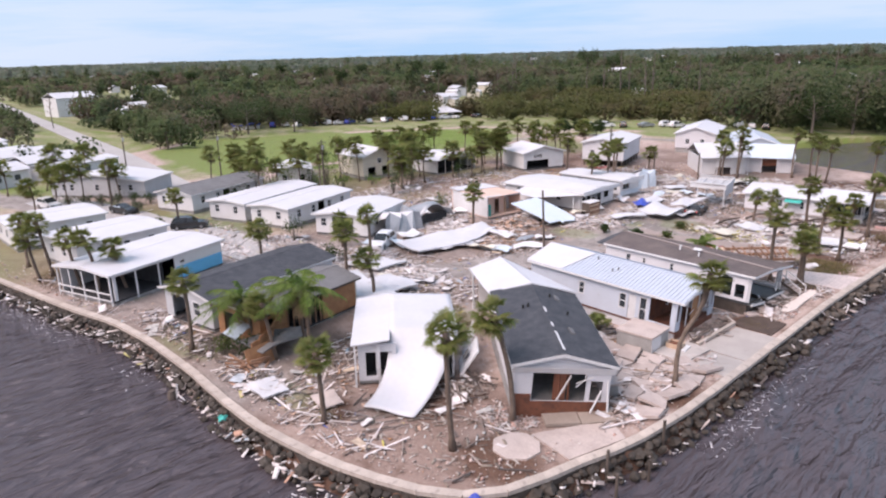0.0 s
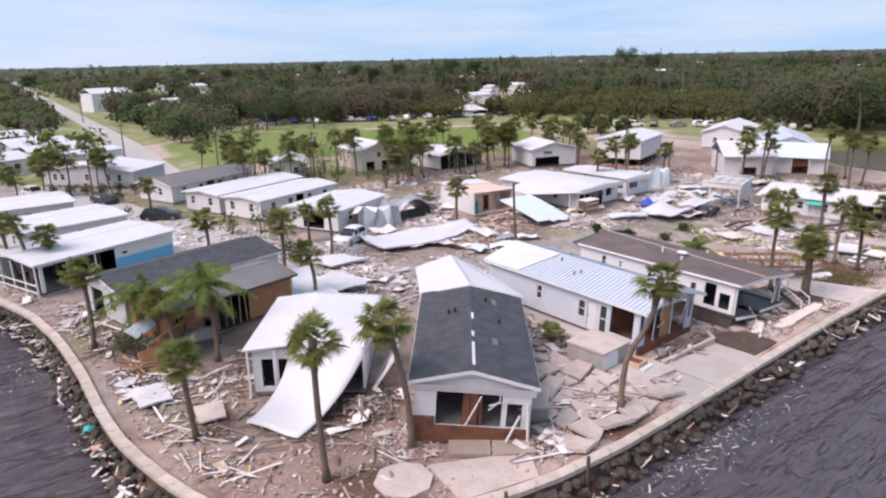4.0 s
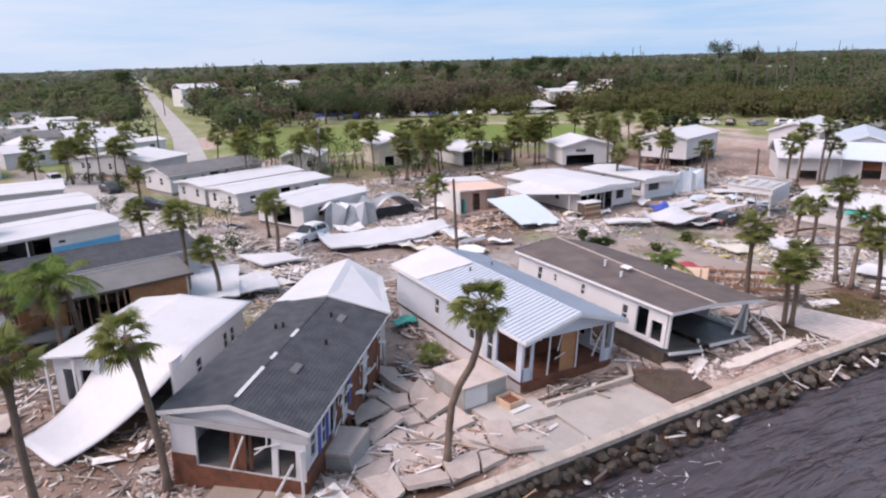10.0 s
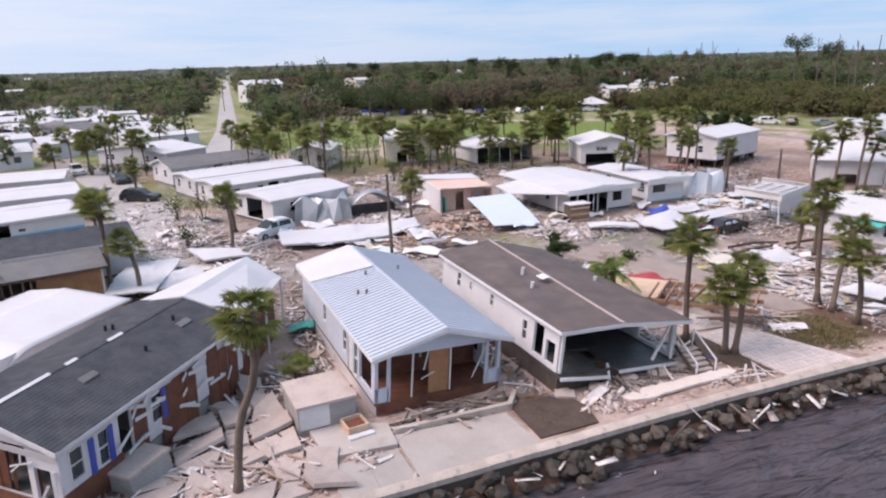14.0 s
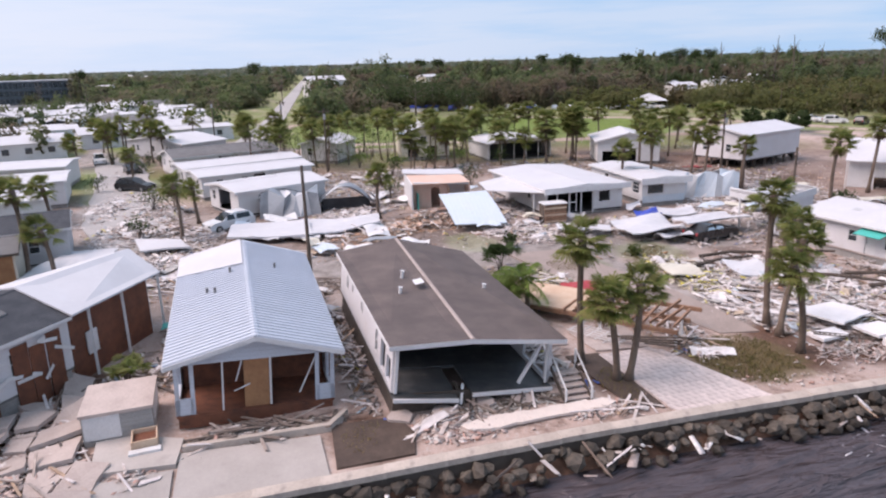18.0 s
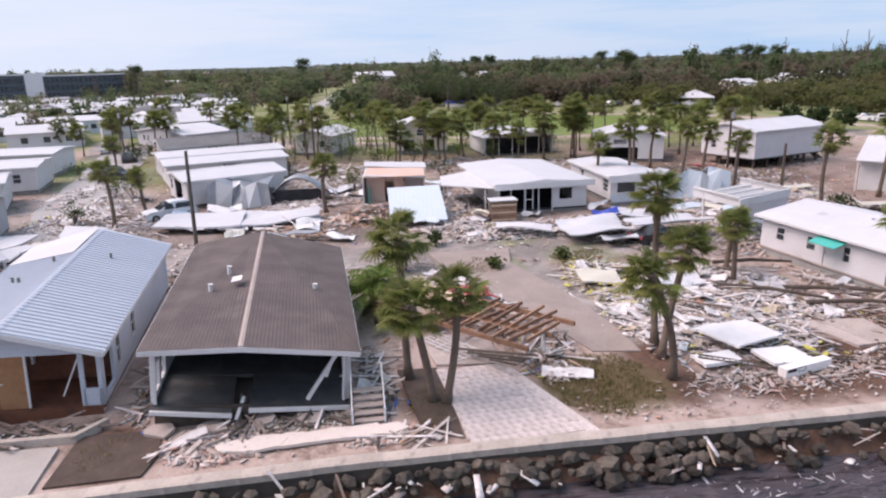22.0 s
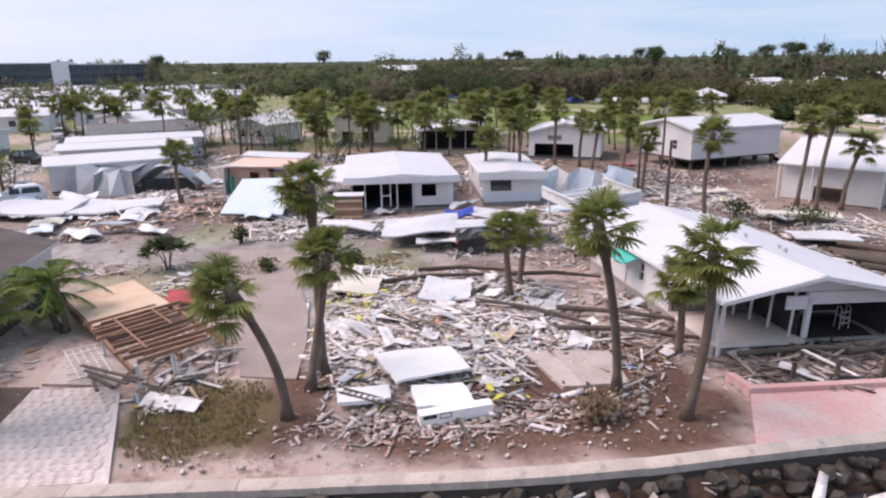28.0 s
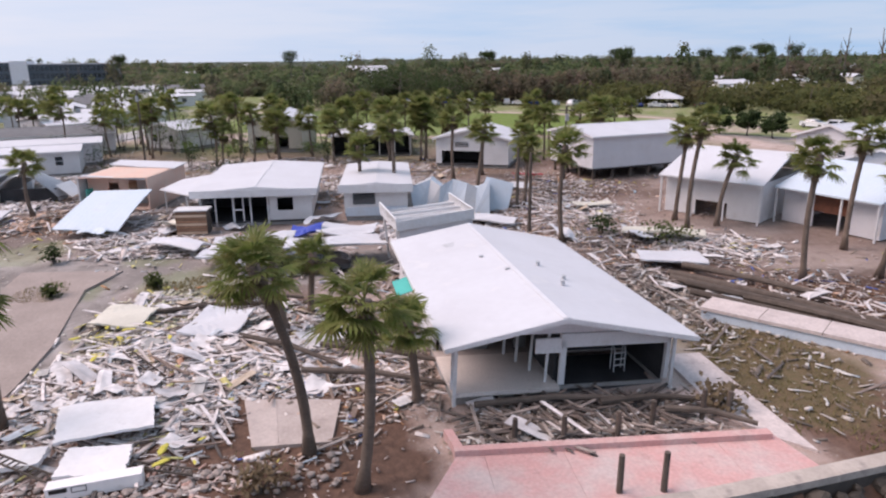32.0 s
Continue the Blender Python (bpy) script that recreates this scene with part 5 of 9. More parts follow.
H = [("grey_roofed_home", "white house with a grey shingle roof fronting the muddy street", -99.3, 40.2, 108, 7.4, 15.0, GREY_SHINGLE, 0.9, WHITE_SIDING),
     ("white_trailer_home", "white flat-roofed trailer home in the street row", -87.2, 42.4, 108, 6.6, 15.2, WHITE_ROOF, 0.35, WHITE_SIDING),
     ("white_trailer_home", "white flat-roofed trailer home in the street row", -79.6, 44.6, 107, 6.6, 13.6, WHITE_ROOF, 0.35, WHITE_PAINT)]
for nm, lb, xx, yy, ya, ww, ll, rf, ri, wm in H:
    house(nm, lb, xx, yy, ya, ww, ll, 0.35, 2.7, ri, wm, rf, group="street row homes", openings=WIN("front", 1.0, 4.4) + WIN("left", 1.5, 4.5, 8, 11) + WIN("right", 2, 6, 10) + [("left", "o", 6.0, 7.4, 0, 2.1)])
house("crumpled_trailer_home", "white trailer home with its carport crumpled at one end", -68.2, 48.0, 113, 7.4, 10.0, 0.3, 2.65, 0.45, WHITE_PAINT, WHITE_ROOF, lining=SHADED_IN, openings=WIN("front", 0.7) + [("front", "o", 2.4, 5.4, 0.1, 2.2)] + WIN("left", 2, 5))


def crumple(x0, y0, yaw, w, d, hgt, seed, mat, label, folds=6):
    """Folded sheet-metal panels standing on edge, with a caved-in top behind them."""
    t = thing("crumpled_shell", label, "wreckage", pose(x0, y0, 0, 0, 0, yaw))
    r = random.Random(seed)
    us = [w * k / folds + (r.uniform(-0.25, 0.25) if 0 < k < folds else 0) for k in range(folds + 1)]
    foot = [(u, r.uniform(-0.45, 0.45)) for u in us]
    top = [(u + r.uniform(-0.5, 0.5), r.uniform(0.1, 0.8), hgt * r.uniform(0.72, 1.08)) for u in us]
    back = [(u + r.uniform(-0.4, 0.4), d * r.uniform(0.7, 1.1), hgt * r.uniform(0.45, 1.0)) for u in us]
    for k in range(folds):
        m = WHITE_PAINT if k % 3 == 1 else mat
        q = [(*foot[k], 0.0), (*foot[k + 1], 0.0), top[k + 1], top[k]]
        off = Vector((0, 0.05, 0))
        g = Geo().add(q + [tuple(Vector(p) + off) for p in q], [(0, 1, 2), (0, 2, 3), (6, 5, 4), (7, 6, 4), (0, 4, 5, 1), (1, 5, 6, 2), (2, 6, 7, 3), (3, 7, 4, 0)])
        part("bent_sheet", g, m, t)
        q = [top[k], top[k + 1], back[k + 1], back[k]]
        off = Vector((0, 0, -0.05))
        g = Geo().add(q + [tuple(Vector(p) + off) for p in q], [(0, 1, 2), (0, 2, 3), (6, 5, 4), (7, 6, 4), (0, 4, 5, 1), (1, 5, 6, 2), (2, 6, 7, 3), (3, 7, 4, 0)])
        part("caved_roof", g, mat if k % 2 else WHITE_ROOF, t)
    part("rear_sheet", Geo().box(0.1, w, d * 1.1, d * 1.1 + 0.06, 0, hgt * 0.42), mat, t)
    return t


crumple(-63.6, 51.3, 88, 6.2, 4.0, 2.75, 1, AWNING_GREY, "crumpled grey carport shell pushed against the trailer home")
hump = thing("crumpled_shell", "rounded dark grey roof shell torn off and dropped", "wreckage", pose(-64.0, 57.2, 0, 0, 0, 88) @ Matrix.Diagonal((1.3, 1.25, 1.25, 1)))
part("bent_sheet", Geo().surface(lambda u, v: (u * 4.4 + 0.3 * math.sin(v * 3), v * 3.2, 0.25 + 2.1 * math.sin(0.25 + 2.7 * u) * (0.9 + 0.12 * math.sin(5 * v)) - 0.3 * v), 14, 4, 0.06), AWNING_GREY, hump, smooth=True)
part("end_sheet", Geo().slab([(4.4, 0.0, 1.4), (5.2, 0.3, 0.5), (5.0, 2.6, 0.5), (4.2, 2.8, 1.3)], 0.06), WHITE_PAINT, hump)
part("skirt_sheet", Geo().box(0.4, 4.2, 0.4, 0.46, 0, 1.1), SHADED_IN, hump)
crumple(-55.2, 94.2, 80, 6.2, 4.0, 2.7, 4, PANEL_BLUE, "bent pale blue roof shell torn from the small white house", 6)
box_wreck = thing("tilted_shell", "pale grey box of roofing tipped on its side", "wreckage", pose(-55.6, 99.6, 0.0, -24, 14, 80))
part("side_sheet", Geo().box(0, 2.4, 0, 0.08, 0, 3.0), PANEL_BLUE, box_wreck)
part("top_sheet", Geo().box(0, 2.4, 0.08, 2.2, 2.92, 3.0), AWNING_GREY, box_wreck)
part("end_sheet", Geo().box(2.32, 2.4, 0.08, 2.2, 0, 2.92), AWNING_GREY, box_wreck)

hPink = house("gutted_pink_house", "roofless gutted house with salmon inner walls", -59.5, 69.2, 172, 6.0, 8.0, 0.3, 2.9, 0.3, WHITE_PAINT, WHITE_ROOF, lining=SALMON, skip=("front",), roof_on=False, wall_mats={"back": SALMON, "left": SALMON})
part("inner_wall", wall_geo(3.6, 0.3, 2.9, [(0.9, 1.8, 0.3, 2.3)], 0.1), SALMON, hPink).matrix_basis = pose(1.3, -0.9, 0, 0, 0, 90)
part("inner_wall", Geo().box(0.9, 3.2, -1.0, -0.9, 0.3, 2.3), PEACH, hPink)
part("inner_wall", Geo().box(2.4, 2.5, -2.9, -1.0, 0.3, 2.8), WHITE_PAINT, hPink)
part("ceiling_edge", Geo().beam((0.4, -2.9, 2.75), (0.6, 2.8, 3.0), 0.5, 0.1), WHITE_ROOF, hPink)
part("roof_remnant", Geo().slab([(5.0, -3.3, 2.98), (8.3, -3.2, 3.05), (8.3, 3.2, 3.3), (6.4, 3.2, 3.15), (5.6, 0.4, 3.05)], 0.1), WHITE_ROOF, hPink)
part("inner_wall", Geo().box(0.2, 1.2, 2.3, 2.4, 0.3, 1.9), TEAL, hPink)
pan = thing("fallen_roof_panel", "pale blue ribbed roof panel leaning on the rubble", "roof panel", pose(-50.5, 70.2, 0.35, 0, 0, 172))
part("sheet", Geo().surface(lambda u, v: (u * 7.0, -2.4 + v * 4.8 + 0.4 * u, 0.25 + u * 1.7 + 0.15 * math.sin(u * 3 + v)), 10, 6, 0.08), PANEL_BLUE, pan)

hW = house("porch_house", "white house with a broad white roof and a screened porch", -53.0, 81.9, 181, 8.4, 13.4, 0.35, 2.65, 0.28, WHITE_PAINT, WHITE_ROOF, over=(0.6, 0.5, 0.3), lining=SHADED_IN, skip=("front",), openings=WIN("right", 2, 5, 9) + WIN("left", 3, 7))
part("front_wall", wall_geo(3.2, 0.35, 2.65, [(0.6, 1.8, 1.1, 2.1)], 0.12), WHITE_PAINT, hW).matrix_basis = pose(0, -1.0, 0, 0, 0, -90)
for yy in (-0.9, 0.4, 1.7, 3.0, 4.1):
    part("porch_post", Geo().box(-0.06, 0.06, yy - 0.06, yy + 0.06, 0.0, 2.65), WHITE_PAINT, hW)
part("screen_door", Geo().box(-0.05, 0.0, 0.9, 1.0, 0.35, 2.4).box(-0.05, 0.0, 1.6, 1.7, 0.35, 2.4).box(-0.05, 0.0, 1.0, 1.6, 1.2, 1.3).box(-0.05, 0.0, 1.0, 1.6, 2.3, 2.4), WHITE_PAINT, hW)
part("roof_fascia", Geo().box(-0.74, -0.66, -4.7, 4.7, 2.35, 2.9), WHITE_PAINT, hW)
part("porch_roof", Geo().slab([(-0.7, 4.6, 2.6), (5.0, 8.3, 2.15), (9.5, 7.5, 2.2), (9.5, 4.6, 2.62)][::-1], 0.09), WHITE_ROOF, hW)
for xx, yy in ((0.6, 5.2), (4.6, 7.8), (9.0, 7.2)):
    part("porch_post", Geo().beam((xx, yy, 0), (xx, yy, 2.25), 0.11), WHITE_PAINT, hW)
shed = thing("wooden_crate_shed", "weathered wooden crate-like shed by the screened porch", "shed", pose(-50.6, 77.6, 0, 0, 0, 178))
part("body", Geo().box(0, 1.3, -1.1, 1.1, 0, 1.75), POLE_WOOD, shed)
for k in range(8):
    part("board", Geo().box(-0.04, 0.0, -1.1, 1.1, 0.05 + 0.21 * k, 0.22 + 0.21 * k), PEACH if k % 3 == 0 else STUD, shed)
part("lid", Geo().box(-0.1, 1.4, -1.2, 1.2, 1.75, 1.83), WHITE_PAINT, shed)
hS = house("small_white_house", "small white house with a pale blue-grey front window", -53.4, 91.1, 178, 5.0, 11.0, 0.6, 2.7, 0.2, WHITE_PAINT, WHITE_ROOF, openings=[("front", "w0", 0.6, 2.5, 0.6, 1.7), ("right", "w2", 9.0, 10.4, 0.6, 1.8), ("right", "w1", 3, 4, 0.8, 1.8)])
part("roof_fascia", Geo().box(-0.62, -0.52, -2.9, 2.9, 2.3, 2.95), WHITE_PAINT, hS)
part("blue_panel", Geo().box(-0.05, 0.0, -2.4, 2.4, 0.35, 1.05), PANEL_BLUE, hS)

# -- raised homes to the north
hT = house("stilt_house", "large white house raised on timber piles", -72.0, 112.4, 107, 8.0, 12.8, 1.75, 5.0, 0.8, WHITE_SIDING, WHITE_ROOF, lining=SHADED_IN, skirt=False, lift=-0.6, openings=WIN("front", 1.5, 5.0))
for i in range(6):
    for j in range(4):
        part("timber_leg", Geo().box(0.3 + i * 2.35, 0.55 + i * 2.35, -3.8 + j * 2.45, -3.55 + j * 2.45, -0.2, 1.6), POLE_WOOD, hT)
st = part("stair", Geo().beam((12.6, -2.4, 1.8), (15.6, -2.4, 0.0), 1.0, 0.12), POLE_WOOD, hT)
part("stair_rail", Geo().beam((12.6, -1.9, 2.8), (15.6, -1.9, 1.0), 0.07).beam((12.6, -2.9, 2.8), (15.6, -2.9, 1.0), 0.07), WHITE_PAINT, hT)


def lean_to(name, label, x, y, yaw, w, d, z0, z1, wallm, roofm, base=None):
    """A home under one slope that falls towards its front."""
    t = thing(name, label, "house", pose(x, y, 0, 0, 0, yaw))
    part("roof_slope", Geo().slab([(-0.9, -w / 2 - 0.3, z0), (d, -w / 2 - 0.3, z1), (d, w / 2 + 0.3, z1), (-0.9, w / 2 + 0.3, z0)], 0.12), roofm, t)
    part("roof_slope", Geo().slab([(d, -w / 2 - 0.3, z1), (d * 1.9, -w / 2 - 0.3, z0), (d * 1.9, w / 2 + 0.3, z0), (d, w / 2 + 0.3, z1)], 0.12), roofm, t)
    for k, (a, b) in enumerate(((-w / 2, -w / 6), (-w / 6, w / 6), (w / 6, w / 2))):
        part("wall", Geo().box(0, 0.14, a, b, 0.0 if k != 1 else 1.2, z0 - 0.05), wallm if k != 1 else (base or wallm), t)
    part("wall", Geo().box(0.14, d * 1.8, -w / 2, -w / 2 + 0.14, 0.0, z0 - 0.1).box(0.14, d * 1.8, w / 2 - 0.14, w / 2, 0.0, z0 - 0.1).box(d * 1.8, d * 1.8 + 0.14, -w / 2, w / 2, 0.0, z0 - 0.1), wallm, t)
    for yy in (-w / 2 - 0.1, -w / 6, w / 6, w / 2 + 0.1):
        part("post", Geo().beam((-0.75, yy, -0.05), (-0.75, yy, z0 - 0.1), 0.12), WHITE_PAINT, t)
    return t


lean_to("shed_roofed_house", "white house under a long pale roof slope with slim posts", -50.6, 117.4, 130, 7.6, 5.2, 3.05, 4.9, WHITE_PAINT, WHITE_ROOF)
lean_to("shed_roofed_house", "pale house with a low blue-white roof over a red-brown base", -45.2, 123.6, 112, 7.4, 5.0, 2.7, 4.4, WHITE_SIDING, PANEL_BLUE, REDWOOD)
house("canal_house", "long pale grey house beside the canal", -50.0, 131.0, 120, 7.5, 16, 0.6, 3.7, 1.3, GREY_SIDING, METAL_ROOF, openings=WIN("left", 2, 6, 10, 13) + WIN("front", 2, 5))
house("canal_house", "white gabled house beside the canal", -66, 138, 108, 8, 16, 1.0, 4.0, 1.3, WHITE_SIDING, WHITE_ROOF, openings=WIN("left", 2, 6, 10, 13) + WIN("front", 2, 5))
# -- homes by the lawn
house("lawn_house", "white two-level house with a gabled roof before the lawn", -97.0, 78.0, 172, 7.5, 9.5, 0.5, 4.0, 1.3, CREAM_SIDING, WHITE_ROOF, group="homes by the lawn", openings=[("front", "o", 1, 2.6, 0, 1.6), ("front", "o", 4, 5.6, 0, 1.6), ("front", "w1", 3, 4, 2.2, 3.2)])
hP = house("pavilion_house", "low white-roofed house with an open shaded front before the lawn", -90.5, 91.2, 180, 10.4, 9.0, 0.3, 2.6, 0.8, WHITE_PAINT, WHITE_ROOF, group="homes by the lawn", lining=SHADED_IN, skip=("front",))
for k in range(6):
    part("porch_post", Geo().beam((0.0, -5 + 2.0 * k, 0), (0.0, -5 + 2.0 * k, 2.6), 0.1), WHITE_PAINT, hP)
house("lawn_house", "white gabled carport house before the lawn", -78.6, 102.6, 158, 8.6, 8.5, 0.4, 3.3, 1.1, WHITE_PAINT, WHITE_ROOF, group="homes by the lawn", lining=SHADED_IN, openings=[("front", "o", 0.7, 5.4, 0, 1.5), ("front", "w2", 2.2, 4.0, 1.9, 2.6)])
house("lawn_house", "small white house among palms before the lawn", -101, 62, 150, 6, 8, 0.4, 3.0, 0.9, WHITE_PAINT, WHITE_ROOF, group="homes by the lawn", openings=WIN("front", 1, 4))
house("street_house", "long white house with dark bay windows across the street", -120.5, 36.2, 128, 17.0, 8.5, 0.3, 2.75, 1.0, GREY_SIDING, WHITE_ROOF, openings=WIN("front", 2, 3.4, 8, 12, 14))


# ---------------------------------------------------------------- palms
def fan(g, base, way, reach, size, r, droop):
    """One fan frond: a stalk, a pleated palm and long narrow fingers that hang at their tips."""
    way = way.normalized()
    side = way.cross(Vector((0, 0, 1)))
    side = side.normalized() if side.length > 0.05 else Vector((1, 0, 0))
    up = side.cross(way)
    hub = base + way * reach + Vector((0, 0, -droop * 0.3 * reach))
    g.beam(base, hub, 0.03, 0.022)
    n = 21
    spread = radians(r.uniform(180, 260))
    curl = r.uniform(0.1, 0.5)
    o = len(g.v)
    g.v.append(tuple(hub))

    def at(k, far, fall):
        a = (k / n - 0.5) * spread
        d = way * math.cos(a) + side * math.sin(a) - up * curl * abs(math.sin(a * 0.5))
        return hub + d * size * far * (0.86 + 0.16 * math.cos(a)) + Vector((0, 0, -size * fall))

    for k in range(n + 1):
        g.v.append(tuple(at(k, 0.40, 0.05 * droop) + up * (0.03 if k % 2 else -0.03)))
    for k in range(n):
        ln, hang = r.uniform(0.85, 1.12), (0.10 + 0.42 * droop) * r.uniform(0.6, 1.5)
        i = len(g.v)
        g.v += [tuple(at(k + 0.12, ln * 0.72, hang * 0.35)), tuple(at(k + 0.80, ln * 0.72, hang * 0.35)), tuple(at(k + 0.46 + r.uniform(-0.3, 0.3), ln, hang))]
        g.f += [(o, o + 1 + k, o + 2 + k), (o + 1 + k, i, i + 1, o + 2 + k), (i, i + 2, i + 1)]


def palm_crown(seed, wind):
    r = random.Random(seed)
    green, dead = Geo(), Geo()
    for k in range(28):
        a = k * 2.399 + r.uniform(-0.5, 0.5)
        el = radians(70 - 90 * (k / 28) ** 0.85 + r.uniform(-12, 12))
        d = Vector((math.cos(a) * math.cos(el), math.sin(a) * math.cos(el), math.sin(el))) + wind * r.uniform(0.3, 1.0)
        fan(green, Vector((0, 0, 0.1 - 0.02 * k)), d, r.uniform(0.55, 1.0), r.uniform(0.62, 0.95), r, min(0.8, max(0.05, 0.4 - 0.3 * math.sin(el) + r.uniform(-0.15, 0.25))))
    for k in range(7):
        a = r.uniform(0, 6.28)
        d = Vector((math.cos(a) * 0.5, math.sin(a) * 0.5, -0.8)) + wind * 0.25
        fan(dead, Vector((0, 0, -0.2)), d, r.uniform(0.3, 0.7), r.uniform(0.4, 0.65), r, 0.7)
    return mesh_of("crown", green, PALM_LEAF), mesh_of("dead_fronds", dead, DEAD_LEAF)


def feather_crown(seed, wind):
    """A coconut palm's head: arching fronds with hanging leaflets."""
    r = random.Random(seed)
    g = Geo()
    for k in range(15):
        a = k * 2.399 + r.uniform(-0.3, 0.3)
        el = radians(72 - 78 * k / 15 + r.uniform(-8, 8))
        way = Vector((math.cos(a) * math.cos(el), math.sin(a) * math.cos(el), math.sin(el))) + wind * 0.5
        way.normalize()
        length = r.uniform(1.9, 2.6)
        spine = [way * length * s + Vector((0, 0, -0.55 * length * s * s)) + wind * 0.5 * s * s for s in [i / 12 for i in range(13)]]
        for p, q in zip(spine, spine[1:]):
            g.beam(p, q, 0.03, 0.02)
        for i in range(2, 13):
            along = (spine[i] - spine[i - 1]).normalized()
            side = along.cross(Vector((0, 0, 1)))
            side = side.normalized() if side.length > 0.05 else Vector((1, 0, 0))
            for sg in (-1, 1):
                for off in (0.0, 0.5):
                    o = spine[i] * (1 - off) + spine[i - 1] * off
                    ln = 0.62 * math.sin(0.35 + 2.5 * i / 13) * r.uniform(0.8, 1.15)
                    d = (side * sg * 0.75 + along * 0.5 + Vector((0, 0, -r.uniform(0.3, 0.9)))).normalized()
                    w = along * 0.045
                    n = len(g.v)
                    g.v += [tuple(o - w), tuple(o + w), tuple(o + d * ln)]
                    g.f.append((n, n + 1, n + 2))
    return mesh_of("crown", g, LUSH_LEAF)


WIND = Vector((0.25, -0.55, 0.05))
CROWNS = [palm_crown(20 + k, WIND * (0.5 + 0.2 * k)) for k in range(7)]
FEATHERED = [feather_crown(70 + k, WIND) for k in range(2)]
palm_count = 0


def palm(x, y, height, lean=(0.0, 0.0), size=1.0, thick=1.0, label="", group="palms near the sea wall", kink=(0.0, 0.0)):
    global palm_count
    k = palm_count
    palm_count += 1
    r = random.Random(900 + k)
    t = thing("palm_tree", label or "storm-battered cabbage palm with a ragged green crown", "palm tree", pose(x, y, -0.08), group)
    bow = (r.uniform(-0.25, 0.25), r.uniform(-0.25, 0.25))
    path, rad = [], []
    for i in range(9):
        s = i / 8
        kk = 1 / (1 + math.exp(-14 * (s - 0.55)))
        path.append((lean[0] * s ** 1.4 + bow[0] * math.sin(s * 3.14) + kink[0] * kk, lean[1] * s ** 1.4 + bow[1] * math.sin(s * 3.14) + kink[1] * kk, (height - 0.15) * s))
        rad.append(thick * (0.175 - 0.035 * s + (0.10 * (1 - s * 8) if s < 0.125 else 0) + (0.07 if i >= 7 else 0)))
    part("trunk", Geo().tube(path, rad, 8), TRUNK, t, smooth=True)
    c, d = CROWNS[k % 7]
    if "coconut" in label:
        c, size = FEATHERED[k % 2], size * 1.6
    m = pose(*path[-1], 0, 0, r.uniform(-35, 35)) @ Matrix.Diagonal((size, size, size * 0.88, 1))
    part("crown", c, PALM_LEAF, t).matrix_basis = m
    part("dead_fronds", d, DEAD_LEAF, t, "brown hanging fronds").matrix_basis = m
    return t


PALMS = [(-32.5, 20.6, 5.1, 0.1, -0.3), (-24.5, 23.9, 7.5, -0.2, -0.1), (-24.0, 28.6, 7.2, -1.0, -0.6), (-48.4, 34.4, 7.2, 0, 0), (-47.3, 36.3, 4.4, -0.1, -0.4), (-64.5, 45.5, 3.9, 0.2, -0.2),
         (-18.9, 39.4, 8.3, 0.3, 0.3), (-59.3, 62.7, 4.7, 0.1, 0.1), (-57.9, 44.3, 5.4, 0.1, -0.2), (-22.6, 65.3, 6.8, 0.1, -0.2), (-20.4, 66.0, 4.7, 0.5, -0.9), (-20.2, 66.5, 4.9, -0.3, 0.6),
         (-20.0, 76.4, 5.2, 0.4, -1.5), (-23.5, 77.4, 7.7, -0.3, -0.1), (-22.1, 77.0, 5.5, 0.1, 0.9), (-20.4, 88.3, 6.8, 0.5, -1.2), (-18.3, 90.0, 6.2, 0.2, 0.3), (-23.4, 92.0, 3.6, 0.3, -0.3),
         (-49.1, 19.6, 6.0, 0, 0), (-44.2, 26.6, 5.0, 0.3, -0.5), (-43.0, 23.4, 4.8, -0.2, -0.6), (-46.4, 23.6, 4.4, 0.3, -0.8), (-41.3, 25.4, 5.6, 0.0, -0.2), (-78.0, 16.4, 5.0, -0.2, -0.5), (-79.0, 17.9, 6.4, 0.6, -0.8),
         (-71.5, 18.5, 5.7, -0.2, -0.6), (-68.6, 19.2, 6.3, -0.1, -0.7), (-67.6, 21.5, 5.0, -0.2, -0.7), (-85.0, 17.0, 5.5, 0, 0), (-44.5, 103.6, 6.9, 0, 0), (-58.5, 92.6, 7.0, 0, 0), (-50.0, 114.2, 7.2, 0.2, 0.4),
         (-46.6, 113.6, 8.1, 0.2, 0.5), (-47.6, 116.4, 5.6, 0.3, 0.9), (-34.7, 114.8, 7.3, 0, 0), (-34.7, 119.4, 6.3, 0.2, 0.8), (-59.2, 89.5, 5.4, 0, 0.3), (-62.0, 100.5, 6.4, 0.3, 0.6), (-64.8, 104.8, 5.6, -0.3, 0.8),
         (-71, 99.5, 6.8, 0, 0), (-73.5, 103, 5.5, 0.5, 0.2), (-57.5, 104.0, 5.2, 0, 0.3), (-31, 86.5, 4.0, 0.3, -0.4), (-33.2, 87.4, 3.4, 0.2, 0.3), (-61.5, 33.0, 5.4, 0, 0), (-90, 36.5, 4.6, 0, 0),
         (-40.5, 121.5, 7.6, 0.2, 0.3), (-38.5, 124, 6.8, 0.1, 0.2), (-28.5, 121, 6.4, 0.2, 0.3)]
for x, y, hh, lx, ly in PALMS:
    palm(x, y, hh, (lx, ly), label="coconut palm with long drooping feathered fronds" if (x, y) in ((-44.2, 26.6), (-41.3, 25.4), (-46.4, 23.6)) else "", size=(0.95 if 64 < y < 91 else 1.05 if y > 60 else 0.95) if hh > 4 else 0.85, kink=(1.0, 0.75) if (x, y) == (-18.9, 39.4) else (0, 0))
rngP = random.Random(77)
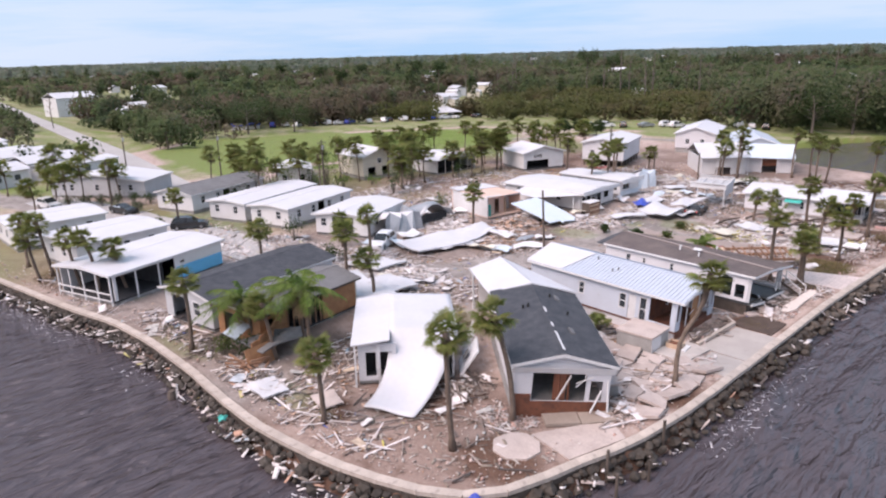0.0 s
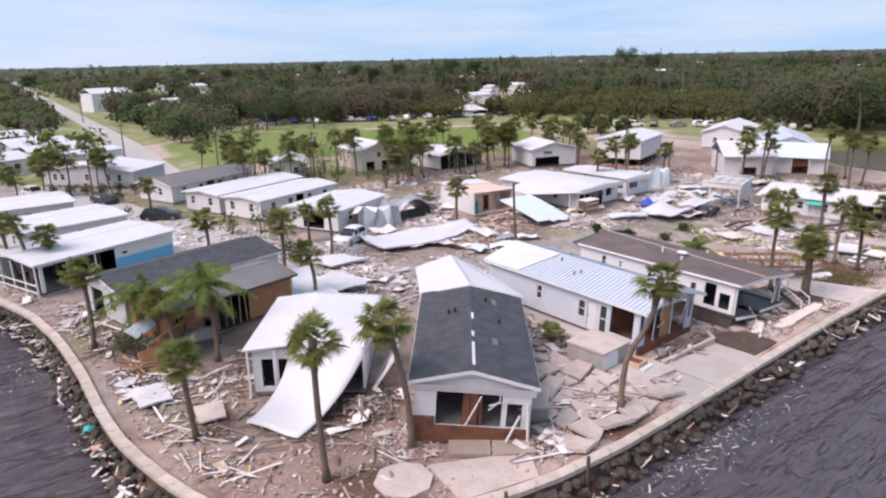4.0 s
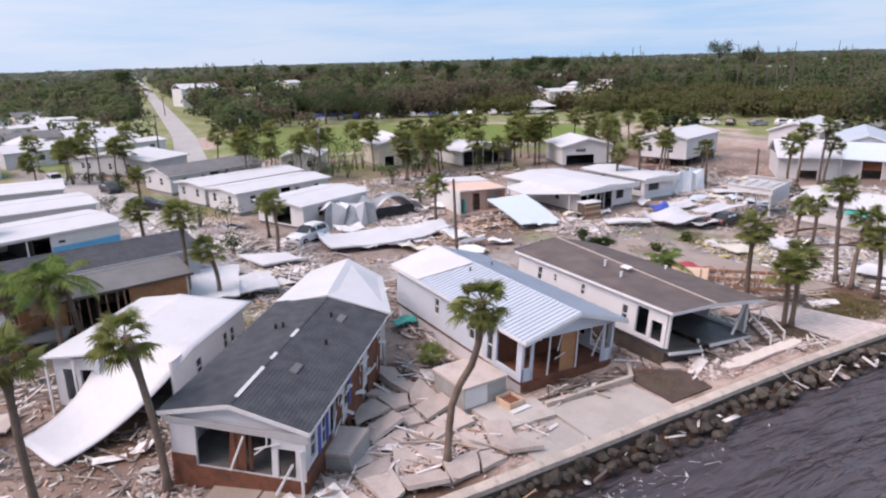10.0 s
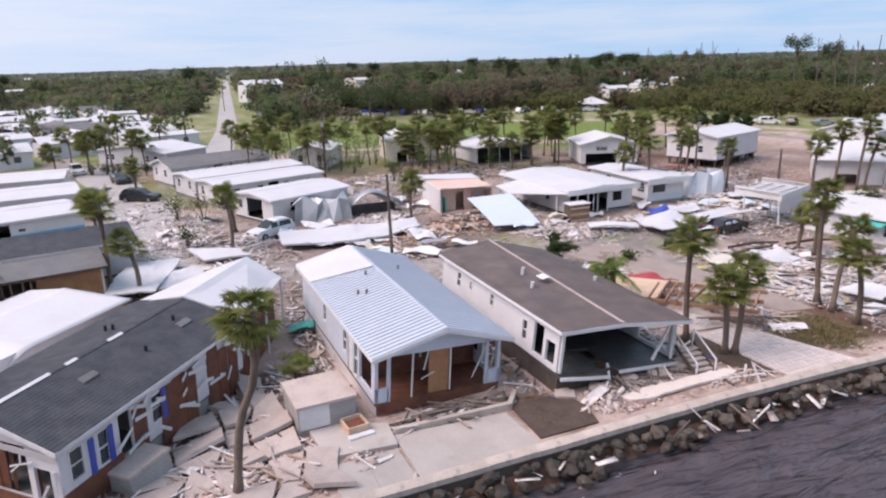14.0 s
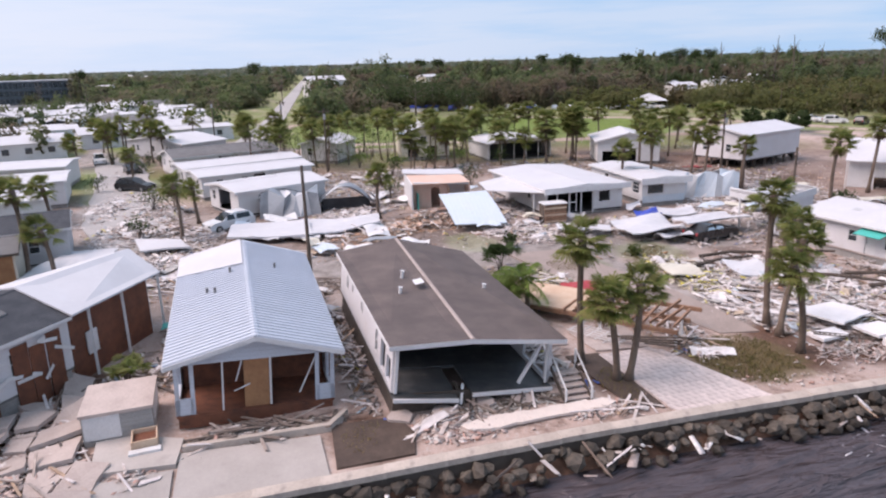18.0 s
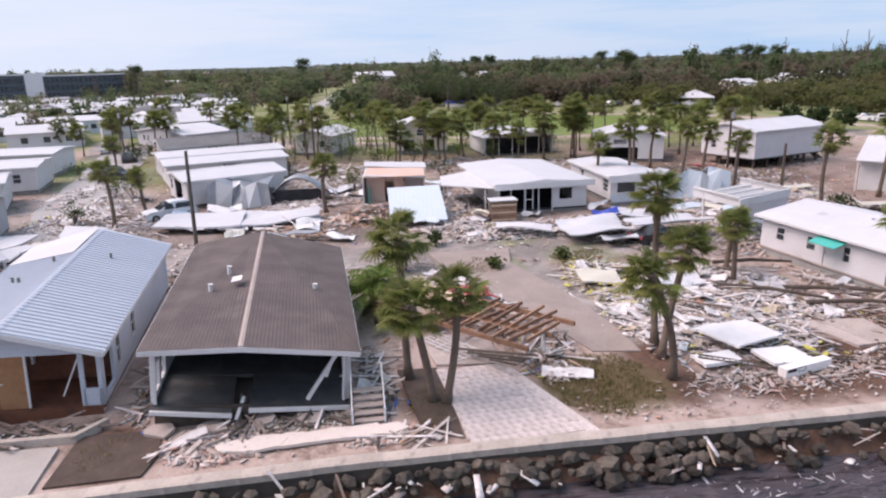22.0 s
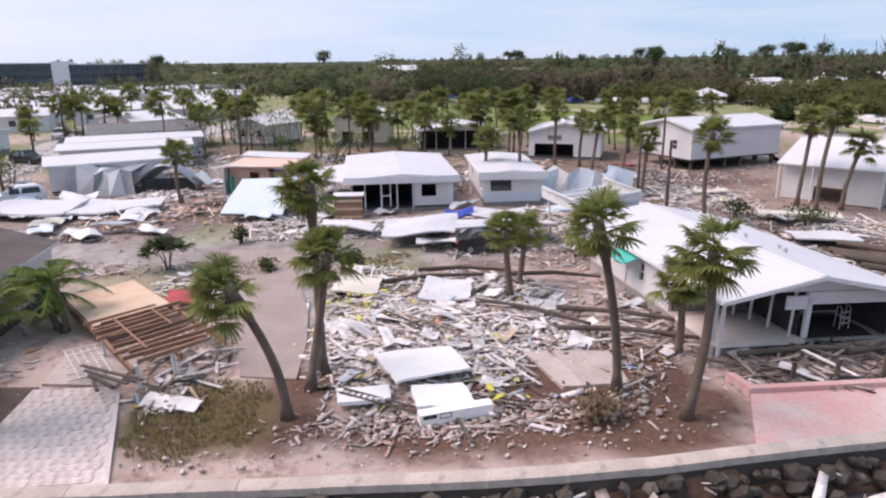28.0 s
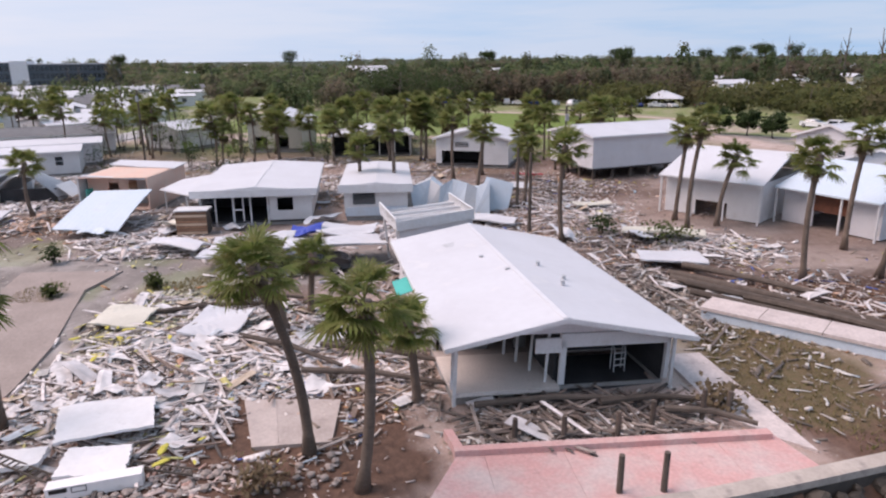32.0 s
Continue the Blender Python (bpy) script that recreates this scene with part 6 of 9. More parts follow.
for k in range(90):
    u = rngP.random()
    if k < 46 or k >= 74:
        x, y = -84 - 28 * rngP.random(), (56 if k < 74 else 47) + (44 if k < 74 else 32) * u
    elif k < 58:
        x, y = -108 - 40 * rngP.random(), 18 + 26 * u
    else:
        x, y = -76 - 30 * rngP.random(), 100 + 26 * u
    if any(abs(x - hx) < 5.5 and abs(y - hy) < 5.5 for hx, hy in ((-101, 79), (-94, 91), (-82, 104), (-104, 64), (-88, 57), (-73, 118), (-124, 37))):
        continue
    palm(x, y, rngP.uniform(4.4, 7.2), (rngP.uniform(-0.4, 0.4), rngP.uniform(-0.5, 0.5)), size=rngP.uniform(1.15, 1.55), thick=0.74, group="palms before the lawn")


def bush(x, y, w, hgt, seed, mat, label, name="shrub", spiky=False):
    r = random.Random(seed)
    t = thing(name, label, "shrub", pose(x, y, -0.05), "shrubs")
    stems, leaves = Geo(), Geo()
    for k in range(5):
        a = r.uniform(0, 6.28)
        tip = Vector((math.cos(a) * w * 0.35 * r.random(), math.sin(a) * w * 0.35 * r.random(), hgt * r.uniform(0.5, 0.8)))
        stems.tube([(0.1 * math.cos(a), 0.1 * math.sin(a), 0), tuple(tip * 0.5 + Vector((0, 0, 0.1))), tuple(tip)], [0.05, 0.04, 0.02], 5)
        for j in range(16 if not spiky else 5):
            c = tip + Vector((r.gauss(0, w * 0.17), r.gauss(0, w * 0.17), r.gauss(0, hgt * 0.15)))
            if spiky:
                b = r.uniform(0, 6.28)
                fan(leaves, tip, Vector((math.cos(b), math.sin(b), r.uniform(0.1, 1.3))), r.uniform(0.4, 0.9) * min(1, w / 1.7), r.uniform(0.6, 0.95) * min(1, w / 1.7), r, r.uniform(0, 0.5))
                continue
            for q in range(3):
                d = Vector((r.gauss(0, 1), r.gauss(0, 1), r.gauss(0, 0.8))).normalized()
                e = d.orthogonal().normalized() * r.uniform(0.06, 0.11)
                s = d * r.uniform(0.16, 0.30)
                i = len(leaves.v)
                o = c + Vector((r.gauss(0, 0.12), r.gauss(0, 0.12), r.gauss(0, 0.12)))
                leaves.v += [tuple(o), tuple(o + s * 0.5 + e), tuple(o + s), tuple(o + s * 0.5 - e)]
                leaves.f.append((i, i + 1, i + 2, i + 3))
    part("branching", stems, BARK, t)
    part("foliage", leaves, mat, t)
    return t


for x, y, hh in ((-29.4, 65.2, 2.7), (-29.9, 64.7, 2.0)):
    palm(x, y, hh, (0.1, -0.2), 0.72, 0.9, "young coconut palm with bushy upright feathered fronds")
bush(-27.6, 43.6, 1.1, 1.8, 2, PALM_LEAF, "small green palm between the houses", "young_palm", True)
bush(-38.6, 67.3, 2.0, 1.9, 3, DARK_LEAF, "small green palm by the street", "young_palm", True)
bush(-37.5, 73.2, 0.9, 0.8, 4, SHRUB_LEAF, "small round yellow-green shrub")
bush(-38.5, 78.5, 1.0, 0.7, 5, SHRUB_LEAF, "small round yellow-green shrub")
bush(-44.5, 70.5, 1.2, 1.1, 6, DARK_LEAF, "dark green shrub by the rubble")
bush(-44.5, 22.0, 3.2, 1.9, 7, DARK_LEAF, "sprawling dark shrub on the shore")
bush(-46.5, 20.8, 2.6, 1.6, 8, SHRUB_LEAF, "sprawling green shrub on the shore")
bush(-69, 66, 2.8, 2.6, 9, SHRUB_LEAF, "leafy shrub behind the gutted house")
bush(-71, 76.5, 3.6, 3.2, 10, DARK_LEAF, "round dark tree beside the porch house", "small_tree")
bush(-59.5, 40.5, 2.6, 2.2, 11, DARK_LEAF, "dark shrub by the street")
bush(-73.5, 40.5, 3.0, 2.4, 12, SHRUB_LEAF, "green shrub by the street")
bush(-71, 43, 3.0, 2.8, 13, DARK_LEAF, "dark shrub by the street")
bush(-88, 32.5, 3.0, 2.2, 14, DARK_LEAF, "dark shrub by the trailer home")
bush(-103, 36, 2.4, 2.0, 15, DARK_LEAF, "dark shrub at the street corner")
bush(-46.5, 107, 2.4, 1.3, 16, DARK_LEAF, "low dark shrub among wreckage")
bush(-43, 110.5, 3.0, 1.6, 17, SHRUB_LEAF, "low shrub among wreckage")
bush(-21.5, 102.6, 1.8, 0.9, 18, DEAD_LEAF, "dead brown shrub beside the white house")
bush(-18.6, 87.0, 1.6, 0.8, 19, DEAD_LEAF, "dead brown shrub on bare soil")
for k in range(7):
    bush(-116 + 1.5 * k, 30.5 + 1.9 * k, 2.2, 1.8, 30 + k, DARK_LEAF, "dark clipped shrub before the long white house")
for k in range(20):
    bush(-83 - 25 * rngP.random(), 48 + 2.7 * k, rngP.uniform(2.6, 4.6), rngP.uniform(1.6, 3.6), 80 + k, LUSH_LEAF if k % 2 else DARK_LEAF, "rounded green undergrowth among the palms by the lawn")
for k in range(18):
    bush(-97 - 8 * rngP.random(), 54 + 1.7 * k + 10 * (k > 11), 5.2, 5.6 + rngP.random(), 50 + k, LUSH_LEAF if k % 3 else DARK_LEAF, "tall leafy tree among the palms by the lawn", "small_tree")


# ---------------------------------------------------------------- woods to the horizon
def woods_material(name, tones):
    m = bpy.data.materials.new(name)
    m.use_nodes = True
    n, l = m.node_tree.nodes, m.node_tree.links
    b = n["Principled BSDF"]
    b.inputs["Roughness"].default_value, b.inputs["Specular IOR Level"].default_value = 0.75, 0.15
    co = n.new("ShaderNodeTexCoord")
    t = n.new("ShaderNodeTexNoise")
    t.inputs["Scale"].default_value, t.inputs["Detail"].default_value = 0.017, 4.0
    t2 = n.new("ShaderNodeTexNoise")
    t2.inputs["Scale"].default_value, t2.inputs["Detail"].default_value = 0.11, 4.0
    for q in (t, t2):
        l.new(co.outputs["Object"], q.inputs["Vector"])
    r = n.new("ShaderNodeValToRGB")
    e = r.color_ramp.elements
    e[0].position, e[0].color = 0.40, (*tones[0], 1)
    e[1].position, e[1].color = 0.60, (*tones[3], 1)
    for at, tone in ((0.47, tones[1]), (0.54, tones[2])):
        k = e.new(at)
        k.color = (*tone, 1)
    mx = n.new("ShaderNodeMix")
    mx.data_type = "FLOAT"
    mx.inputs["Factor"].default_value = 0.5
    l.new(t.outputs["Fac"], mx.inputs["A"])
    l.new(t2.outputs["Fac"], mx.inputs["B"])
    l.new(mx.outputs["Result"], r.inputs["Fac"])
    g = n.new("ShaderNodeNewGeometry")
    hs = n.new("ShaderNodeHueSaturation")
    mr = n.new("ShaderNodeMapRange")
    mr.inputs["To Min"].default_value, mr.inputs["To Max"].default_value = 0.90, 1.10
    l.new(g.outputs["Random Per Island"], mr.inputs["Value"])
    l.new(mr.outputs["Result"], hs.inputs["Value"])
    l.new(r.outputs["Color"], hs.inputs["Color"])
    l.new(hs.outputs["Color"], b.inputs["Base Color"])
    leafy(m, 0.55, 0.85)
    return m


WOODS = woods_material("mixed_woodland_leaves", [(0.056, 0.080, 0.044), (0.098, 0.142, 0.060), (0.138, 0.150, 0.082), (0.165, 0.142, 0.106)])
BROWN_WOODS = woods_material("storm_browned_leaves", [(0.056, 0.078, 0.038), (0.098, 0.098, 0.056), (0.136, 0.108, 0.078), (0.160, 0.122, 0.096)])
SCRUB = woods_material("olive_scrub_leaves", [(0.082, 0.097, 0.036), (0.114, 0.126, 0.045), (0.134, 0.127, 0.059), (0.127, 0.107, 0.059)])
# Distance haze is put into these leaf tones: paler and bluer.
FAR_WOODS = woods_material("haze_tinted_leaves", [(0.092, 0.128, 0.098), (0.132, 0.168, 0.122), (0.160, 0.180, 0.142), (0.170, 0.178, 0.155)])
EDGE = [(-420, -420), (-330, -150), (-320, -60), (-262, 10), (-246, 60), (-204, 92), (-190, 118), (-160, 164), (-128, 178), (-104, 186), (-84, 200), (-62, 184), (-40, 200), (60, 520)]


def leaf_cloud(name, label, trees, clumps, leaf, seed, low=0.25, mat=None):
    """Many crowns of loose leaf clumps in one mesh. trees: rows of x, y, width, height."""
    r = np.random.RandomState(seed)
    n = len(trees)
    c = np.repeat(trees, clumps, axis=0)
    a, e, q = r.uniform(0, 6.283, n * clumps), r.normal(0, 1, (n * clumps, 3)), r.uniform(0, 1, n * clumps)
    up = low + (1 - low) * r.uniform(0, 1, n * clumps) ** 0.8
    prof = np.sqrt(np.clip(1 - ((up - 0.58) / 0.47) ** 2, 0.06, 1))
    lob = 1 + 0.28 * np.sin(3 * a + c[:, 0]) + 0.18 * np.sin(5 * a + c[:, 1])
    rad = c[:, 2] * 0.5 * prof * lob * (0.72 + 0.32 * q)
    p = np.stack([c[:, 0] + rad * np.cos(a), c[:, 1] + rad * np.sin(a), c[:, 3] * up * (1 + 0.06 * e[:, 2])], 1)
    out = np.stack([np.cos(a) * prof, np.sin(a) * prof, (up - 0.45) / 0.5], 1) + 0.4 * r.normal(0, 1, p.shape)
    out /= np.linalg.norm(out, axis=1, keepdims=True)
    d1 = np.cross(out, r.normal(0, 1, p.shape))
    d1 /= np.linalg.norm(d1, axis=1, keepdims=True)
    d2 = np.cross(out, d1)
    d2 /= np.linalg.norm(d2, axis=1, keepdims=True)
    s = (leaf * r.uniform(0.55, 1.3, len(p)))[:, None]
    v = np.stack([p - d1 * s, p - d2 * s * 0.6, p + d1 * s * 0.9, p + d2 * s * 0.7], 1).reshape(-1, 3)
    me = bpy.data.meshes.new(name)
    k = len(p)
    me.vertices.add(k * 4)
    me.vertices.foreach_set("co", v.reshape(-1))
    me.loops.add(k * 4)
    me.loops.foreach_set("vertex_index", np.arange(k * 4))
    me.polygons.add(k)
    me.polygons.foreach_set("loop_start", np.arange(k) * 4)
    me.update(calc_edges=True)
    me.materials.append(mat or WOODS)
    return tagged(new(name, me), label, "woods", kind="stuff")


rf = random.Random(61)
HOMES = [(-322.0, 92.0, 100, 1.15)]
while len(HOMES) < 110:
    th, d = radians(rf.uniform(8, 118)), 250 + 1000 * rf.random() ** 1.4
    x, y = -math.sin(th) * d, 60 + math.cos(th) * d
    if float(seg_dist(np.array(x), np.array(y), STREETS[1][0])) > 16 and bool(inside(np.array([x]), np.array([y]), EDGE + [(900, 4000), (-4500, 4000), (-4500, -2400)])[0]):
        HOMES.append((x, y, rf.uniform(0, 180), rf.uniform(0.45, 0.85) * (0.75 if d < 420 else 1.0)))


def wood_spots(count, d0, d1, w, hgt, seed, thin=0.0):
    r = np.random.RandomState(seed)
    th = np.radians(r.uniform(2, 140, count))
    d = np.sqrt(r.uniform(d0 ** 2, d1 ** 2, count))
    x, y = -np.sin(th) * d, 60 + np.cos(th) * d
    poly = EDGE + [(900, 4000), (-4500, 4000), (-4500, -2400)]
    ok = inside(x, y, poly) & inside(x, y, LAND) & (seg_dist(x, y, STREETS[1][0]) > 8 + 0.006 * d)
    # open clearings and yards
    ok &= (wobble(x, y, 42, 5) > -0.75 + thin * 0.4)
    # the homes stand in clearings that open towards the sea
    for hx, hy, *_ in HOMES:
        far_off = math.hypot(hx, hy - 45)
        ux, uy = -hx / far_off, (45 - hy) / far_off
        run = (x - hx) * ux + (y - hy) * uy
        ok &= ~((run > -9) & (run < 0.11 * far_off) & (np.abs((x - hx) * uy - (y - hy) * ux) < 8))
    x, y = x[ok], y[ok]
    hh = hgt * r.uniform(0.5, 1.2, len(x)) * (1 + 0.3 * wobble(x, y, 60, 1)) * np.where(y < 84, 0.7, 1.0)
    return np.stack([x, y, w * r.uniform(0.5, 1.6, len(x)), hh], 1)


tall = wood_spots(900, 230, 900, 7.0, 13.6, 15, 0.6)
leaf_cloud("tall_trees", "taller trees rising out of the woodland", tall, 220, 0.66, 16, 0.4)
near = wood_spots(2400, 100, 330, 8.5, 7.8, 1)
nx_, ny_ = near[:, 0], near[:, 1]
open_scrub = (nx_ > -185 + 12 * wobble(nx_, ny_, 18, 2)) & (ny_ > 150) & (nx_ < -80) & (ny_ < 262)
browned = ~open_scrub & (seg_dist(nx_, ny_, EDGE) < 62 + 22 * wobble(nx_, ny_, 25, 6)) & (wobble(nx_, ny_, 30, 8) > -0.35) & (ny_ > 85)
leaf_cloud("woods_edge", "dense green woodland behind the lawns", near[~open_scrub & ~browned], 260, 0.62, 2, 0.08)
leaf_cloud("browned_woods", "storm-browned trees at the edge of the woodland", near[browned], 260, 0.6, 21, 0.08, BROWN_WOODS)
low_scrub = near[open_scrub].copy()
low_scrub[:, 3] *= 0.62
leaf_cloud("olive_scrub", "low olive-green scrub before the woods", low_scrub, 260, 0.52, 22, 0.05, SCRUB)
mid = wood_spots(3800, 330, 760, 12.0, 8.6, 3, 0.4)
part_brown = wobble(mid[:, 0], mid[:, 1], 55, 8) > 0.25
leaf_cloud("woods_middle", "green woodland with gaps", mid[~part_brown], 150, 1.25, 4, 0.15)
leaf_cloud("browned_woods", "patches of storm-browned woodland", mid[part_brown], 150, 1.25, 23, 0.15, BROWN_WOODS)
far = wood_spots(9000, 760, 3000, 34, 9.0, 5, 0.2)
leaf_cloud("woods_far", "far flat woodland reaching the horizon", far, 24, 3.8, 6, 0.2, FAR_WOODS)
rt = np.random.RandomState(31)
canal = np.stack([rt.uniform(-82, -38, 46), rt.uniform(182, 232, 46), rt.uniform(8, 13, 46), rt.uniform(10, 14.5, 46)], 1)
canal = canal[inside(canal[:, 0], canal[:, 1], LAND)]
leaf_cloud("canal_trees", "tall dense dark green trees beside the canal", canal, 420, 0.55, 32, 0.08)
# yards to the west: scattered trees between the homes
r = np.random.RandomState(9)
yx, yy = r.uniform(-330, -128, 230), r.uniform(-110, 62, 230)
ok = (seg_dist(yx, yy, STREETS[0][0]) > 6) & (seg_dist(yx, yy, STREETS[1][0]) > 8) & inside(yx, yy, LAND)
yard = np.stack([yx[ok], yy[ok], r.uniform(3, 6.5, ok.sum()), r.uniform(3.2, 7.5, ok.sum())], 1)
leaf_cloud("yard_trees", "dark yard trees among the trailer homes", yard, 110, 0.5, 10, 0.12)
ax_, ay_ = r.uniform(-215, -168, 60), r.uniform(62, 92, 60)
ok = (seg_dist(ax_, ay_, STREETS[1][0]) > 9) & (wobble(ax_, ay_, 9, 3) > -0.3)
grove = np.stack([ax_[ok], ay_[ok], r.uniform(3.5, 7.5, ok.sum()), r.uniform(3.5, 8.5, ok.sum())], 1)
leaf_cloud("grove_trees", "dark green trees scattered along the lawn's street side", grove, 160, 0.5, 11, 0.1)
yard = np.concatenate([yard, grove])
trunks = Geo()
rw = random.Random(8)
for x, y, w, hh in near[::4]:
    trunks.tube([(x, y, -0.1), (x + rw.uniform(-0.4, 0.4), y + rw.uniform(-0.4, 0.4), hh * 0.6)], [0.16, 0.07], 4, False)
for x, y, w, hh in tall:
    trunks.tube([(x, y, -0.1), (x, y, hh * 0.8)], [0.22, 0.1], 4, False)
for x, y, w, hh in yard:
    trunks.tube([(x, y, -0.1), (x, y, hh * 0.6)], [0.14, 0.07], 4, False)
tagged(part("woods_trunks", trunks, BARK), "thin grey trunks standing in the woodland", "woods", kind="stuff")


def broadleaf(x, y, w, hgt, seed, label, bare=False, flat=False):
    r = random.Random(seed)
    t = thing("tree", label, "tree", pose(x, y, -0.1), "single trees")
    wood, leaves = Geo(), Geo()
    wood.tube([(0, 0, 0), (r.uniform(-.3, .3), r.uniform(-.3, .3), hgt * 0.5), (r.uniform(-.6, .6), r.uniform(-.6, .6), hgt * (0.97 if bare or flat else 0.85))], [(0.013 if hgt > 14 or bare else 0.03) * hgt, (0.010 if hgt > 14 or bare else 0.02) * hgt, 0.005 * hgt], 7)
    for k in range(8 if bare else 14):
        a = k * 2.4 + r.uniform(-0.4, 0.4)
        z0 = hgt * (r.uniform(0.72, 0.9) if flat else r.uniform(0.3, 0.8))
        tip = Vector((math.cos(a) * w * r.uniform(0.25, 0.5), math.sin(a) * w * r.uniform(0.25, 0.5), min(hgt, z0 + hgt * r.uniform(0.05, 0.22))))
        wood.tube([(0, 0, z0), tuple(Vector((0, 0, z0)) * 0.5 + tip * 0.5 + Vector((0, 0, 0.2))), tuple(tip)], [0.006 * hgt, 0.0045 * hgt, 0.002 * hgt], 5)
        if bare:
            continue
        for j in range(90):
            c = tip + Vector((r.gauss(0, w * 0.13), r.gauss(0, w * 0.13), r.gauss(0, hgt * (0.04 if flat else 0.07))))
            d = Vector((r.gauss(0, 1), r.gauss(0, 1), r.gauss(0, 0.7))).normalized()
            e = d.orthogonal().normalized() * r.uniform(0.12, 0.26)
            s = d * r.uniform(0.25, 0.55)
            i = len(leaves.v)
            leaves.v += [tuple(c), tuple(c + s * 0.5 + e), tuple(c + s), tuple(c + s * 0.5 - e)]
            leaves.f.append((i, i + 1, i + 2, i + 3))
    part("trunk", wood, BARK, t)
    if not bare:
        part("crown", leaves, DARK_LEAF, t)
    return t


for k, (x, y, w, hh) in enumerate([(-57, 181, 11, 12), (-50, 188, 12, 13), (-62, 190, 11, 12), (-43, 197, 12, 13), (-70, 195, 9, 10), (-52, 200, 12, 14), (-186, 100, 12, 11), (-196, 108, 11, 10), (-180, 112, 10, 9), (-206, 96, 10, 10)]):
    broadleaf(x, y, w, hh, 300 + k, "large dense green tree at the edge of the woods")
for k, (x, y, w, hh) in enumerate([(-262, 190, 5, 14.5), (-300, 205, 6, 15.5), (-290, 262, 6, 16.5), (-330, 150, 5, 15), (-285, 275, 6, 16), (-176, 260, 8, 20), (-380, 230, 6, 16), (-300, 60, 5, 15), (-290, -5, 5, 14), (-262, 235, 6, 15), (-252, 242, 5, 15.5), (-340, 262, 6, 15), (-400, 160, 6, 15), (-168, 268, 7, 18)]):
    broadleaf(x, y, w, hh, 320 + k, "tall flat-topped pine above the woods", flat=True)
for k in range(17):
    a = random.Random(400 + k)
    broadleaf(-85 - a.uniform(0, 170), 225 + a.uniform(0, 90), 4, a.uniform(15, 22), 340 + k, "tall bare storm-stripped trunk above the woods", bare=True)
for k in range(10):
    a = random.Random(440 + k)
    broadleaf(-235 - a.uniform(0, 160), -20 + a.uniform(0, 110), 4, a.uniform(10, 15), 370 + k, "tall bare storm-stripped trunk above the woods", bare=True)
for k, (x, y) in enumerate([(-107, 148), (-104, 151), (-100, 153)]):
    broadleaf(x, y, 3, 4, 380 + k, "small green tree on the far lawn")


# ---------------------------------------------------------------- far buildings
def far_house(w, l, hgt, wallm, roofm, rise, label, name="far_house", panes=True):
    h = thing(name, label, "house", pose(0, 0, -50), "far houses")
    part("wall", Geo().box(-l / 2, l / 2, -w / 2, w / 2, -0.2, hgt), wallm, h)
    k = rise
    part("roof", Geo().slab([(-l / 2 - .3, -w / 2 - .3, hgt), (l / 2 + .3, -w / 2 - .3, hgt), (l / 2 + .3, 0, hgt + k), (-l / 2 - .3, 0, hgt + k)], 0.12).slab([(-l / 2 - .3, 0, hgt + k), (l / 2 + .3, 0, hgt + k), (l / 2 + .3, w / 2 + .3, hgt), (-l / 2 - .3, w / 2 + .3, hgt)], 0.12), roofm, h)
    for i in range(3 if panes else 0):
        u = -l / 2 + l * (i + 0.6) / 3.4
        for s in (-1, 1):
            part("window", Geo().box(u, u + 1.1, s * w / 2 - 0.03, s * w / 2 + 0.03, 1.1, 2.1), GLASS, h)
    return h


protos = [far_house(6.5, 15, 2.8, WHITE_PAINT, WHITE_ROOF, 0.5, "white trailer home with a pale flat roof"), far_house(7.5, 12, 2.9, WHITE_SIDING, WHITE_ROOF, 1.2, "white house with a pale gabled roof"),
          far_house(8, 13, 3.0, CREAM_SIDING, GREY_SHINGLE, 1.4, "cream house with a grey roof"), far_house(7, 14, 2.9, PANEL_BLUE, WHITE_ROOF, 0.8, "pale blue house with a white roof")]
plain = [far_house(10, 15, 6.6, WHITE_PAINT, WHITE_ROOF, 1.8, "white two-storey building half hidden in the far woods", "distant_house", False), far_house(11, 14, 6.6, CREAM_SIDING, WHITE_ROOF, 1.8, "cream two-storey building half hidden in the far woods", "distant_house", False)]

for i in range(13):
    for j in range(9):
        x, y = -134 - i * 12.5 + rf.uniform(-2, 2), -74 + j * 14.5 + rf.uniform(-2, 2) - 0.12 * (i * 13)
        dd = float(seg_dist(np.array(x), np.array(y), STREETS[0][0])), float(seg_dist(np.array(x), np.array(y), STREETS[1][0]))
        if min(dd) < 8.5 or rf.random() < 0.12 or (abs(x + 122) < 16 and abs(y - 35) < 12) or y > 50 - 0.1 * i or y < 14 - 0.02 * x - 12 and x > -135:
            continue
        copy_thing(protos[rf.choice((0, 0, 1, 1, 2, 3))], pose(x, y, 0, 0, 0, rf.choice((108, 108, 18)) + rf.uniform(-5, 5)))
for x, y, ya, sc in HOMES[2:]:
    copy_thing(plain[rf.choice((0, 0, 1))], pose(x, y, 0, 0, 0, ya) @ Matrix.Scale(sc, 4))
for k, p in enumerate(protos):
    p.matrix_world = pose(-150 - 16 * k, -78, 0, 0, 0, 100)
for k, p in enumerate(plain):
    p.matrix_world = pose(*HOMES[k][:2], 0, 0, 0, HOMES[k][2]) @ Matrix.Scale(HOMES[k][3], 4)

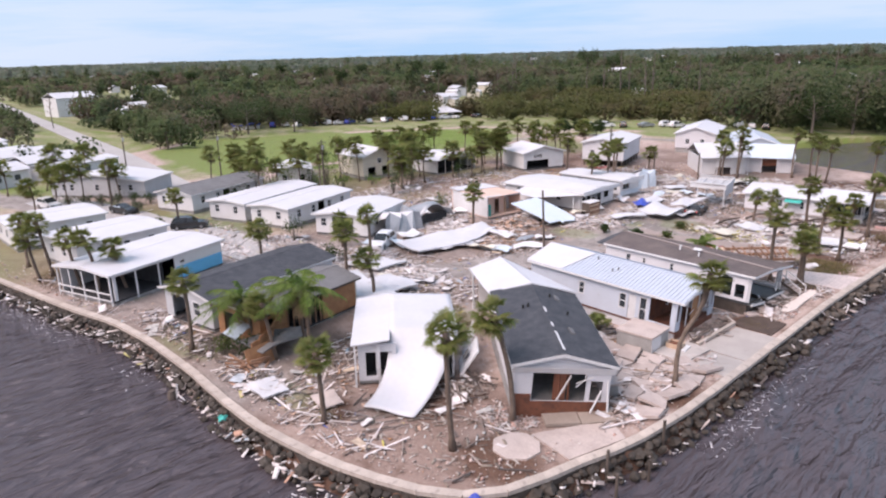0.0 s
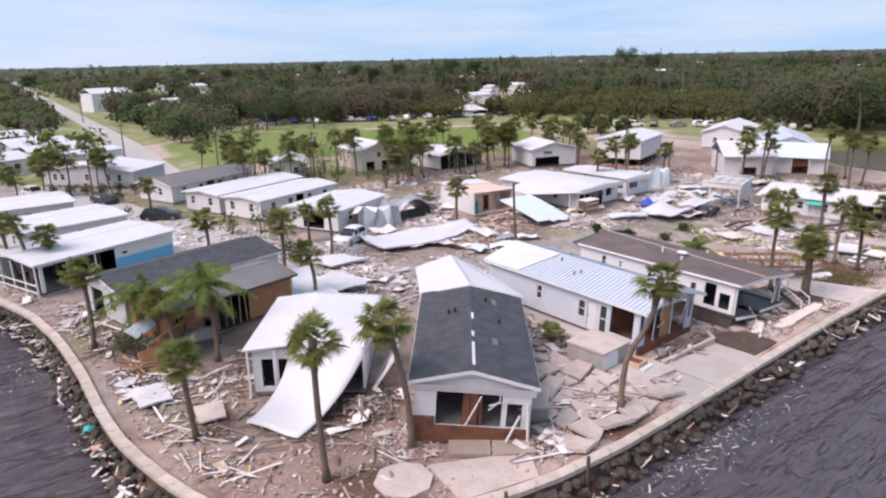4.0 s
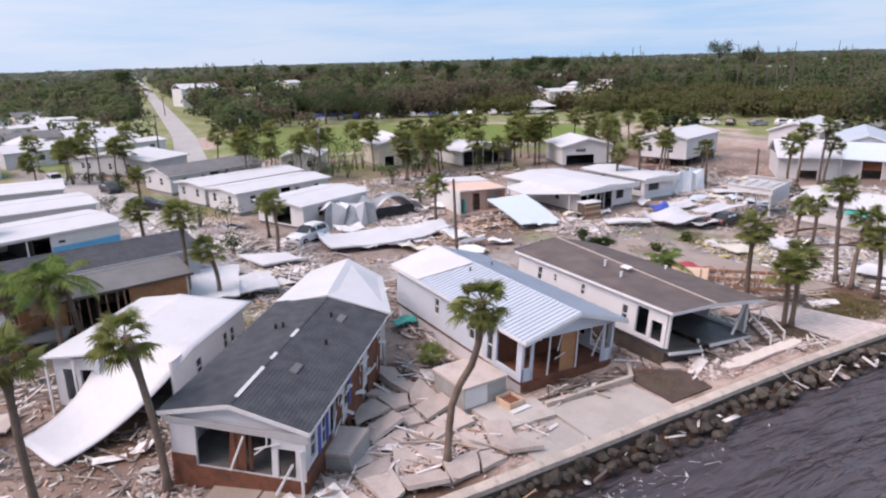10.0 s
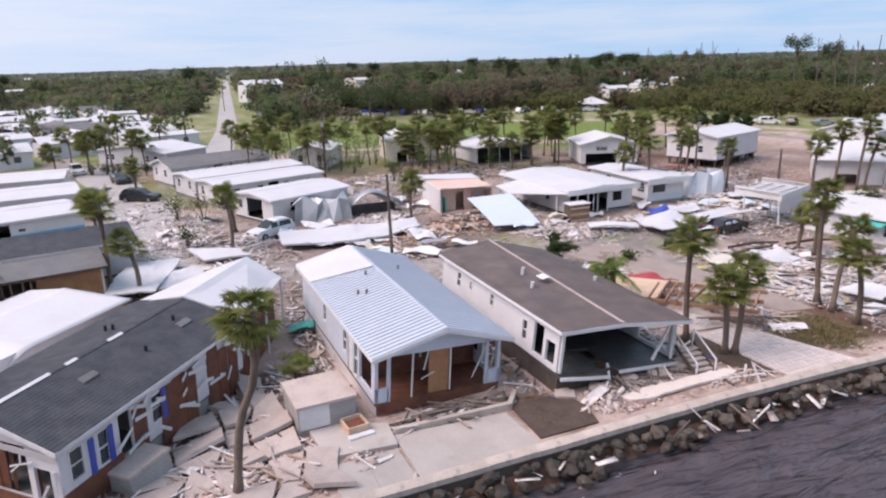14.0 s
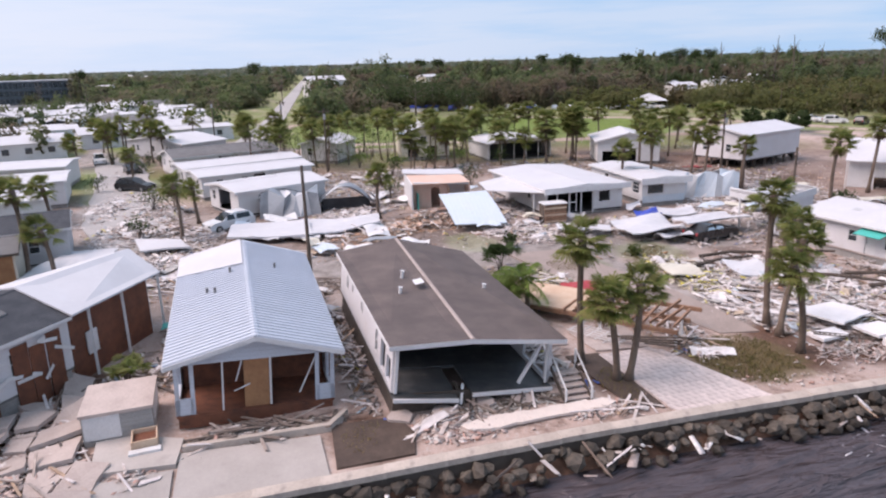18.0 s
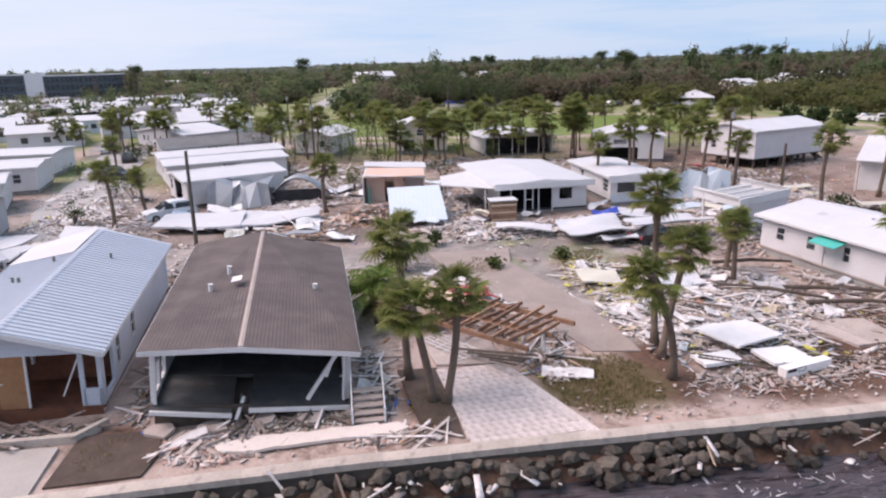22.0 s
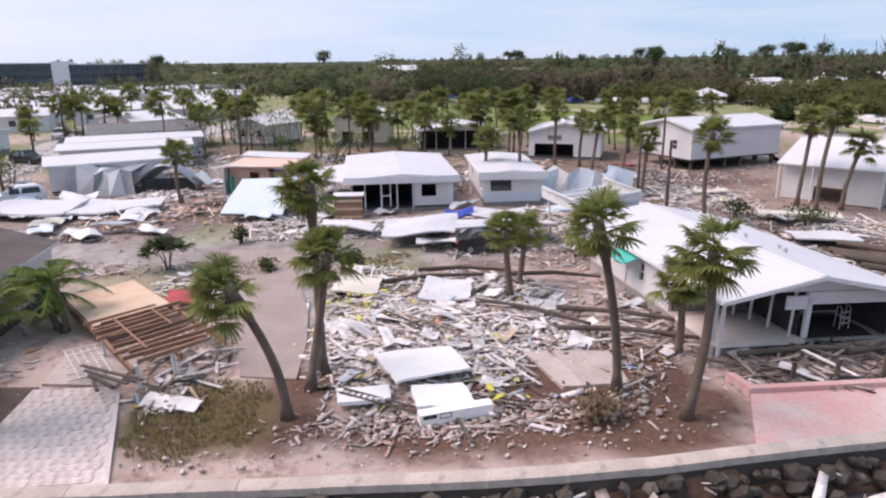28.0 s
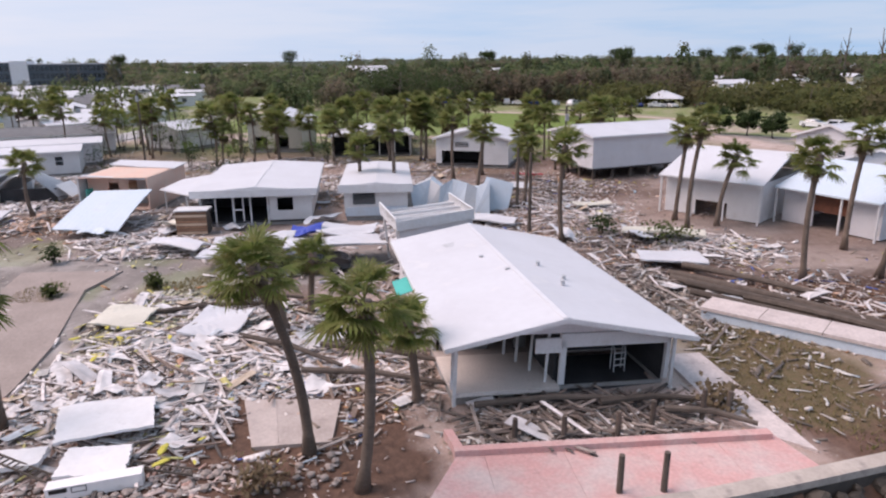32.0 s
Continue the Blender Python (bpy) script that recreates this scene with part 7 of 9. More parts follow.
TEAL_DARK = material("dark_teal_cladding", (0.06, 0.08, 0.095), (0.09, 0.11, 0.125), 0.5, scale=0.2, bump=0.02)
block = thing("apartment_block", "long dark-glazed apartment block with a white stair tower", "apartment block", pose(-292, -42, 0, 0, 0, 104))
part("wall", Geo().box(-34, -3, -7, 7, -0.2, 12.2).box(3, 34, -7, 7, -0.2, 11.6), TEAL_DARK, block)
part("stair_tower", Geo().box(-3, 3, -7.8, 7, -0.2, 13.0), WHITE_PAINT, block)
part("roof", Geo().box(-34.5, -3.05, -7.5, 7.5, 12.2, 12.6).box(3.05, 34.5, -7.5, 7.5, 11.6, 12.0), WHITE_ROOF, block)
for lev in range(4):
    for i in range(18):
        u = -33 + i * 1.64
        for off in (0.0, 36.8):
            w = part("window", Geo().box(u + off, u + off + 1.3, -7.06, -7.0, 0.9 + lev * 2.8, 2.6 + lev * 2.8), GLASS, block)


# ---------------------------------------------------------------- slabs, terraces and yard pieces
def flat_slab(name, label, outline, z0, z1, mat, category="slab", kind=""):
    return tagged(part(name, Geo().prism(outline, z0, z1), mat), label, category, kind=kind)


def cast_patio(label, quad, nu, nv, z1, mat):
    """A patio of cast slabs with open joints; quad: corners in turn."""
    t = thing("patio", label, "patio")
    a, b, c, d = [Vector(p) for p in quad]
    at = lambda u, v: (a * (1 - u) + b * u) * (1 - v) + (d * (1 - u) + c * u) * v
    e = 0.0013
    for i in range(nu):
        for j in range(nv):
            q = [at(i / nu + e, j / nv + e), at((i + 1) / nu - e, j / nv + e), at((i + 1) / nu - e, (j + 1) / nv - e), at(i / nu + e, (j + 1) / nv - e)]
            part("cast_slab", Geo().prism([tuple(p) for p in q], -0.1, z1 + 0.004 * ((i * 3 + j * 5) % 3)), mat, t)
    return t


def tilted_slab(parent, x, y, z, w, l, yaw, rx, ry, seed, mat, thick=0.16):
    r = random.Random(seed)
    n = r.choice((5, 6, 7))
    pts = []
    for k in range(n):
        a = 2 * math.pi * (k + r.uniform(-0.25, 0.25)) / n
        pts.append((math.cos(a) * w * r.uniform(0.42, 0.62), math.sin(a) * l * r.uniform(0.42, 0.62)))
    ob = part("slab_piece", Geo().prism(pts, -thick, 0), mat, parent)
    ob.matrix_basis = pose(x, y, z, rx, ry, yaw)
    return ob


cast_patio("clean pale concrete patio before the metal-roofed house", [(-20.6, 46.4), (-17.0, 46.3), (-17.0, 51.9), (-20.1, 51.9)], 1, 1, 0.06, PATIO_GREY)
cast_patio("pale concrete patio step beside the planter", [(-23.2, 43.0), (-20.0, 43.2), (-19.7, 46.3), (-21.6, 46.5)], 1, 1, 0.16, PATIO_GREY)
cast_patio("low concrete slab along the sea wall", [(-19.5, 43.2), (-17.0, 43.0), (-17.0, 46.2), (-19.5, 46.2)], 1, 2, 0.04, PATIO_GREY)
flat_slab("curb", "low concrete curb round the wrecked porch bed", [(-20.9, 46.5), (-20.65, 46.5), (-20.4, 52.4), (-21.5, 53.3), (-21.65, 53.15), (-20.65, 52.3)], -0.1, 0.28, CAP_CONC, "curb")
cast_patio("pale slab behind the paver patio", [(-26.5, 66.5), (-23.65, 66.7), (-23.1, 69.6), (-26.6, 69.9)], 2, 3, 0.06, CONCRETE)
cast_patio("bare pale concrete floor in the debris field", [(-24.3, 85.6), (-20.9, 86.4), (-20.9, 89.0), (-23.8, 89.2)], 2, 3, 0.07, CONCRETE)
flat_slab("board_decking", "tan board laid before the torn house front", [(-23.4, 30.6), (-22.1, 29.5), (-20.7, 31.1), (-21.9, 32.2)], -0.05, 0.16, TAN_BOARD, "sheet")
flat_slab("board_decking", "tan board laid before the torn house front", [(-21.8, 32.2), (-20.6, 31.1), (-19.3, 32.9), (-20.6, 34.0)], -0.05, 0.13, TAN_BOARD, "sheet")
flat_slab("patio", "sandy pink concrete pad by the sea wall", [(-22.2, 28.2), (-19.0, 27.6), (-17.9, 31.6), (-19.4, 32.6), (-20.7, 31.0)], -0.1, 0.05, CONCRETE, "slab")
octo = [(-22.0 + 1.45 * math.cos(a * 0.785 + 0.3), 26.6 + 1.45 * math.sin(a * 0.785 + 0.3)) for a in range(8)]
flat_slab("octagonal_slab", "octagonal concrete pad on the bare sand", octo, -0.1, 0.1, CONCRETE, "slab")
terrace = thing("terrace", "pink painted concrete terrace along the sea wall", "terrace")
for i in range(5):
    ya, yb = 91.3 + i * 2.55, 91.3 + (i + 1) * 2.55 - 0.008
    edge_x = lambda y: -16.2 - 0.075 * (y - 91.3)
    part("terrace_slab", Geo().prism([(edge_x(ya), ya), (edge_x(yb), yb), (-19.45 + 0.02 * i, min(yb, 103.6)), (-19.45 + 0.02 * i, max(ya, 92.95))], -0.1, 0.10), PINK_CONC, terrace)
flat_slab("terrace", "faded pink concrete path beside the white house", [(-19.2, 103.7), (-18.4, 104.5), (-26.0, 104.3), (-26.0, 102.6), (-21.0, 102.6)], -0.1, 0.07, PAVER, "path")
flat_slab("curb", "pale pink curb along the terrace", [(-19.75, 92.9), (-19.45, 92.9), (-19.15, 103.4), (-19.5, 103.4)], -0.1, 0.30, PINK_CONC, "curb")
flat_slab("curb", "low pale curb at the terrace end", [(-20.8, 92.7), (-19.75, 92.9), (-19.75, 93.2), (-20.8, 93.0)], -0.1, 0.30, PINK_CONC, "curb")
road_line = [(-112, 47.2), (-118, 49), (-180, 59), (-300, 73.5), (-570, 106), (-1200, 183), (-2500, 340)]
for (ax, ay), (bx, by) in zip(road_line, road_line[1:]):
    nxr, nyr = -(by - ay) / math.hypot(bx - ax, by - ay), (bx - ax) / math.hypot(bx - ax, by - ay)
    tagged(part("road", Geo().prism([(ax + nxr * 2.8, ay + nyr * 2.8), (ax - nxr * 2.8, ay - nyr * 2.8), (bx - nxr * 2.8, by - nyr * 2.8), (bx + nxr * 2.8, by + nyr * 2.8)][::-1], -0.3, 0.08), PALE_ROAD), "straight pale concrete road running to the horizon", "road", kind="structure")
for label, outline in (("dark bare soil bed between the two houses", [(-20.75, 52.45), (-17.5, 52.2), (-17.5, 55.3), (-19.0, 55.7), (-20.6, 55.3)]), ("dark soil strip along the paver patio", [(-23.6, 64.9), (-18.0, 65.2), (-17.5, 66.6), (-23.4, 66.7)])):
    flat_slab("soil_bed", label, outline, -0.1, 0.035, SOIL, "soil bed", kind="structure")
pool = thing("pool_edge", "long raised pale concrete deck edge with a light blue face", "deck edge", pose(-30.6, 106.9, 0, 0, 0, 44))
for k in range(6):
    part("top_slab", Geo().box(k * 2.67, k * 2.67 + 2.64, -0.9, 0.9, 0.42, 0.58), PAVER, pool)
part("face", Geo().box(0.05, 15.9, -0.82, -0.7, -0.1, 0.42).box(0.05, 15.9, 0.7, 0.82, -0.1, 0.42), PANEL_BLUE, pool)

pav = thing("paver_patio", "pale rectangular paver patio by the sea wall", "patio", kind="structure")
part("bed", Geo().prism([(-23.2, 66.6), (-16.65, 66.75), (-16.45, 71.7), (-22.6, 69.95)], -0.1, 0.05), PAVER, pav)
pv = [mesh_of("paver", Geo().box(-w / 2 + 0.004, w / 2 - 0.004, -0.175, 0.175, 0, 0.05), PAVER) for w in (0.36, 0.35)]
rp = random.Random(21)
n_pav = 0
for i in range(18):
    for j in range(14):
        x, y = -22.9 + i * 0.352, 66.86 + j * 0.36 + (0.1 if i % 2 else 0)
        if y < 69.65 + (x + 22.6) * 0.285 and y < 71.5 and n_pav < 298 and rp.random() > 0.015:
            part("paver", pv[(i + j) % 2], PAVER, pav).matrix_basis = pose(x, y, 0.025 + rp.uniform(-0.005, 0.005), rp.uniform(-0.6, 0.6), rp.uniform(-0.6, 0.6), rp.uniform(-0.5, 0.5))
            n_pav += 1

tank = thing("concrete_tank", "square grey blockwork tank with a pale slab lid", "tank", pose(-23.95, 43.9, 0, 0, 0, 2))
part("body", Geo().box(-1.42, 1.42, -1.35, 1.35, -0.1, 1.3), BLOCKWORK, tank)
part("lid", Geo().box(-1.5, 1.5, -1.42, 1.42, 1.3, 1.44), CONCRETE, tank)
for g in (Geo().box(1.42, 1.45, -1.3, 0.1, 0.25, 1.28), Geo().box(-1.3, 0.9, 1.35, 1.38, 0.5, 1.28)):
    part("plaster", g, WHITE_PAINT, tank, "patch of white plaster")
tank2 = thing("concrete_tank", "tilted concrete box beside the torn house wall", "tank", pose(-22.2, 36.0, -0.15, 4, -5, 40))
part("body", Geo().box(-0.8, 0.8, -1.0, 1.0, -0.1, 0.98), BLOCKWORK, tank2)
part("lid", Geo().box(-0.86, 0.86, -1.06, 1.06, 0.98, 1.1), CONCRETE, tank2)
planter = thing("planter_box", "open wooden planter box on the patio", "planter", pose(-21.8, 45.0, 0.12, 0, 0, 5))
for a in (-0.55, 0.49):
    part("side_board", Geo().box(a, a + 0.06, -0.5, 0.5, 0, 0.42), PEACH, planter)
    part("end_board", Geo().box(-0.48, 0.48, a * 0.9, a * 0.9 + 0.06, 0, 0.40), PEACH, planter)
part("soil", Geo().box(-0.48, 0.48, -0.44, 0.44, 0.0, 0.25), REDWOOD, planter)
part("step", Geo().box(0.62, 0.95, -0.6, 0.6, 0, 0.14), WHITE_PAINT, planter)
flat_slab("driveway", "bare taupe asphalt driveway through the debris", DRIVE, -0.15, 0.03, TAUPE_DRIVE, "driveway", "structure")

# the grey street between the rows of homes
lane, half = [(-126, 29.6), (-116, 31.2), (-108, 32.5), (-100, 33.7), (-92, 35.2), (-84, 36.2), (-76, 36.9), (-69, 37.7), (-62, 39.4), (-56, 42.2), (-51.5, 46)], 3.5
rl = random.Random(41)
left_side, right_side = [], []
for (ax, ay), (bx, by) in zip(lane, lane[1:]):
    d = math.hypot(bx - ax, by - ay)
    nx_l, ny_l = -(by - ay) / d, (bx - ax) / d
    for s in (0.0, 0.34, 0.67):
        px, py = ax + (bx - ax) * s, ay + (by - ay) * s
        w1, w2 = half + rl.uniform(-0.35, 0.35), half + rl.uniform(-0.35, 0.35)
        left_side.append((px + nx_l * w1, py + ny_l * w1, 0.055))
        right_side.append((px - nx_l * w2, py - ny_l * w2, 0.055))
street = Geo()
for i in range(len(left_side) - 1):
    street.slab([right_side[i], right_side[i + 1], left_side[i + 1], left_side[i]], 0.2)
tagged(part("road", street, PALE_ROAD), "pale grey worn street between rows of trailer homes", "street", kind="structure")


def grass_patch(cx, cy, rx, ry, n, tall, seed, label):
    """Matted blades of grass over one patch of soil."""
    r = np.random.RandomState(seed)
    a, q = r.uniform(0, 6.283, n), np.sqrt(r.uniform(0, 1, n))
    x, y = cx + rx * q * np.cos(a), cy + ry * q * np.sin(a)
    ok = (wobble(x, y, 0.7, seed) + 0.8 * (1 - q) > 0.05) & inside(x, y, LAND)
    x, y = x[ok], y[ok]
    k = len(x)
    b = r.uniform(0, 6.283, k)
    hh, ln = tall * r.uniform(0.3, 1.0, k), tall * r.uniform(0.3, 1.3, k)
    w = 0.03
    root1 = np.stack([x - w * np.sin(b), y + w * np.cos(b), np.full(k, -0.05)], 1)
    root2 = np.stack([x + w * np.sin(b), y - w * np.cos(b), np.full(k, -0.05)], 1)
    tip = np.stack([x + ln * np.cos(b), y + ln * np.sin(b), hh], 1)
    me = bpy.data.meshes.new("grass")
    me.from_pydata(np.stack([root1, root2, tip], 1).reshape(-1, 3).tolist(), [], np.arange(k * 3).reshape(-1, 3).tolist())
    me.materials.append(GRASS_BLADE)
    return tagged(new("grass", me), label, "grass", kind="stuff")


for k, (cx, cy, rx, ry, n) in enumerate([(-20.6, 73.3, 3.3, 2.5, 2600), (-20.2, 65.7, 2.2, 0.8, 900), (-38.5, 79.8, 3.0, 2.2, 1500), (-37.8, 72.4, 2.6, 1.4, 1600), (-23.5, 106.8, 6, 3.0, 1600), (-19.2, 53.8, 1.2, 1.2, 400), (-40.5, 37.5, 4, 3, 2500), (-46, 77, 2.6, 2, 1400)]):
    grass_patch(cx, cy, rx, ry, n, 0.16, 60 + k, "matted olive and straw-brown grass on bare soil")

# heaved paving between the houses
paving = thing("heaved_paving", "heaved and cracked concrete paving between the two houses", "paving")
rs = random.Random(17)
NX, NY = 7, 6
knots = {(i, j): (-29.3 + i * 1.66 + rs.uniform(-0.5, 0.5), 34.2 + j * 1.62 + rs.uniform(-0.5, 0.5)) for i in range(NX + 1) for j in range(NY + 1)}
for i in range(NX):
    for j in range(NY):
        q = [knots[i, j], knots[i + 1, j], knots[i + 1, j + 1], knots[i, j + 1]]
        cx, cy = sum(p[0] for p in q) / 4, sum(p[1] for p in q) / 4
        if (cx + 22.9) * 0.636 + (cy - 31.55) * 0.772 < 3.6 or cx > -17.6 or (cx < -21.5 and cy > 43.0):
            continue
        shrink, outline = rs.uniform(0.86, 0.97), []
        for p, o in zip(q, q[1:] + q[:1]):
            outline.append(((p[0] - cx) * shrink, (p[1] - cy) * shrink))
            w = rs.uniform(0.3, 0.7)
            outline.append(((p[0] * w + o[0] * (1 - w) - cx) * shrink * rs.uniform(0.88, 1.1), (p[1] * w + o[1] * (1 - w) - cy) * shrink * rs.uniform(0.88, 1.1)))
        ob = part("slab_piece", Geo().prism(outline, -0.2, 0), CONCRETE, paving)
        ob.matrix_basis = pose(cx, cy, 0.12 + rs.uniform(0, 0.3), rs.gauss(0, 7), rs.gauss(0, 7), 0)
floor_c = thing("broken_terrace", "broken white concrete terrace strip before the emptied house", "terrace")
for k in range(7):
    tilted_slab(floor_c, -18.5, 58.4 + k * 0.92, 0.16, 1.7, 0.98, 90 + rs.uniform(-3, 3), rs.uniform(-1, 1), rs.uniform(-1, 1), 140 + k, PALE_FLOOR, 0.12)
for k in range(5):
    tilted_slab(floor_c, -20.4 + 0.2 * (k % 2), 55.4 + k * 1.9, 0.16, 1.2, 1.1, rs.uniform(0, 90), rs.uniform(-8, 8), rs.uniform(-8, 8), 150 + k, CONCRETE, 0.12)


# ---------------------------------------------------------------- vehicles and poles
def car(name, label, x, y, yaw, paint, length=4.7, suv=True, z=0.0, tilt=(0, 0), group=""):
    c = thing(name, label, "car", pose(x, y, z, tilt[0], tilt[1], yaw), group)
    hl, hw = length / 2, 0.92
    top = 1.68 if suv else 1.42
    prof = [(-hl + 0.12, 0.30), (-hl, 0.48), (-hl + 0.02, 0.88), (-hl + 0.15, 1.04), (hl - 1.35, 1.04), (hl - 0.5, 0.95), (hl - 0.12, 0.80), (hl, 0.58), (hl - 0.08, 0.32)]
    g = Geo()
    n = len(prof)
    v = []
    for s in (-1, 1):
        for px, pz in prof:
            v.append((px * 0.985 if abs(px) == hl else px, s * hw * (0.94 if pz > 0.9 or abs(px) == hl else 1.0), pz))
    g.add(v, [tuple(range(n)), tuple(range(2 * n - 1, n - 1, -1))] + [(i, n + i, n + (i + 1) % n, (i + 1) % n) for i in range(n)])
    part("body", g, paint, c)
    back = -hl + (0.12 if suv else 0.75)
    cab = [(back, 1.03), (back + 0.30, top - 0.16), (back + 0.62, top), (hl - 2.7, top + 0.02), (hl - 2.28, top - 0.07), (hl - 1.3, 1.03)]
    g = Geo()
    n = len(cab)
    v = [(px, s * (0.86 if pz < 1.1 else 0.68), pz) for s in (-1, 1) for px, pz in cab]
    g.add(v, [tuple(range(n)), tuple(range(2 * n - 1, n - 1, -1))] + [(i, n + i, n + (i + 1) % n, (i + 1) % n) for i in range(n)])
    part("cabin", g, paint, c)
    for s in (-1, 1):
        for a, b in ((back + 0.38, -0.35), (-0.28, hl - 1.75)):
            y0, y1 = s * 0.858, s * 0.735
            part("side_window", Geo().add([(a, y0, 1.06), (b, y0, 1.06), (b - 0.12, y1, top - 0.15), (a + 0.12, y1, top - 0.15), (a, y0 + s * 0.02, 1.06), (b, y0 + s * 0.02, 1.06), (b - 0.12, y1 + s * 0.02, top - 0.15), (a + 0.12, y1 + s * 0.02, top - 0.15)],
                                          [(0, 1, 2, 3), (7, 6, 5, 4), (0, 4, 5, 1), (1, 5, 6, 2), (2, 6, 7, 3), (3, 7, 4, 0)]), CAR_GLASS, c)
        part("headlight", Geo().box(hl - 0.12, hl + 0.01, s * 0.62 - 0.2, s * 0.62 + 0.2, 0.62, 0.76), GLASS, c)
        part("tail_light", Geo().box(-hl - 0.01, -hl + 0.08, s * 0.74 - 0.1, s * 0.74 + 0.1, 0.72, 0.95), RED_SCRAP, c)
        for wx in (-hl + 0.85, hl - 0.9):
            w = part("wheel", Geo().tube([(wx, s * 0.72, 0.34), (wx, s * 0.95, 0.34)], [0.34, 0.34], 14), TYRE, c)
            part("rim", Geo().tube([(wx, s * 0.94, 0.34), (wx, s * 0.965, 0.34)], [0.21, 0.2], 10), STEEL, w)
    fx0, fx1 = hl - 1.30, hl - 2.28
    part("windscreen", Geo().add([(fx0, -0.78, 1.05), (fx0, 0.78, 1.05), (fx1, 0.64, top - 0.05), (fx1, -0.64, top - 0.05), (fx0 + 0.03, -0.78, 1.06), (fx0 + 0.03, 0.78, 1.06), (fx1 + 0.03, 0.64, top - 0.03), (fx1 + 0.03, -0.64, top - 0.03)],
                                 [(3, 2, 1, 0), (4, 5, 6, 7), (0, 1, 5, 4), (2, 3, 7, 6), (1, 2, 6, 5), (3, 0, 4, 7)]), CAR_GLASS, c)
    return c


car("suv", "white SUV parked beside the crumpled trailer home", -60.6, 48.4, -62, CAR_WHITE)
car("sedan", "dark car half buried under white roof sheets", -40.6, 86.9, 98, CAR_BLACK, 4.6, False, -0.12)
car("sedan", "dark car by the wrecked street", -104.5, 34.5, 15, CAR_BLACK, 4.5, False)
car("pickup", "dark vehicle stranded in the muddy street", -87.5, 37.0, 60, CAR_BLACK, 4.8, True, 0, (0, 0))
car("suv", "white car parked along the far street", -118, 28, 12, CAR_WHITE)
rc = random.Random(33)
for k in range(16):
    s = k / 15
    x, y = -197 + 34 * s + rc.uniform(-2, 2), 114 + 58 * s + rc.uniform(-2, 2)
    car("parked_car", "car parked at the far edge of the lawn", x, y, rc.uniform(0, 180), CAR_WHITE if k % 3 else (CAR_BLACK if k % 2 else ROYAL_BLUE), 4.6, k % 2 == 0, group="cars at the wood edge")
for k in range(11):
    x, y = -112 + 4.3 * k + rc.uniform(-1.5, 1.5), 171 + 1.9 * k + rc.uniform(-3, 3)
    car("parked_car", "pale car parked on the far side of the field", x, y, rc.uniform(0, 180), (CAR_WHITE, CAR_WHITE, CAR_BLACK, STEEL)[k % 4], 4.8, k % 3 > 0, group="cars at the wood edge")
tent = thing("white_marquee", "white marquee at the edge of the woods", "tent", pose(-170, 166, 0, 0, 0, 60))
part("roof", Geo().add([(-5, -4, 2.2), (5, -4, 2.2), (5, 4, 2.2), (-5, 4, 2.2), (0, 0, 4.2)], [(0, 1, 4), (1, 2, 4), (2, 3, 4), (3, 0, 4), (3, 2, 1, 0)]), WHITE_ROOF, tent)
for sx in (-4.8, 4.8):
    for sy in (-3.8, 3.8):
        part("leg", Geo().beam((sx, sy, 0), (sx, sy, 2.2), 0.12), STEEL, tent)
boat = thing("covered_boat", "boat under a blue tarpaulin at the wood edge", "boat", pose(-199, 106, 0, 0, 0, 60))
part("hull", Geo().prism([(-4, -1.2), (2.5, -1.2), (4.5, 0), (2.5, 1.2), (-4, 1.2)], 0.0, 1.1), WHITE_PAINT, boat)
part("cover", Geo().prism([(-4.1, -1.3), (2.5, -1.3), (4.6, 0), (2.5, 1.3), (-4.1, 1.3)], 1.1, 1.9), CLOTH_BLUE, boat)


def pole(x, y, hgt, arm=0.0, label="tall weathered timber utility pole", tilt=(0, 0)):
    p = thing("utility_pole", label, "utility pole", pose(x, y, -0.1, tilt[0], tilt[1], 0), "utility poles")
    part("shaft", Geo().tube([(0, 0, 0), (0, 0, hgt)], [0.15, 0.10], 8), POLE_WOOD, p)
    if arm:
        part("crossarm", Geo().box(-0.05, 0.05, -arm, arm, hgt - 0.5, hgt - 0.38), POLE_WOOD, p)
        part("transformer", Geo().tube([(0.28, 0, hgt - 1.5), (0.28, 0, hgt - 0.8)], [0.2, 0.2], 10), STEEL, p)


pole(-40.9, 53.9, 8.4, 0, tilt=(0, -3))
pole(-69.5, 111.0, 7.6, 0.8)
pole(-56.0, 103.0, 5.2)
pole(-92.0, 62.0, 9.0, 0.8)
pole(-106.5, 33.6, 8.0, 0.8)
pole(-47.9, 102.1, 5.9)
pole(-120, 58, 9, 0.8)
pole(-134, 46, 9, 0.8)
for x, y, h0, h1 in [(-16.55, 33.5, -2.2, 0.95), (-17.3, 28.7, -2.2, 0.9), (-15.7, 30.4, -2.2, 0.2), (-16.2, 27.9, -2.2, 0.3), (-17.05, 97.4, 0.0, 1.35), (-16.95, 98.7, 0.0, 1.4), (-19.9, 98.4, 0.0, 1.1), (-20.8, 101.8, 0.0, 1.2), (-20.9, 102.8, 0.0, 1.0), (-20.4, 99.8, 0, 1.1), (-20.0, 96.6, 0, 1.0), (-20.2, 95.0, 0, 0.9)]:
    tagged(part("timber_post", Geo().tube([(x, y, h0), (x + 0.04, y, h1)], [0.10, 0.09], 7), POLE_WOOD), "dark weathered timber post", "post", "timber posts")
buoy = thing("mooring_stump", "dark stump standing out of the water", "stump", pose(-44.8, 16.0, -1.6))
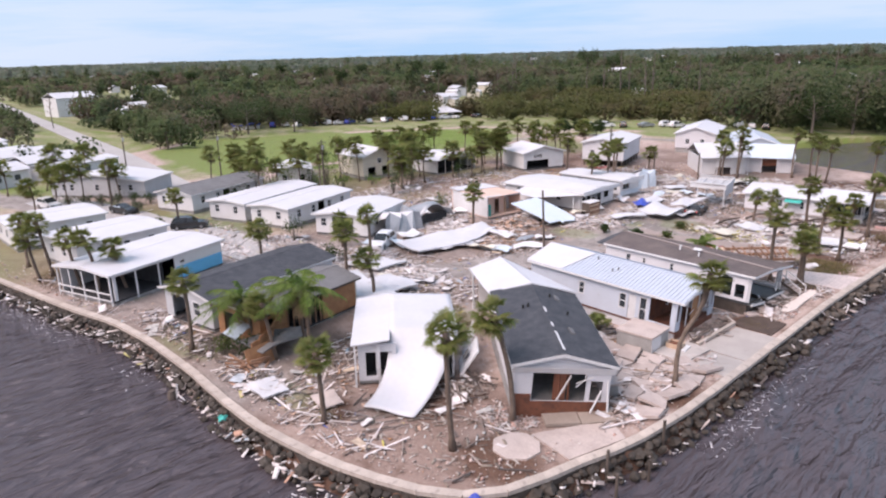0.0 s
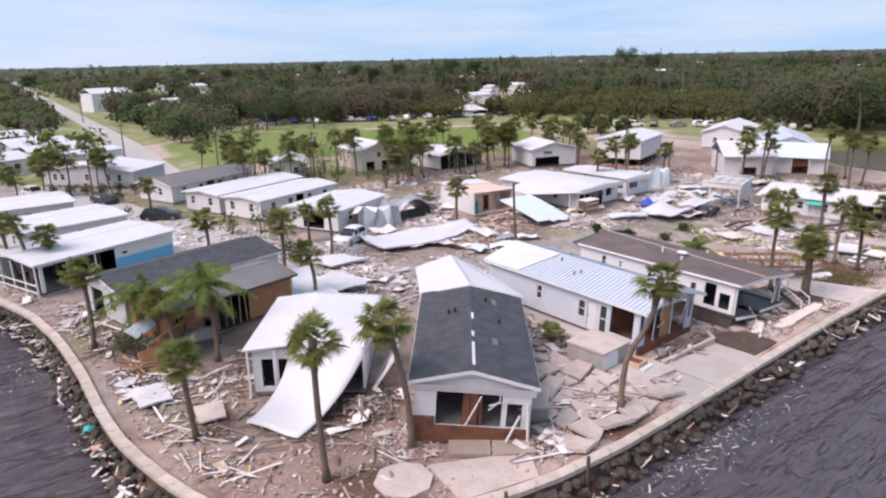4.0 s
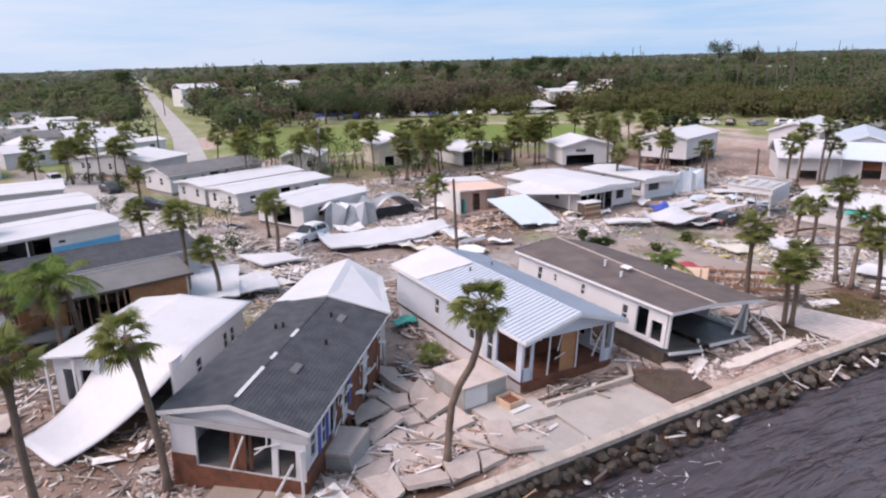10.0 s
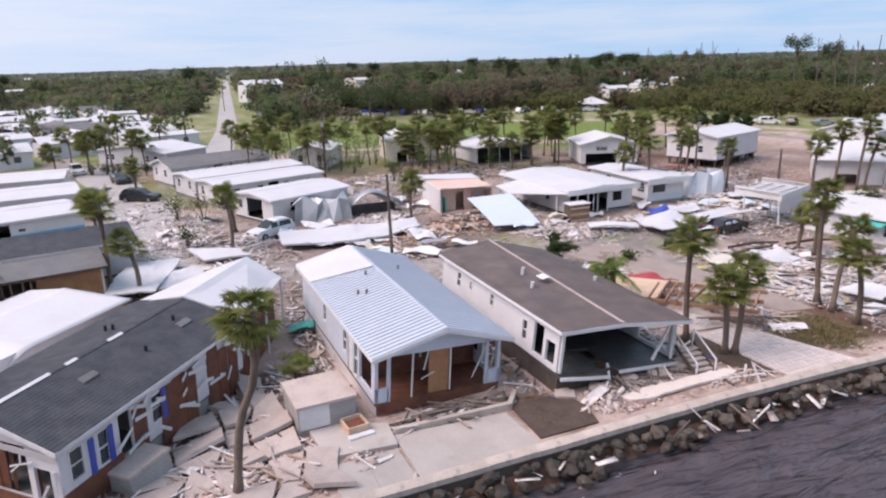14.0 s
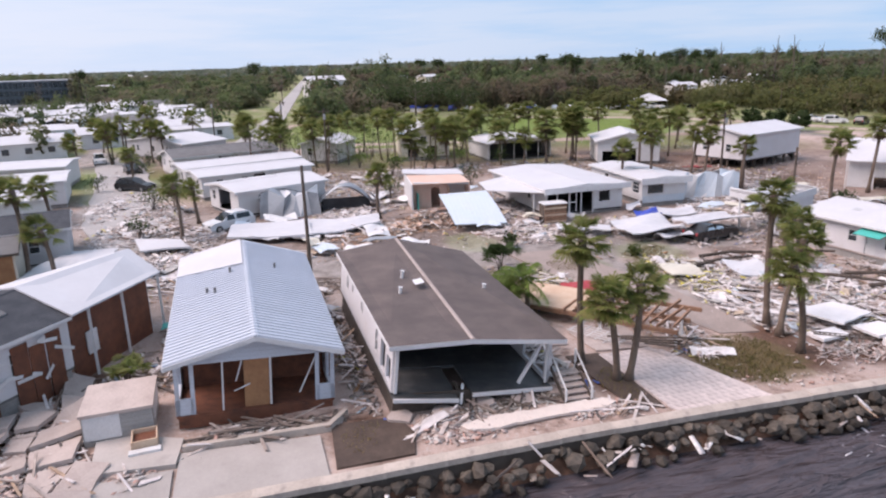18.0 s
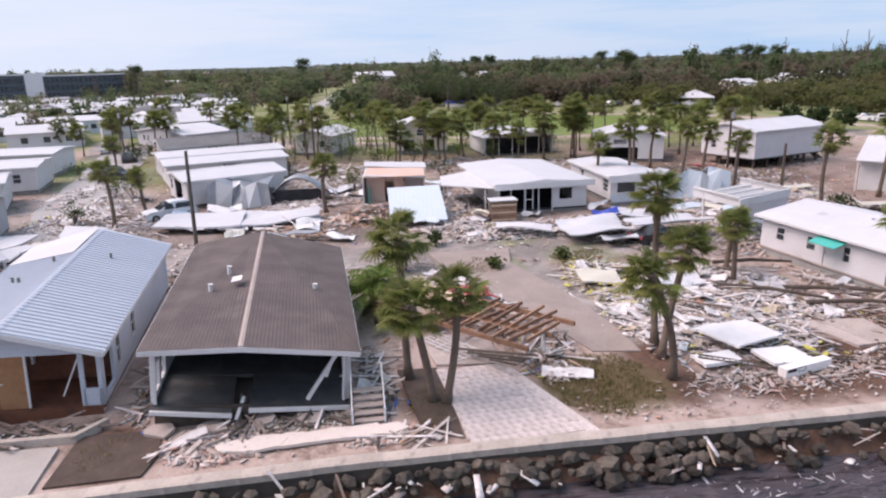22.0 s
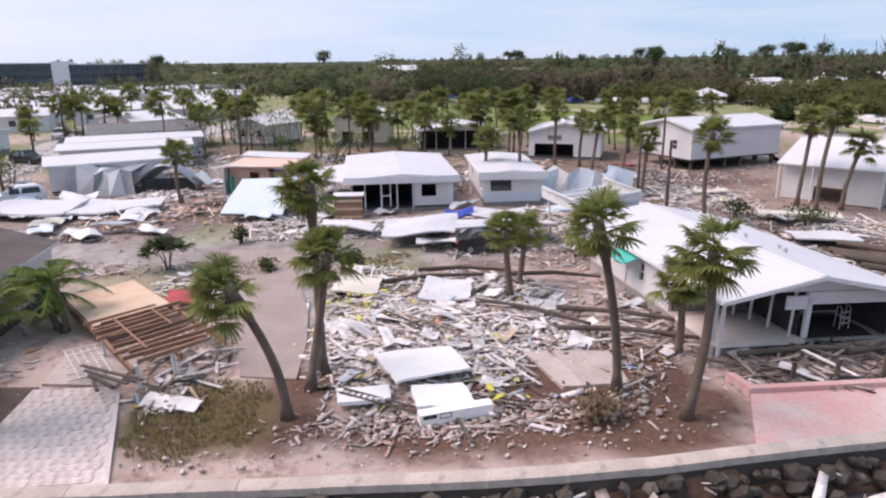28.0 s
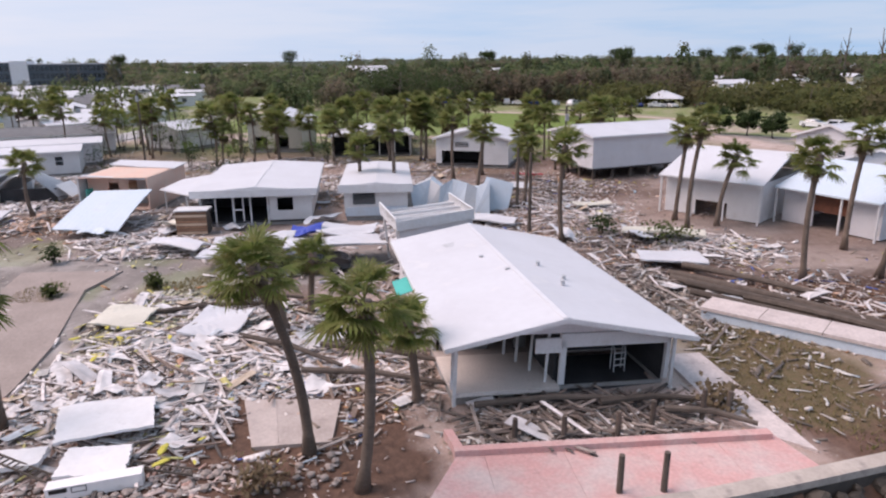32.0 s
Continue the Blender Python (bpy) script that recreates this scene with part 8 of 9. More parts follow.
part("stump", Geo().tube([(0, 0, 0), (0.05, 0, 0.7), (0.1, 0, 1.1)], [0.35, 0.33, 0.2], 8), POLE_WOOD, buoy)
part("snapped_rod", Geo().beam((0.3, 0.2, 0.2), (0.5, 0.3, 1.6), 0.06), WHITE_PAINT, buoy)


# ---------------------------------------------------------------- large wreckage
def roof_sheet(label, outline, z, mat, bend, seed, thick=0.12, name="fallen_roof_sheet"):
    """A sheet over four corners, with a sag and a curled edge."""
    a, b, c, d = [Vector((*p, 0)) for p in outline]

    r = random.Random(seed)
    rag = [[r.uniform(-1, 1) for _ in range(24)] for _ in range(4)]

    def fn(u, v):
        i, j = min(int(u * 16 + 0.5), 23), min(int(v * 12 + 0.5), 23)
        uu = u + (1 - u) ** 6 * 0.05 * rag[0][j] / (b - a).length - u ** 6 * 0.05 * rag[1][j] / (b - a).length
        vv = v + (1 - v) ** 6 * 0.05 * rag[2][i] / (d - a).length - v ** 6 * 0.05 * rag[3][i] / (d - a).length
        p = (a * (1 - uu) + b * uu) * (1 - vv) + (d * (1 - uu) + c * uu) * vv
        return (p.x, p.y, z + bend * 0.7 * (math.sin(u * 3.4 + seed) * 0.5 + math.sin(v * 4.1 + seed * 2) * 0.4) + 0.3 * bend * math.sin(7 * u + 5 * v + seed) + 0.12 * bend * rag[0][i] * rag[1][j])
    ob = part(name, Geo().surface(fn, 16, 12, min(thick, 0.16)), mat, smooth=False)
    return tagged(ob, label, "roof sheet", "fallen roof sheets")


roof_sheet("long white roof sheet lying in the street rubble", [(-58.4, 48.6), (-54.0, 48.2), (-52.8, 55.4), (-58.6, 55.6)], 0.75, WHITE_ROOF, 0.16, 1, 0.3)
roof_sheet("buckled white roof sheet lying in the street rubble", [(-58.2, 55.4), (-53.2, 55.4), (-54.6, 61.8), (-57.4, 62.2)], 0.7, WHITE_ROOF, 0.3, 2, 0.15)
roof_sheet("small white roof sheet on the street rubble", [(-57.6, 40.4), (-53.0, 41.4), (-52.6, 45.3), (-55.6, 44.4)], 0.6, WHITE_ROOF, 0.12, 3, 0.15)
roof_sheet("folded white roof sheet behind the stripped house", [(-54.6, 35.6), (-45.6, 34.0), (-45.2, 37.4), (-54.0, 39.6)], 0.85, WHITE_ROOF, 0.35, 4, 0.12)
roof_sheet("torn white roof sheet behind the stripped house", [(-51.5, 38.2), (-46.2, 37.6), (-45.8, 40.6), (-50.5, 41.2)], 0.7, WHITE_ROOF, 0.3, 5, 0.12)
roof_sheet("white roof slab lying on the debris field", [(-23.65, 79.4), (-21.1, 80.25), (-21.9, 83.1), (-24.05, 82.55)], 0.58, SLAB_WHITE, 0.05, 6, 0.1)
roof_sheet("white panel lying below the roof slab", [(-20.95, 80.75), (-19.45, 80.85), (-19.35, 82.9), (-21.0, 82.7)], 0.42, SLAB_WHITE, 0.04, 7, 0.14)
roof_sheet("white box-like panel by the palms", [(-21.35, 78.05), (-20.3, 78.15), (-20.4, 80.0), (-21.4, 79.95)], 0.30, SLAB_WHITE, 0.03, 8, 0.28)
roof_sheet("peaked white roof sheet by the street", [(-45.6, 80.4), (-41.4, 80.0), (-41.0, 84.8), (-46.0, 85.6)], 1.0, WHITE_ROOF, 0.45, 9, 0.1)
roof_sheet("white roof sheet draped over the dark car", [(-43.6, 85.2), (-40.8, 84.8), (-41.3, 91.6), (-44.2, 91.0)], 1.3, WHITE_ROOF, 0.35, 10, 0.1)
roof_sheet("crumpled white sheet beside the dark car", [(-42.2, 82.4), (-40.2, 82.2), (-39.8, 85.0), (-41.8, 85.6)], 0.6, WHITE_ROOF, 0.4, 11, 0.08)
roof_sheet("pale sheet leaning in the street junk", [(-47.8, 76.2), (-46.0, 75.6), (-43.8, 79.4), (-45.4, 80.2)], 0.7, WHITE_ROOF, 0.3, 12, 0.1)
roof_sheet("cream sheet in the debris field", [(-34.4, 77.6), (-32.0, 77.2), (-31.6, 79.6), (-34.0, 80.0)], 0.45, CREAM_SIDING, 0.15, 13, 0.1)
roof_sheet("pale sheet in the debris field", [(-33.6, 82.4), (-30.6, 81.6), (-30.2, 84.2), (-33.0, 84.8)], 0.4, WHITE_ROOF, 0.2, 14, 0.1)
roof_sheet("pale sheet before the collapsed house", [(-35.6, 21.6), (-33.6, 21.2), (-33.2, 22.6), (-35.2, 23.2)], 0.25, CONCRETE, 0.06, 15, 0.1)
roof_sheet("white sheet on the shore", [(-40.2, 19.4), (-37.4, 19.2), (-37.2, 21.0), (-39.8, 21.4)], 0.35, WHITE_ROOF, 0.15, 16, 0.1)
roof_sheet("large white sheet by the stilt houses", [(-40.8, 107.4), (-38.2, 106.6), (-36.8, 110.2), (-39.6, 111.0)], 0.5, WHITE_ROOF, 0.2, 17, 0.1)
roof_sheet("cream boat-like sheet among wreckage", [(-46.6, 108.8), (-45.0, 108.0), (-42.6, 113.0), (-44.4, 113.6)], 0.6, CREAM_SIDING, 0.25, 18, 0.25)
roof_sheet("white sheet among the wreckage", [(-52.0, 98.6), (-50.2, 98.0), (-49.0, 101.2), (-50.8, 101.9)], 0.5, WHITE_ROOF, 0.2, 19, 0.1)
roof_sheet("white sheet by the small white house", [(-49.8, 87.0), (-47.8, 86.6), (-47.2, 90.6), (-49.4, 91.2)], 0.6, WHITE_ROOF, 0.3, 20, 0.1)
roof_sheet("blue tarpaulin crumpled by the small white house", [(-49.2, 85.0), (-47.4, 84.6), (-47.2, 86.8), (-49.0, 87.2)], 0.7, CLOTH_BLUE, 0.4, 21, 0.05, "tarpaulin")
roof_sheet("red sheet crumpled by the fallen roof frame", [(-32.6, 69.0), (-30.6, 69.4), (-30.0, 71.4), (-32.2, 71.2)], 0.7, RED_SCRAP, 0.25, 22, 0.05, "tarpaulin")
roof_sheet("red scrap by the stilt house", [(-70.5, 105.6), (-68.4, 106.4), (-68.0, 108.4), (-70.2, 107.8)], 0.7, RED_SCRAP, 0.3, 23, 0.05, "tarpaulin")
roof_sheet("teal scrap sheet between the houses", [(-35.2, 44.8), (-33.8, 44.6), (-33.6, 46.0), (-35.0, 46.4)], 0.6, TEAL, 0.3, 24, 0.05, "scrap_sheet")
roof_sheet("teal mesh scrap at the shore rocks", [(-38.4, 16.4), (-37.8, 16.2), (-37.7, 16.8), (-38.3, 16.9)], -0.3, TEAL, 0.3, 25, 0.05, "scrap_sheet")
roof_sheet("blue scrap on the shore at the point", [(-20.4, 20.4), (-19.4, 20.8), (-19.6, 21.6), (-20.6, 21.3)], 0.35, ROYAL_BLUE, 0.25, 26, 0.05, "scrap_sheet")
rq = random.Random(88)
for k in range(70):
    x, y = rq.uniform(-74, -42), rq.uniform(40, 110)
    if any(math.hypot(x - hx, y - hy) < 7.5 for hx, hy in ((-58, 69), (-60, 82), (-59, 91), (-41, 87), (-72, 52), (-73, 113), (-41, 76))) or abs(x + 42) < 4 and y < 92:
        continue
    w, l, ya = rq.uniform(0.9, 2.0), rq.uniform(1.6, 4.0), rq.uniform(0, 3.14)
    cs, sn = math.cos(ya), math.sin(ya)
    quad = [(x + u * l / 2 * cs - v * w / 2 * sn, y + u * l / 2 * sn + v * w / 2 * cs) for u, v in ((-1, -1), (1, -1), (1, 1), (-1, 1))]
    roof_sheet("torn white roof and wall sheet lying among the wreckage", quad, rq.uniform(0.25, 0.7), rq.choice((WHITE_ROOF, WHITE_ROOF, WHITE_PAINT, CREAM_SIDING, AWNING_GREY, PANEL_BLUE)), rq.uniform(0.15, 0.5), 40 + k, 0.05, "torn_sheet")
roof_sheet("slumped grey shingle roof over the stripped house front", [(-45.6, 21.6), (-42.2, 22.0), (-42.8, 25.8), (-44.8, 26.8)], 1.2, GREY_SHINGLE, 0.35, 31, 0.12)
wall_piece = thing("fallen_wall", "white wall section with dark printed marks lying in the debris", "wall section", pose(-19.1, 82.2, 0.02, 0, -1, 100))
part("panel", Geo().box(-1.3, 1.3, -0.12, 0.32, 0, 0.42), SLAB_WHITE, wall_piece)
part("dark_mark", Geo().box(-1.2, -0.72, -0.128, -0.123, 0.24, 0.38), TYRE, wall_piece, "printed dark bar")
for a, b, c, d in ((-0.62, -0.2, 0.36, 0.385), (-0.62, -0.2, 0.19, 0.215), (-0.62, -0.595, 0.215, 0.36), (-0.225, -0.2, 0.215, 0.36)):
    part("dark_mark", Geo().box(a, b, -0.128, -0.123, c, d), TYRE, wall_piece, "printed dark frame line")

roof_frame = thing("fallen_roof_frame", "fallen timber roof frame with peach plywood on one end", "roof frame", pose(-33.6, 65.3, 0.35, 3, -3, 33.4))
part("plywood", Geo().box(0, 6.2, -1.7, 1.7, 0.2, 0.26), PEACH, roof_frame)
for yy in (-1.75, 0.0, 1.75):
    part("long_beam", Geo().box(0, 12.4, yy - 0.06, yy + 0.06, -0.05, 0.19), STUD, roof_frame)
rr = random.Random(4)
for k in range(12):
    part("rafter", Geo().box(0, 0.10, -1.95 + rr.uniform(-0.2, 0.6), 1.95 + rr.uniform(-0.9, 0.5), 0.19, 0.35), STUD, roof_frame).matrix_basis = pose(5.6 + k * 0.58, 0, 0, rr.uniform(-2, 2), 0, rr.gauss(0, 4))
for k in range(2):
    part("batten", Geo().box(6.2, 11.2 - 2 * k, -0.9 + k * 1.6, -0.82 + k * 1.6, 0.35, 0.39), STUD, roof_frame)
for xx, yy in ((12.2, -1.6), (12.0, -0.2), (8.0, -1.8)):
    part("leg", Geo().beam((xx, yy, -0.7), (xx, yy, 0.2), 0.13), WHITE_PAINT, roof_frame)
for k in range(4):
    part("loose_board", Geo().beam((9.0 + k * 0.7, -2.9, -0.3), (12.8, -1.6 - 0.5 * k, -0.2 + 0.05 * k), 0.14, 0.06), POLE_WOOD, roof_frame)
trellis = thing("white_trellis", "bent white metal trellis on the pale slab", "trellis", pose(-26.4, 66.4, 0.15, 0, 4, 25))
for k in range(5):
    part("bar", Geo().beam((0, k * 0.28, 0.1), (3.2, k * 0.28 + 0.4, 0.25), 0.04), WHITE_PAINT, trellis)
for k in range(6):
    part("bar", Geo().beam((0.2 + k * 0.55, 0, 0.14), (0.2 + k * 0.55, 1.5, 0.2), 0.04), WHITE_PAINT, trellis)
for k, (x, y, yaw, ln) in enumerate([(-36.3, 107.6, 37, 12.5), (-35.3, 107.2, 36, 10.5), (-34.2, 107.6, 39, 11.5), (-33.0, 107.3, 38, 9.5), (-31.8, 109.6, 36, 9), (-37.4, 108.9, 38, 8)]):
    lg = Geo().tube([(0, 0, 0.25), (ln * 0.5, 0.1, 0.3), (ln, 0, 0.22)], [0.2, 0.18, 0.15], 8)
    ob = tagged(part("timber_log", lg, POLE_WOOD), "long dark washed-up timber", "timber", "washed-up timbers")
    ob.matrix_basis = pose(x, y, 0.05 * (k % 3), 0, 0, yaw)
for k, (x, y, yaw, ln) in enumerate([(-22.3, 94.0, 86, 6), (-26, 87.6, 70, 6.0), (-28.5, 88.2, 62, 7.0), (-30, 84.5, 50, 6), (-33.5, 79.6, 95, 6), (-21.9, 98.5, 84, 4), (-34, 87, 75, 5), (-21.2, 100.6, 60, 3), (-35.5, 82, 80, 5)]):
    lg = Geo().tube([(0, 0, 0.2), (ln * 0.5, 0.25, 0.3), (ln, 0.1, 0.2)], [0.13, 0.12, 0.08], 7)
    ob = tagged(part("timber_log", lg, POLE_WOOD), "long timber lying in the wreckage", "timber", "washed-up timbers")
    ob.matrix_basis = pose(x, y, 0.12, 0, 0, yaw)


# ---------------------------------------------------------------- debris
def covered(x, y):
    """Under a home."""
    for hx, hy, yaw, W, L in FOOT:
        c, s = math.cos(radians(yaw)), math.sin(radians(yaw))
        u, v = (x - hx) * c + (y - hy) * s, -(x - hx) * s + (y - hy) * c
        if -0.3 < u < L + 0.2 and abs(v) < W / 2 + 0.15:
            return True
    return False


def bare_floor(x, y):
    """Slabs, soil and the street that were swept clean."""
    street = (seg_dist(np.asarray(x, float), np.asarray(y, float), STREETS[0][0]) < 2.7) & (np.asarray(y) > 46) & (np.asarray(y) < 84)
    return street | inside(np.asarray(x, float), np.asarray(y, float), DRIVE) | ((x > -24.3) & (x < -20.7) & (y > 85.4) & (y < 89.4)) | ((x > -20.7) & (y > 52.2) & (y < 55.5)) | ((x > -20.6) & (y > 46.3) & (y < 52.2)) | ((x > -26.6) & (y > 66.5) & (y < 70.2)) | ((x > -20.8) & (y > 70) & (y < 75))


def covered_many(x, y):
    hit = np.zeros(x.shape, bool)
    for hx, hy, yaw, W, L in FOOT:
        c, s = math.cos(radians(yaw)), math.sin(radians(yaw))
        u, v = (x - hx) * c + (y - hy) * s, -(x - hx) * s + (y - hy) * c
        hit |= (u > -0.2) & (u < L + 0.1) & (np.abs(v) < W / 2 + 0.1)
    return hit


def litter(name, label, x, y, z, lo, hi, seed, mat, flat=0.25, long=2.6):
    """Thousands of small broken pieces as one mesh."""
    r = np.random.RandomState(seed)
    n = len(x)
    size = lo * (hi / lo) ** (r.uniform(0, 1, n) ** 1.5)
    sx, sy, sz = size * r.uniform(1, long, n), size * r.uniform(0.25, 1.0, n), size * flat * r.uniform(0.3, 1.0, n)
    yaw, tx, ty = r.uniform(0, 6.283, n), r.normal(0, 0.22, n), r.normal(0, 0.22, n)
    ax = np.stack([np.cos(yaw), np.sin(yaw), tx], 1)
    ay = np.stack([-np.sin(yaw), np.cos(yaw), ty], 1)
    az = np.cross(ax, ay)
    c = np.stack([x, y, z + 0.4 * sz], 1)
    v = np.concatenate([(c + ax * (i * sx / 2)[:, None] + ay * (j * sy / 2 * (1 if i < 0 else 0.8))[:, None] + az * (k * sz / 2)[:, None])[:, None] for k in (-1, 1) for j in (-1, 1) for i in (-1, 1)], 1).reshape(-1, 3)
    f = np.array([(0, 2, 3, 1), (4, 5, 7, 6), (0, 1, 5, 4), (2, 6, 7, 3), (0, 4, 6, 2), (1, 3, 7, 5)])
    q = (np.arange(n)[:, None, None] * 8 + f[None]).reshape(-1)
    me = bpy.data.meshes.new(name)
    me.vertices.add(n * 8)
    me.vertices.foreach_set("co", v.reshape(-1))
    me.loops.add(n * 24)
    me.loops.foreach_set("vertex_index", q)
    me.polygons.add(n * 6)
    me.polygons.foreach_set("loop_start", np.arange(n * 6) * 4)
    me.update(calc_edges=True)
    me.materials.append(mat)
    return tagged(new(name, me), label, "debris", kind="stuff")


SALMON_LITTER = palette("salmon_rubble", [(0.30, (0.60, 0.36, 0.25)), (0.24, (0.62, 0.50, 0.40)), (0.16, (0.66, 0.63, 0.60)), (0.16, (0.36, 0.22, 0.14)), (0.14, (0.25, 0.20, 0.17))])
CREAM_LITTER = palette("yellowish_scraps", [(0.34, (0.58, 0.54, 0.38)), (0.26, (0.66, 0.63, 0.56)), (0.14, (0.56, 0.50, 0.16)), (0.14, (0.36, 0.32, 0.25)), (0.12, (0.22, 0.19, 0.15))])
DARK_LITTER = palette("dark_timber_scraps", [(0.30, (0.16, 0.13, 0.11)), (0.26, (0.28, 0.23, 0.19)), (0.22, (0.42, 0.37, 0.33)), (0.22, (0.58, 0.55, 0.52))])
PINK_LITTER = palette("pinkish_rubble", [(0.36, (0.56, 0.44, 0.40)), (0.30, (0.62, 0.57, 0.54)), (0.20, (0.40, 0.33, 0.30)), (0.14, (0.50, 0.32, 0.27))])
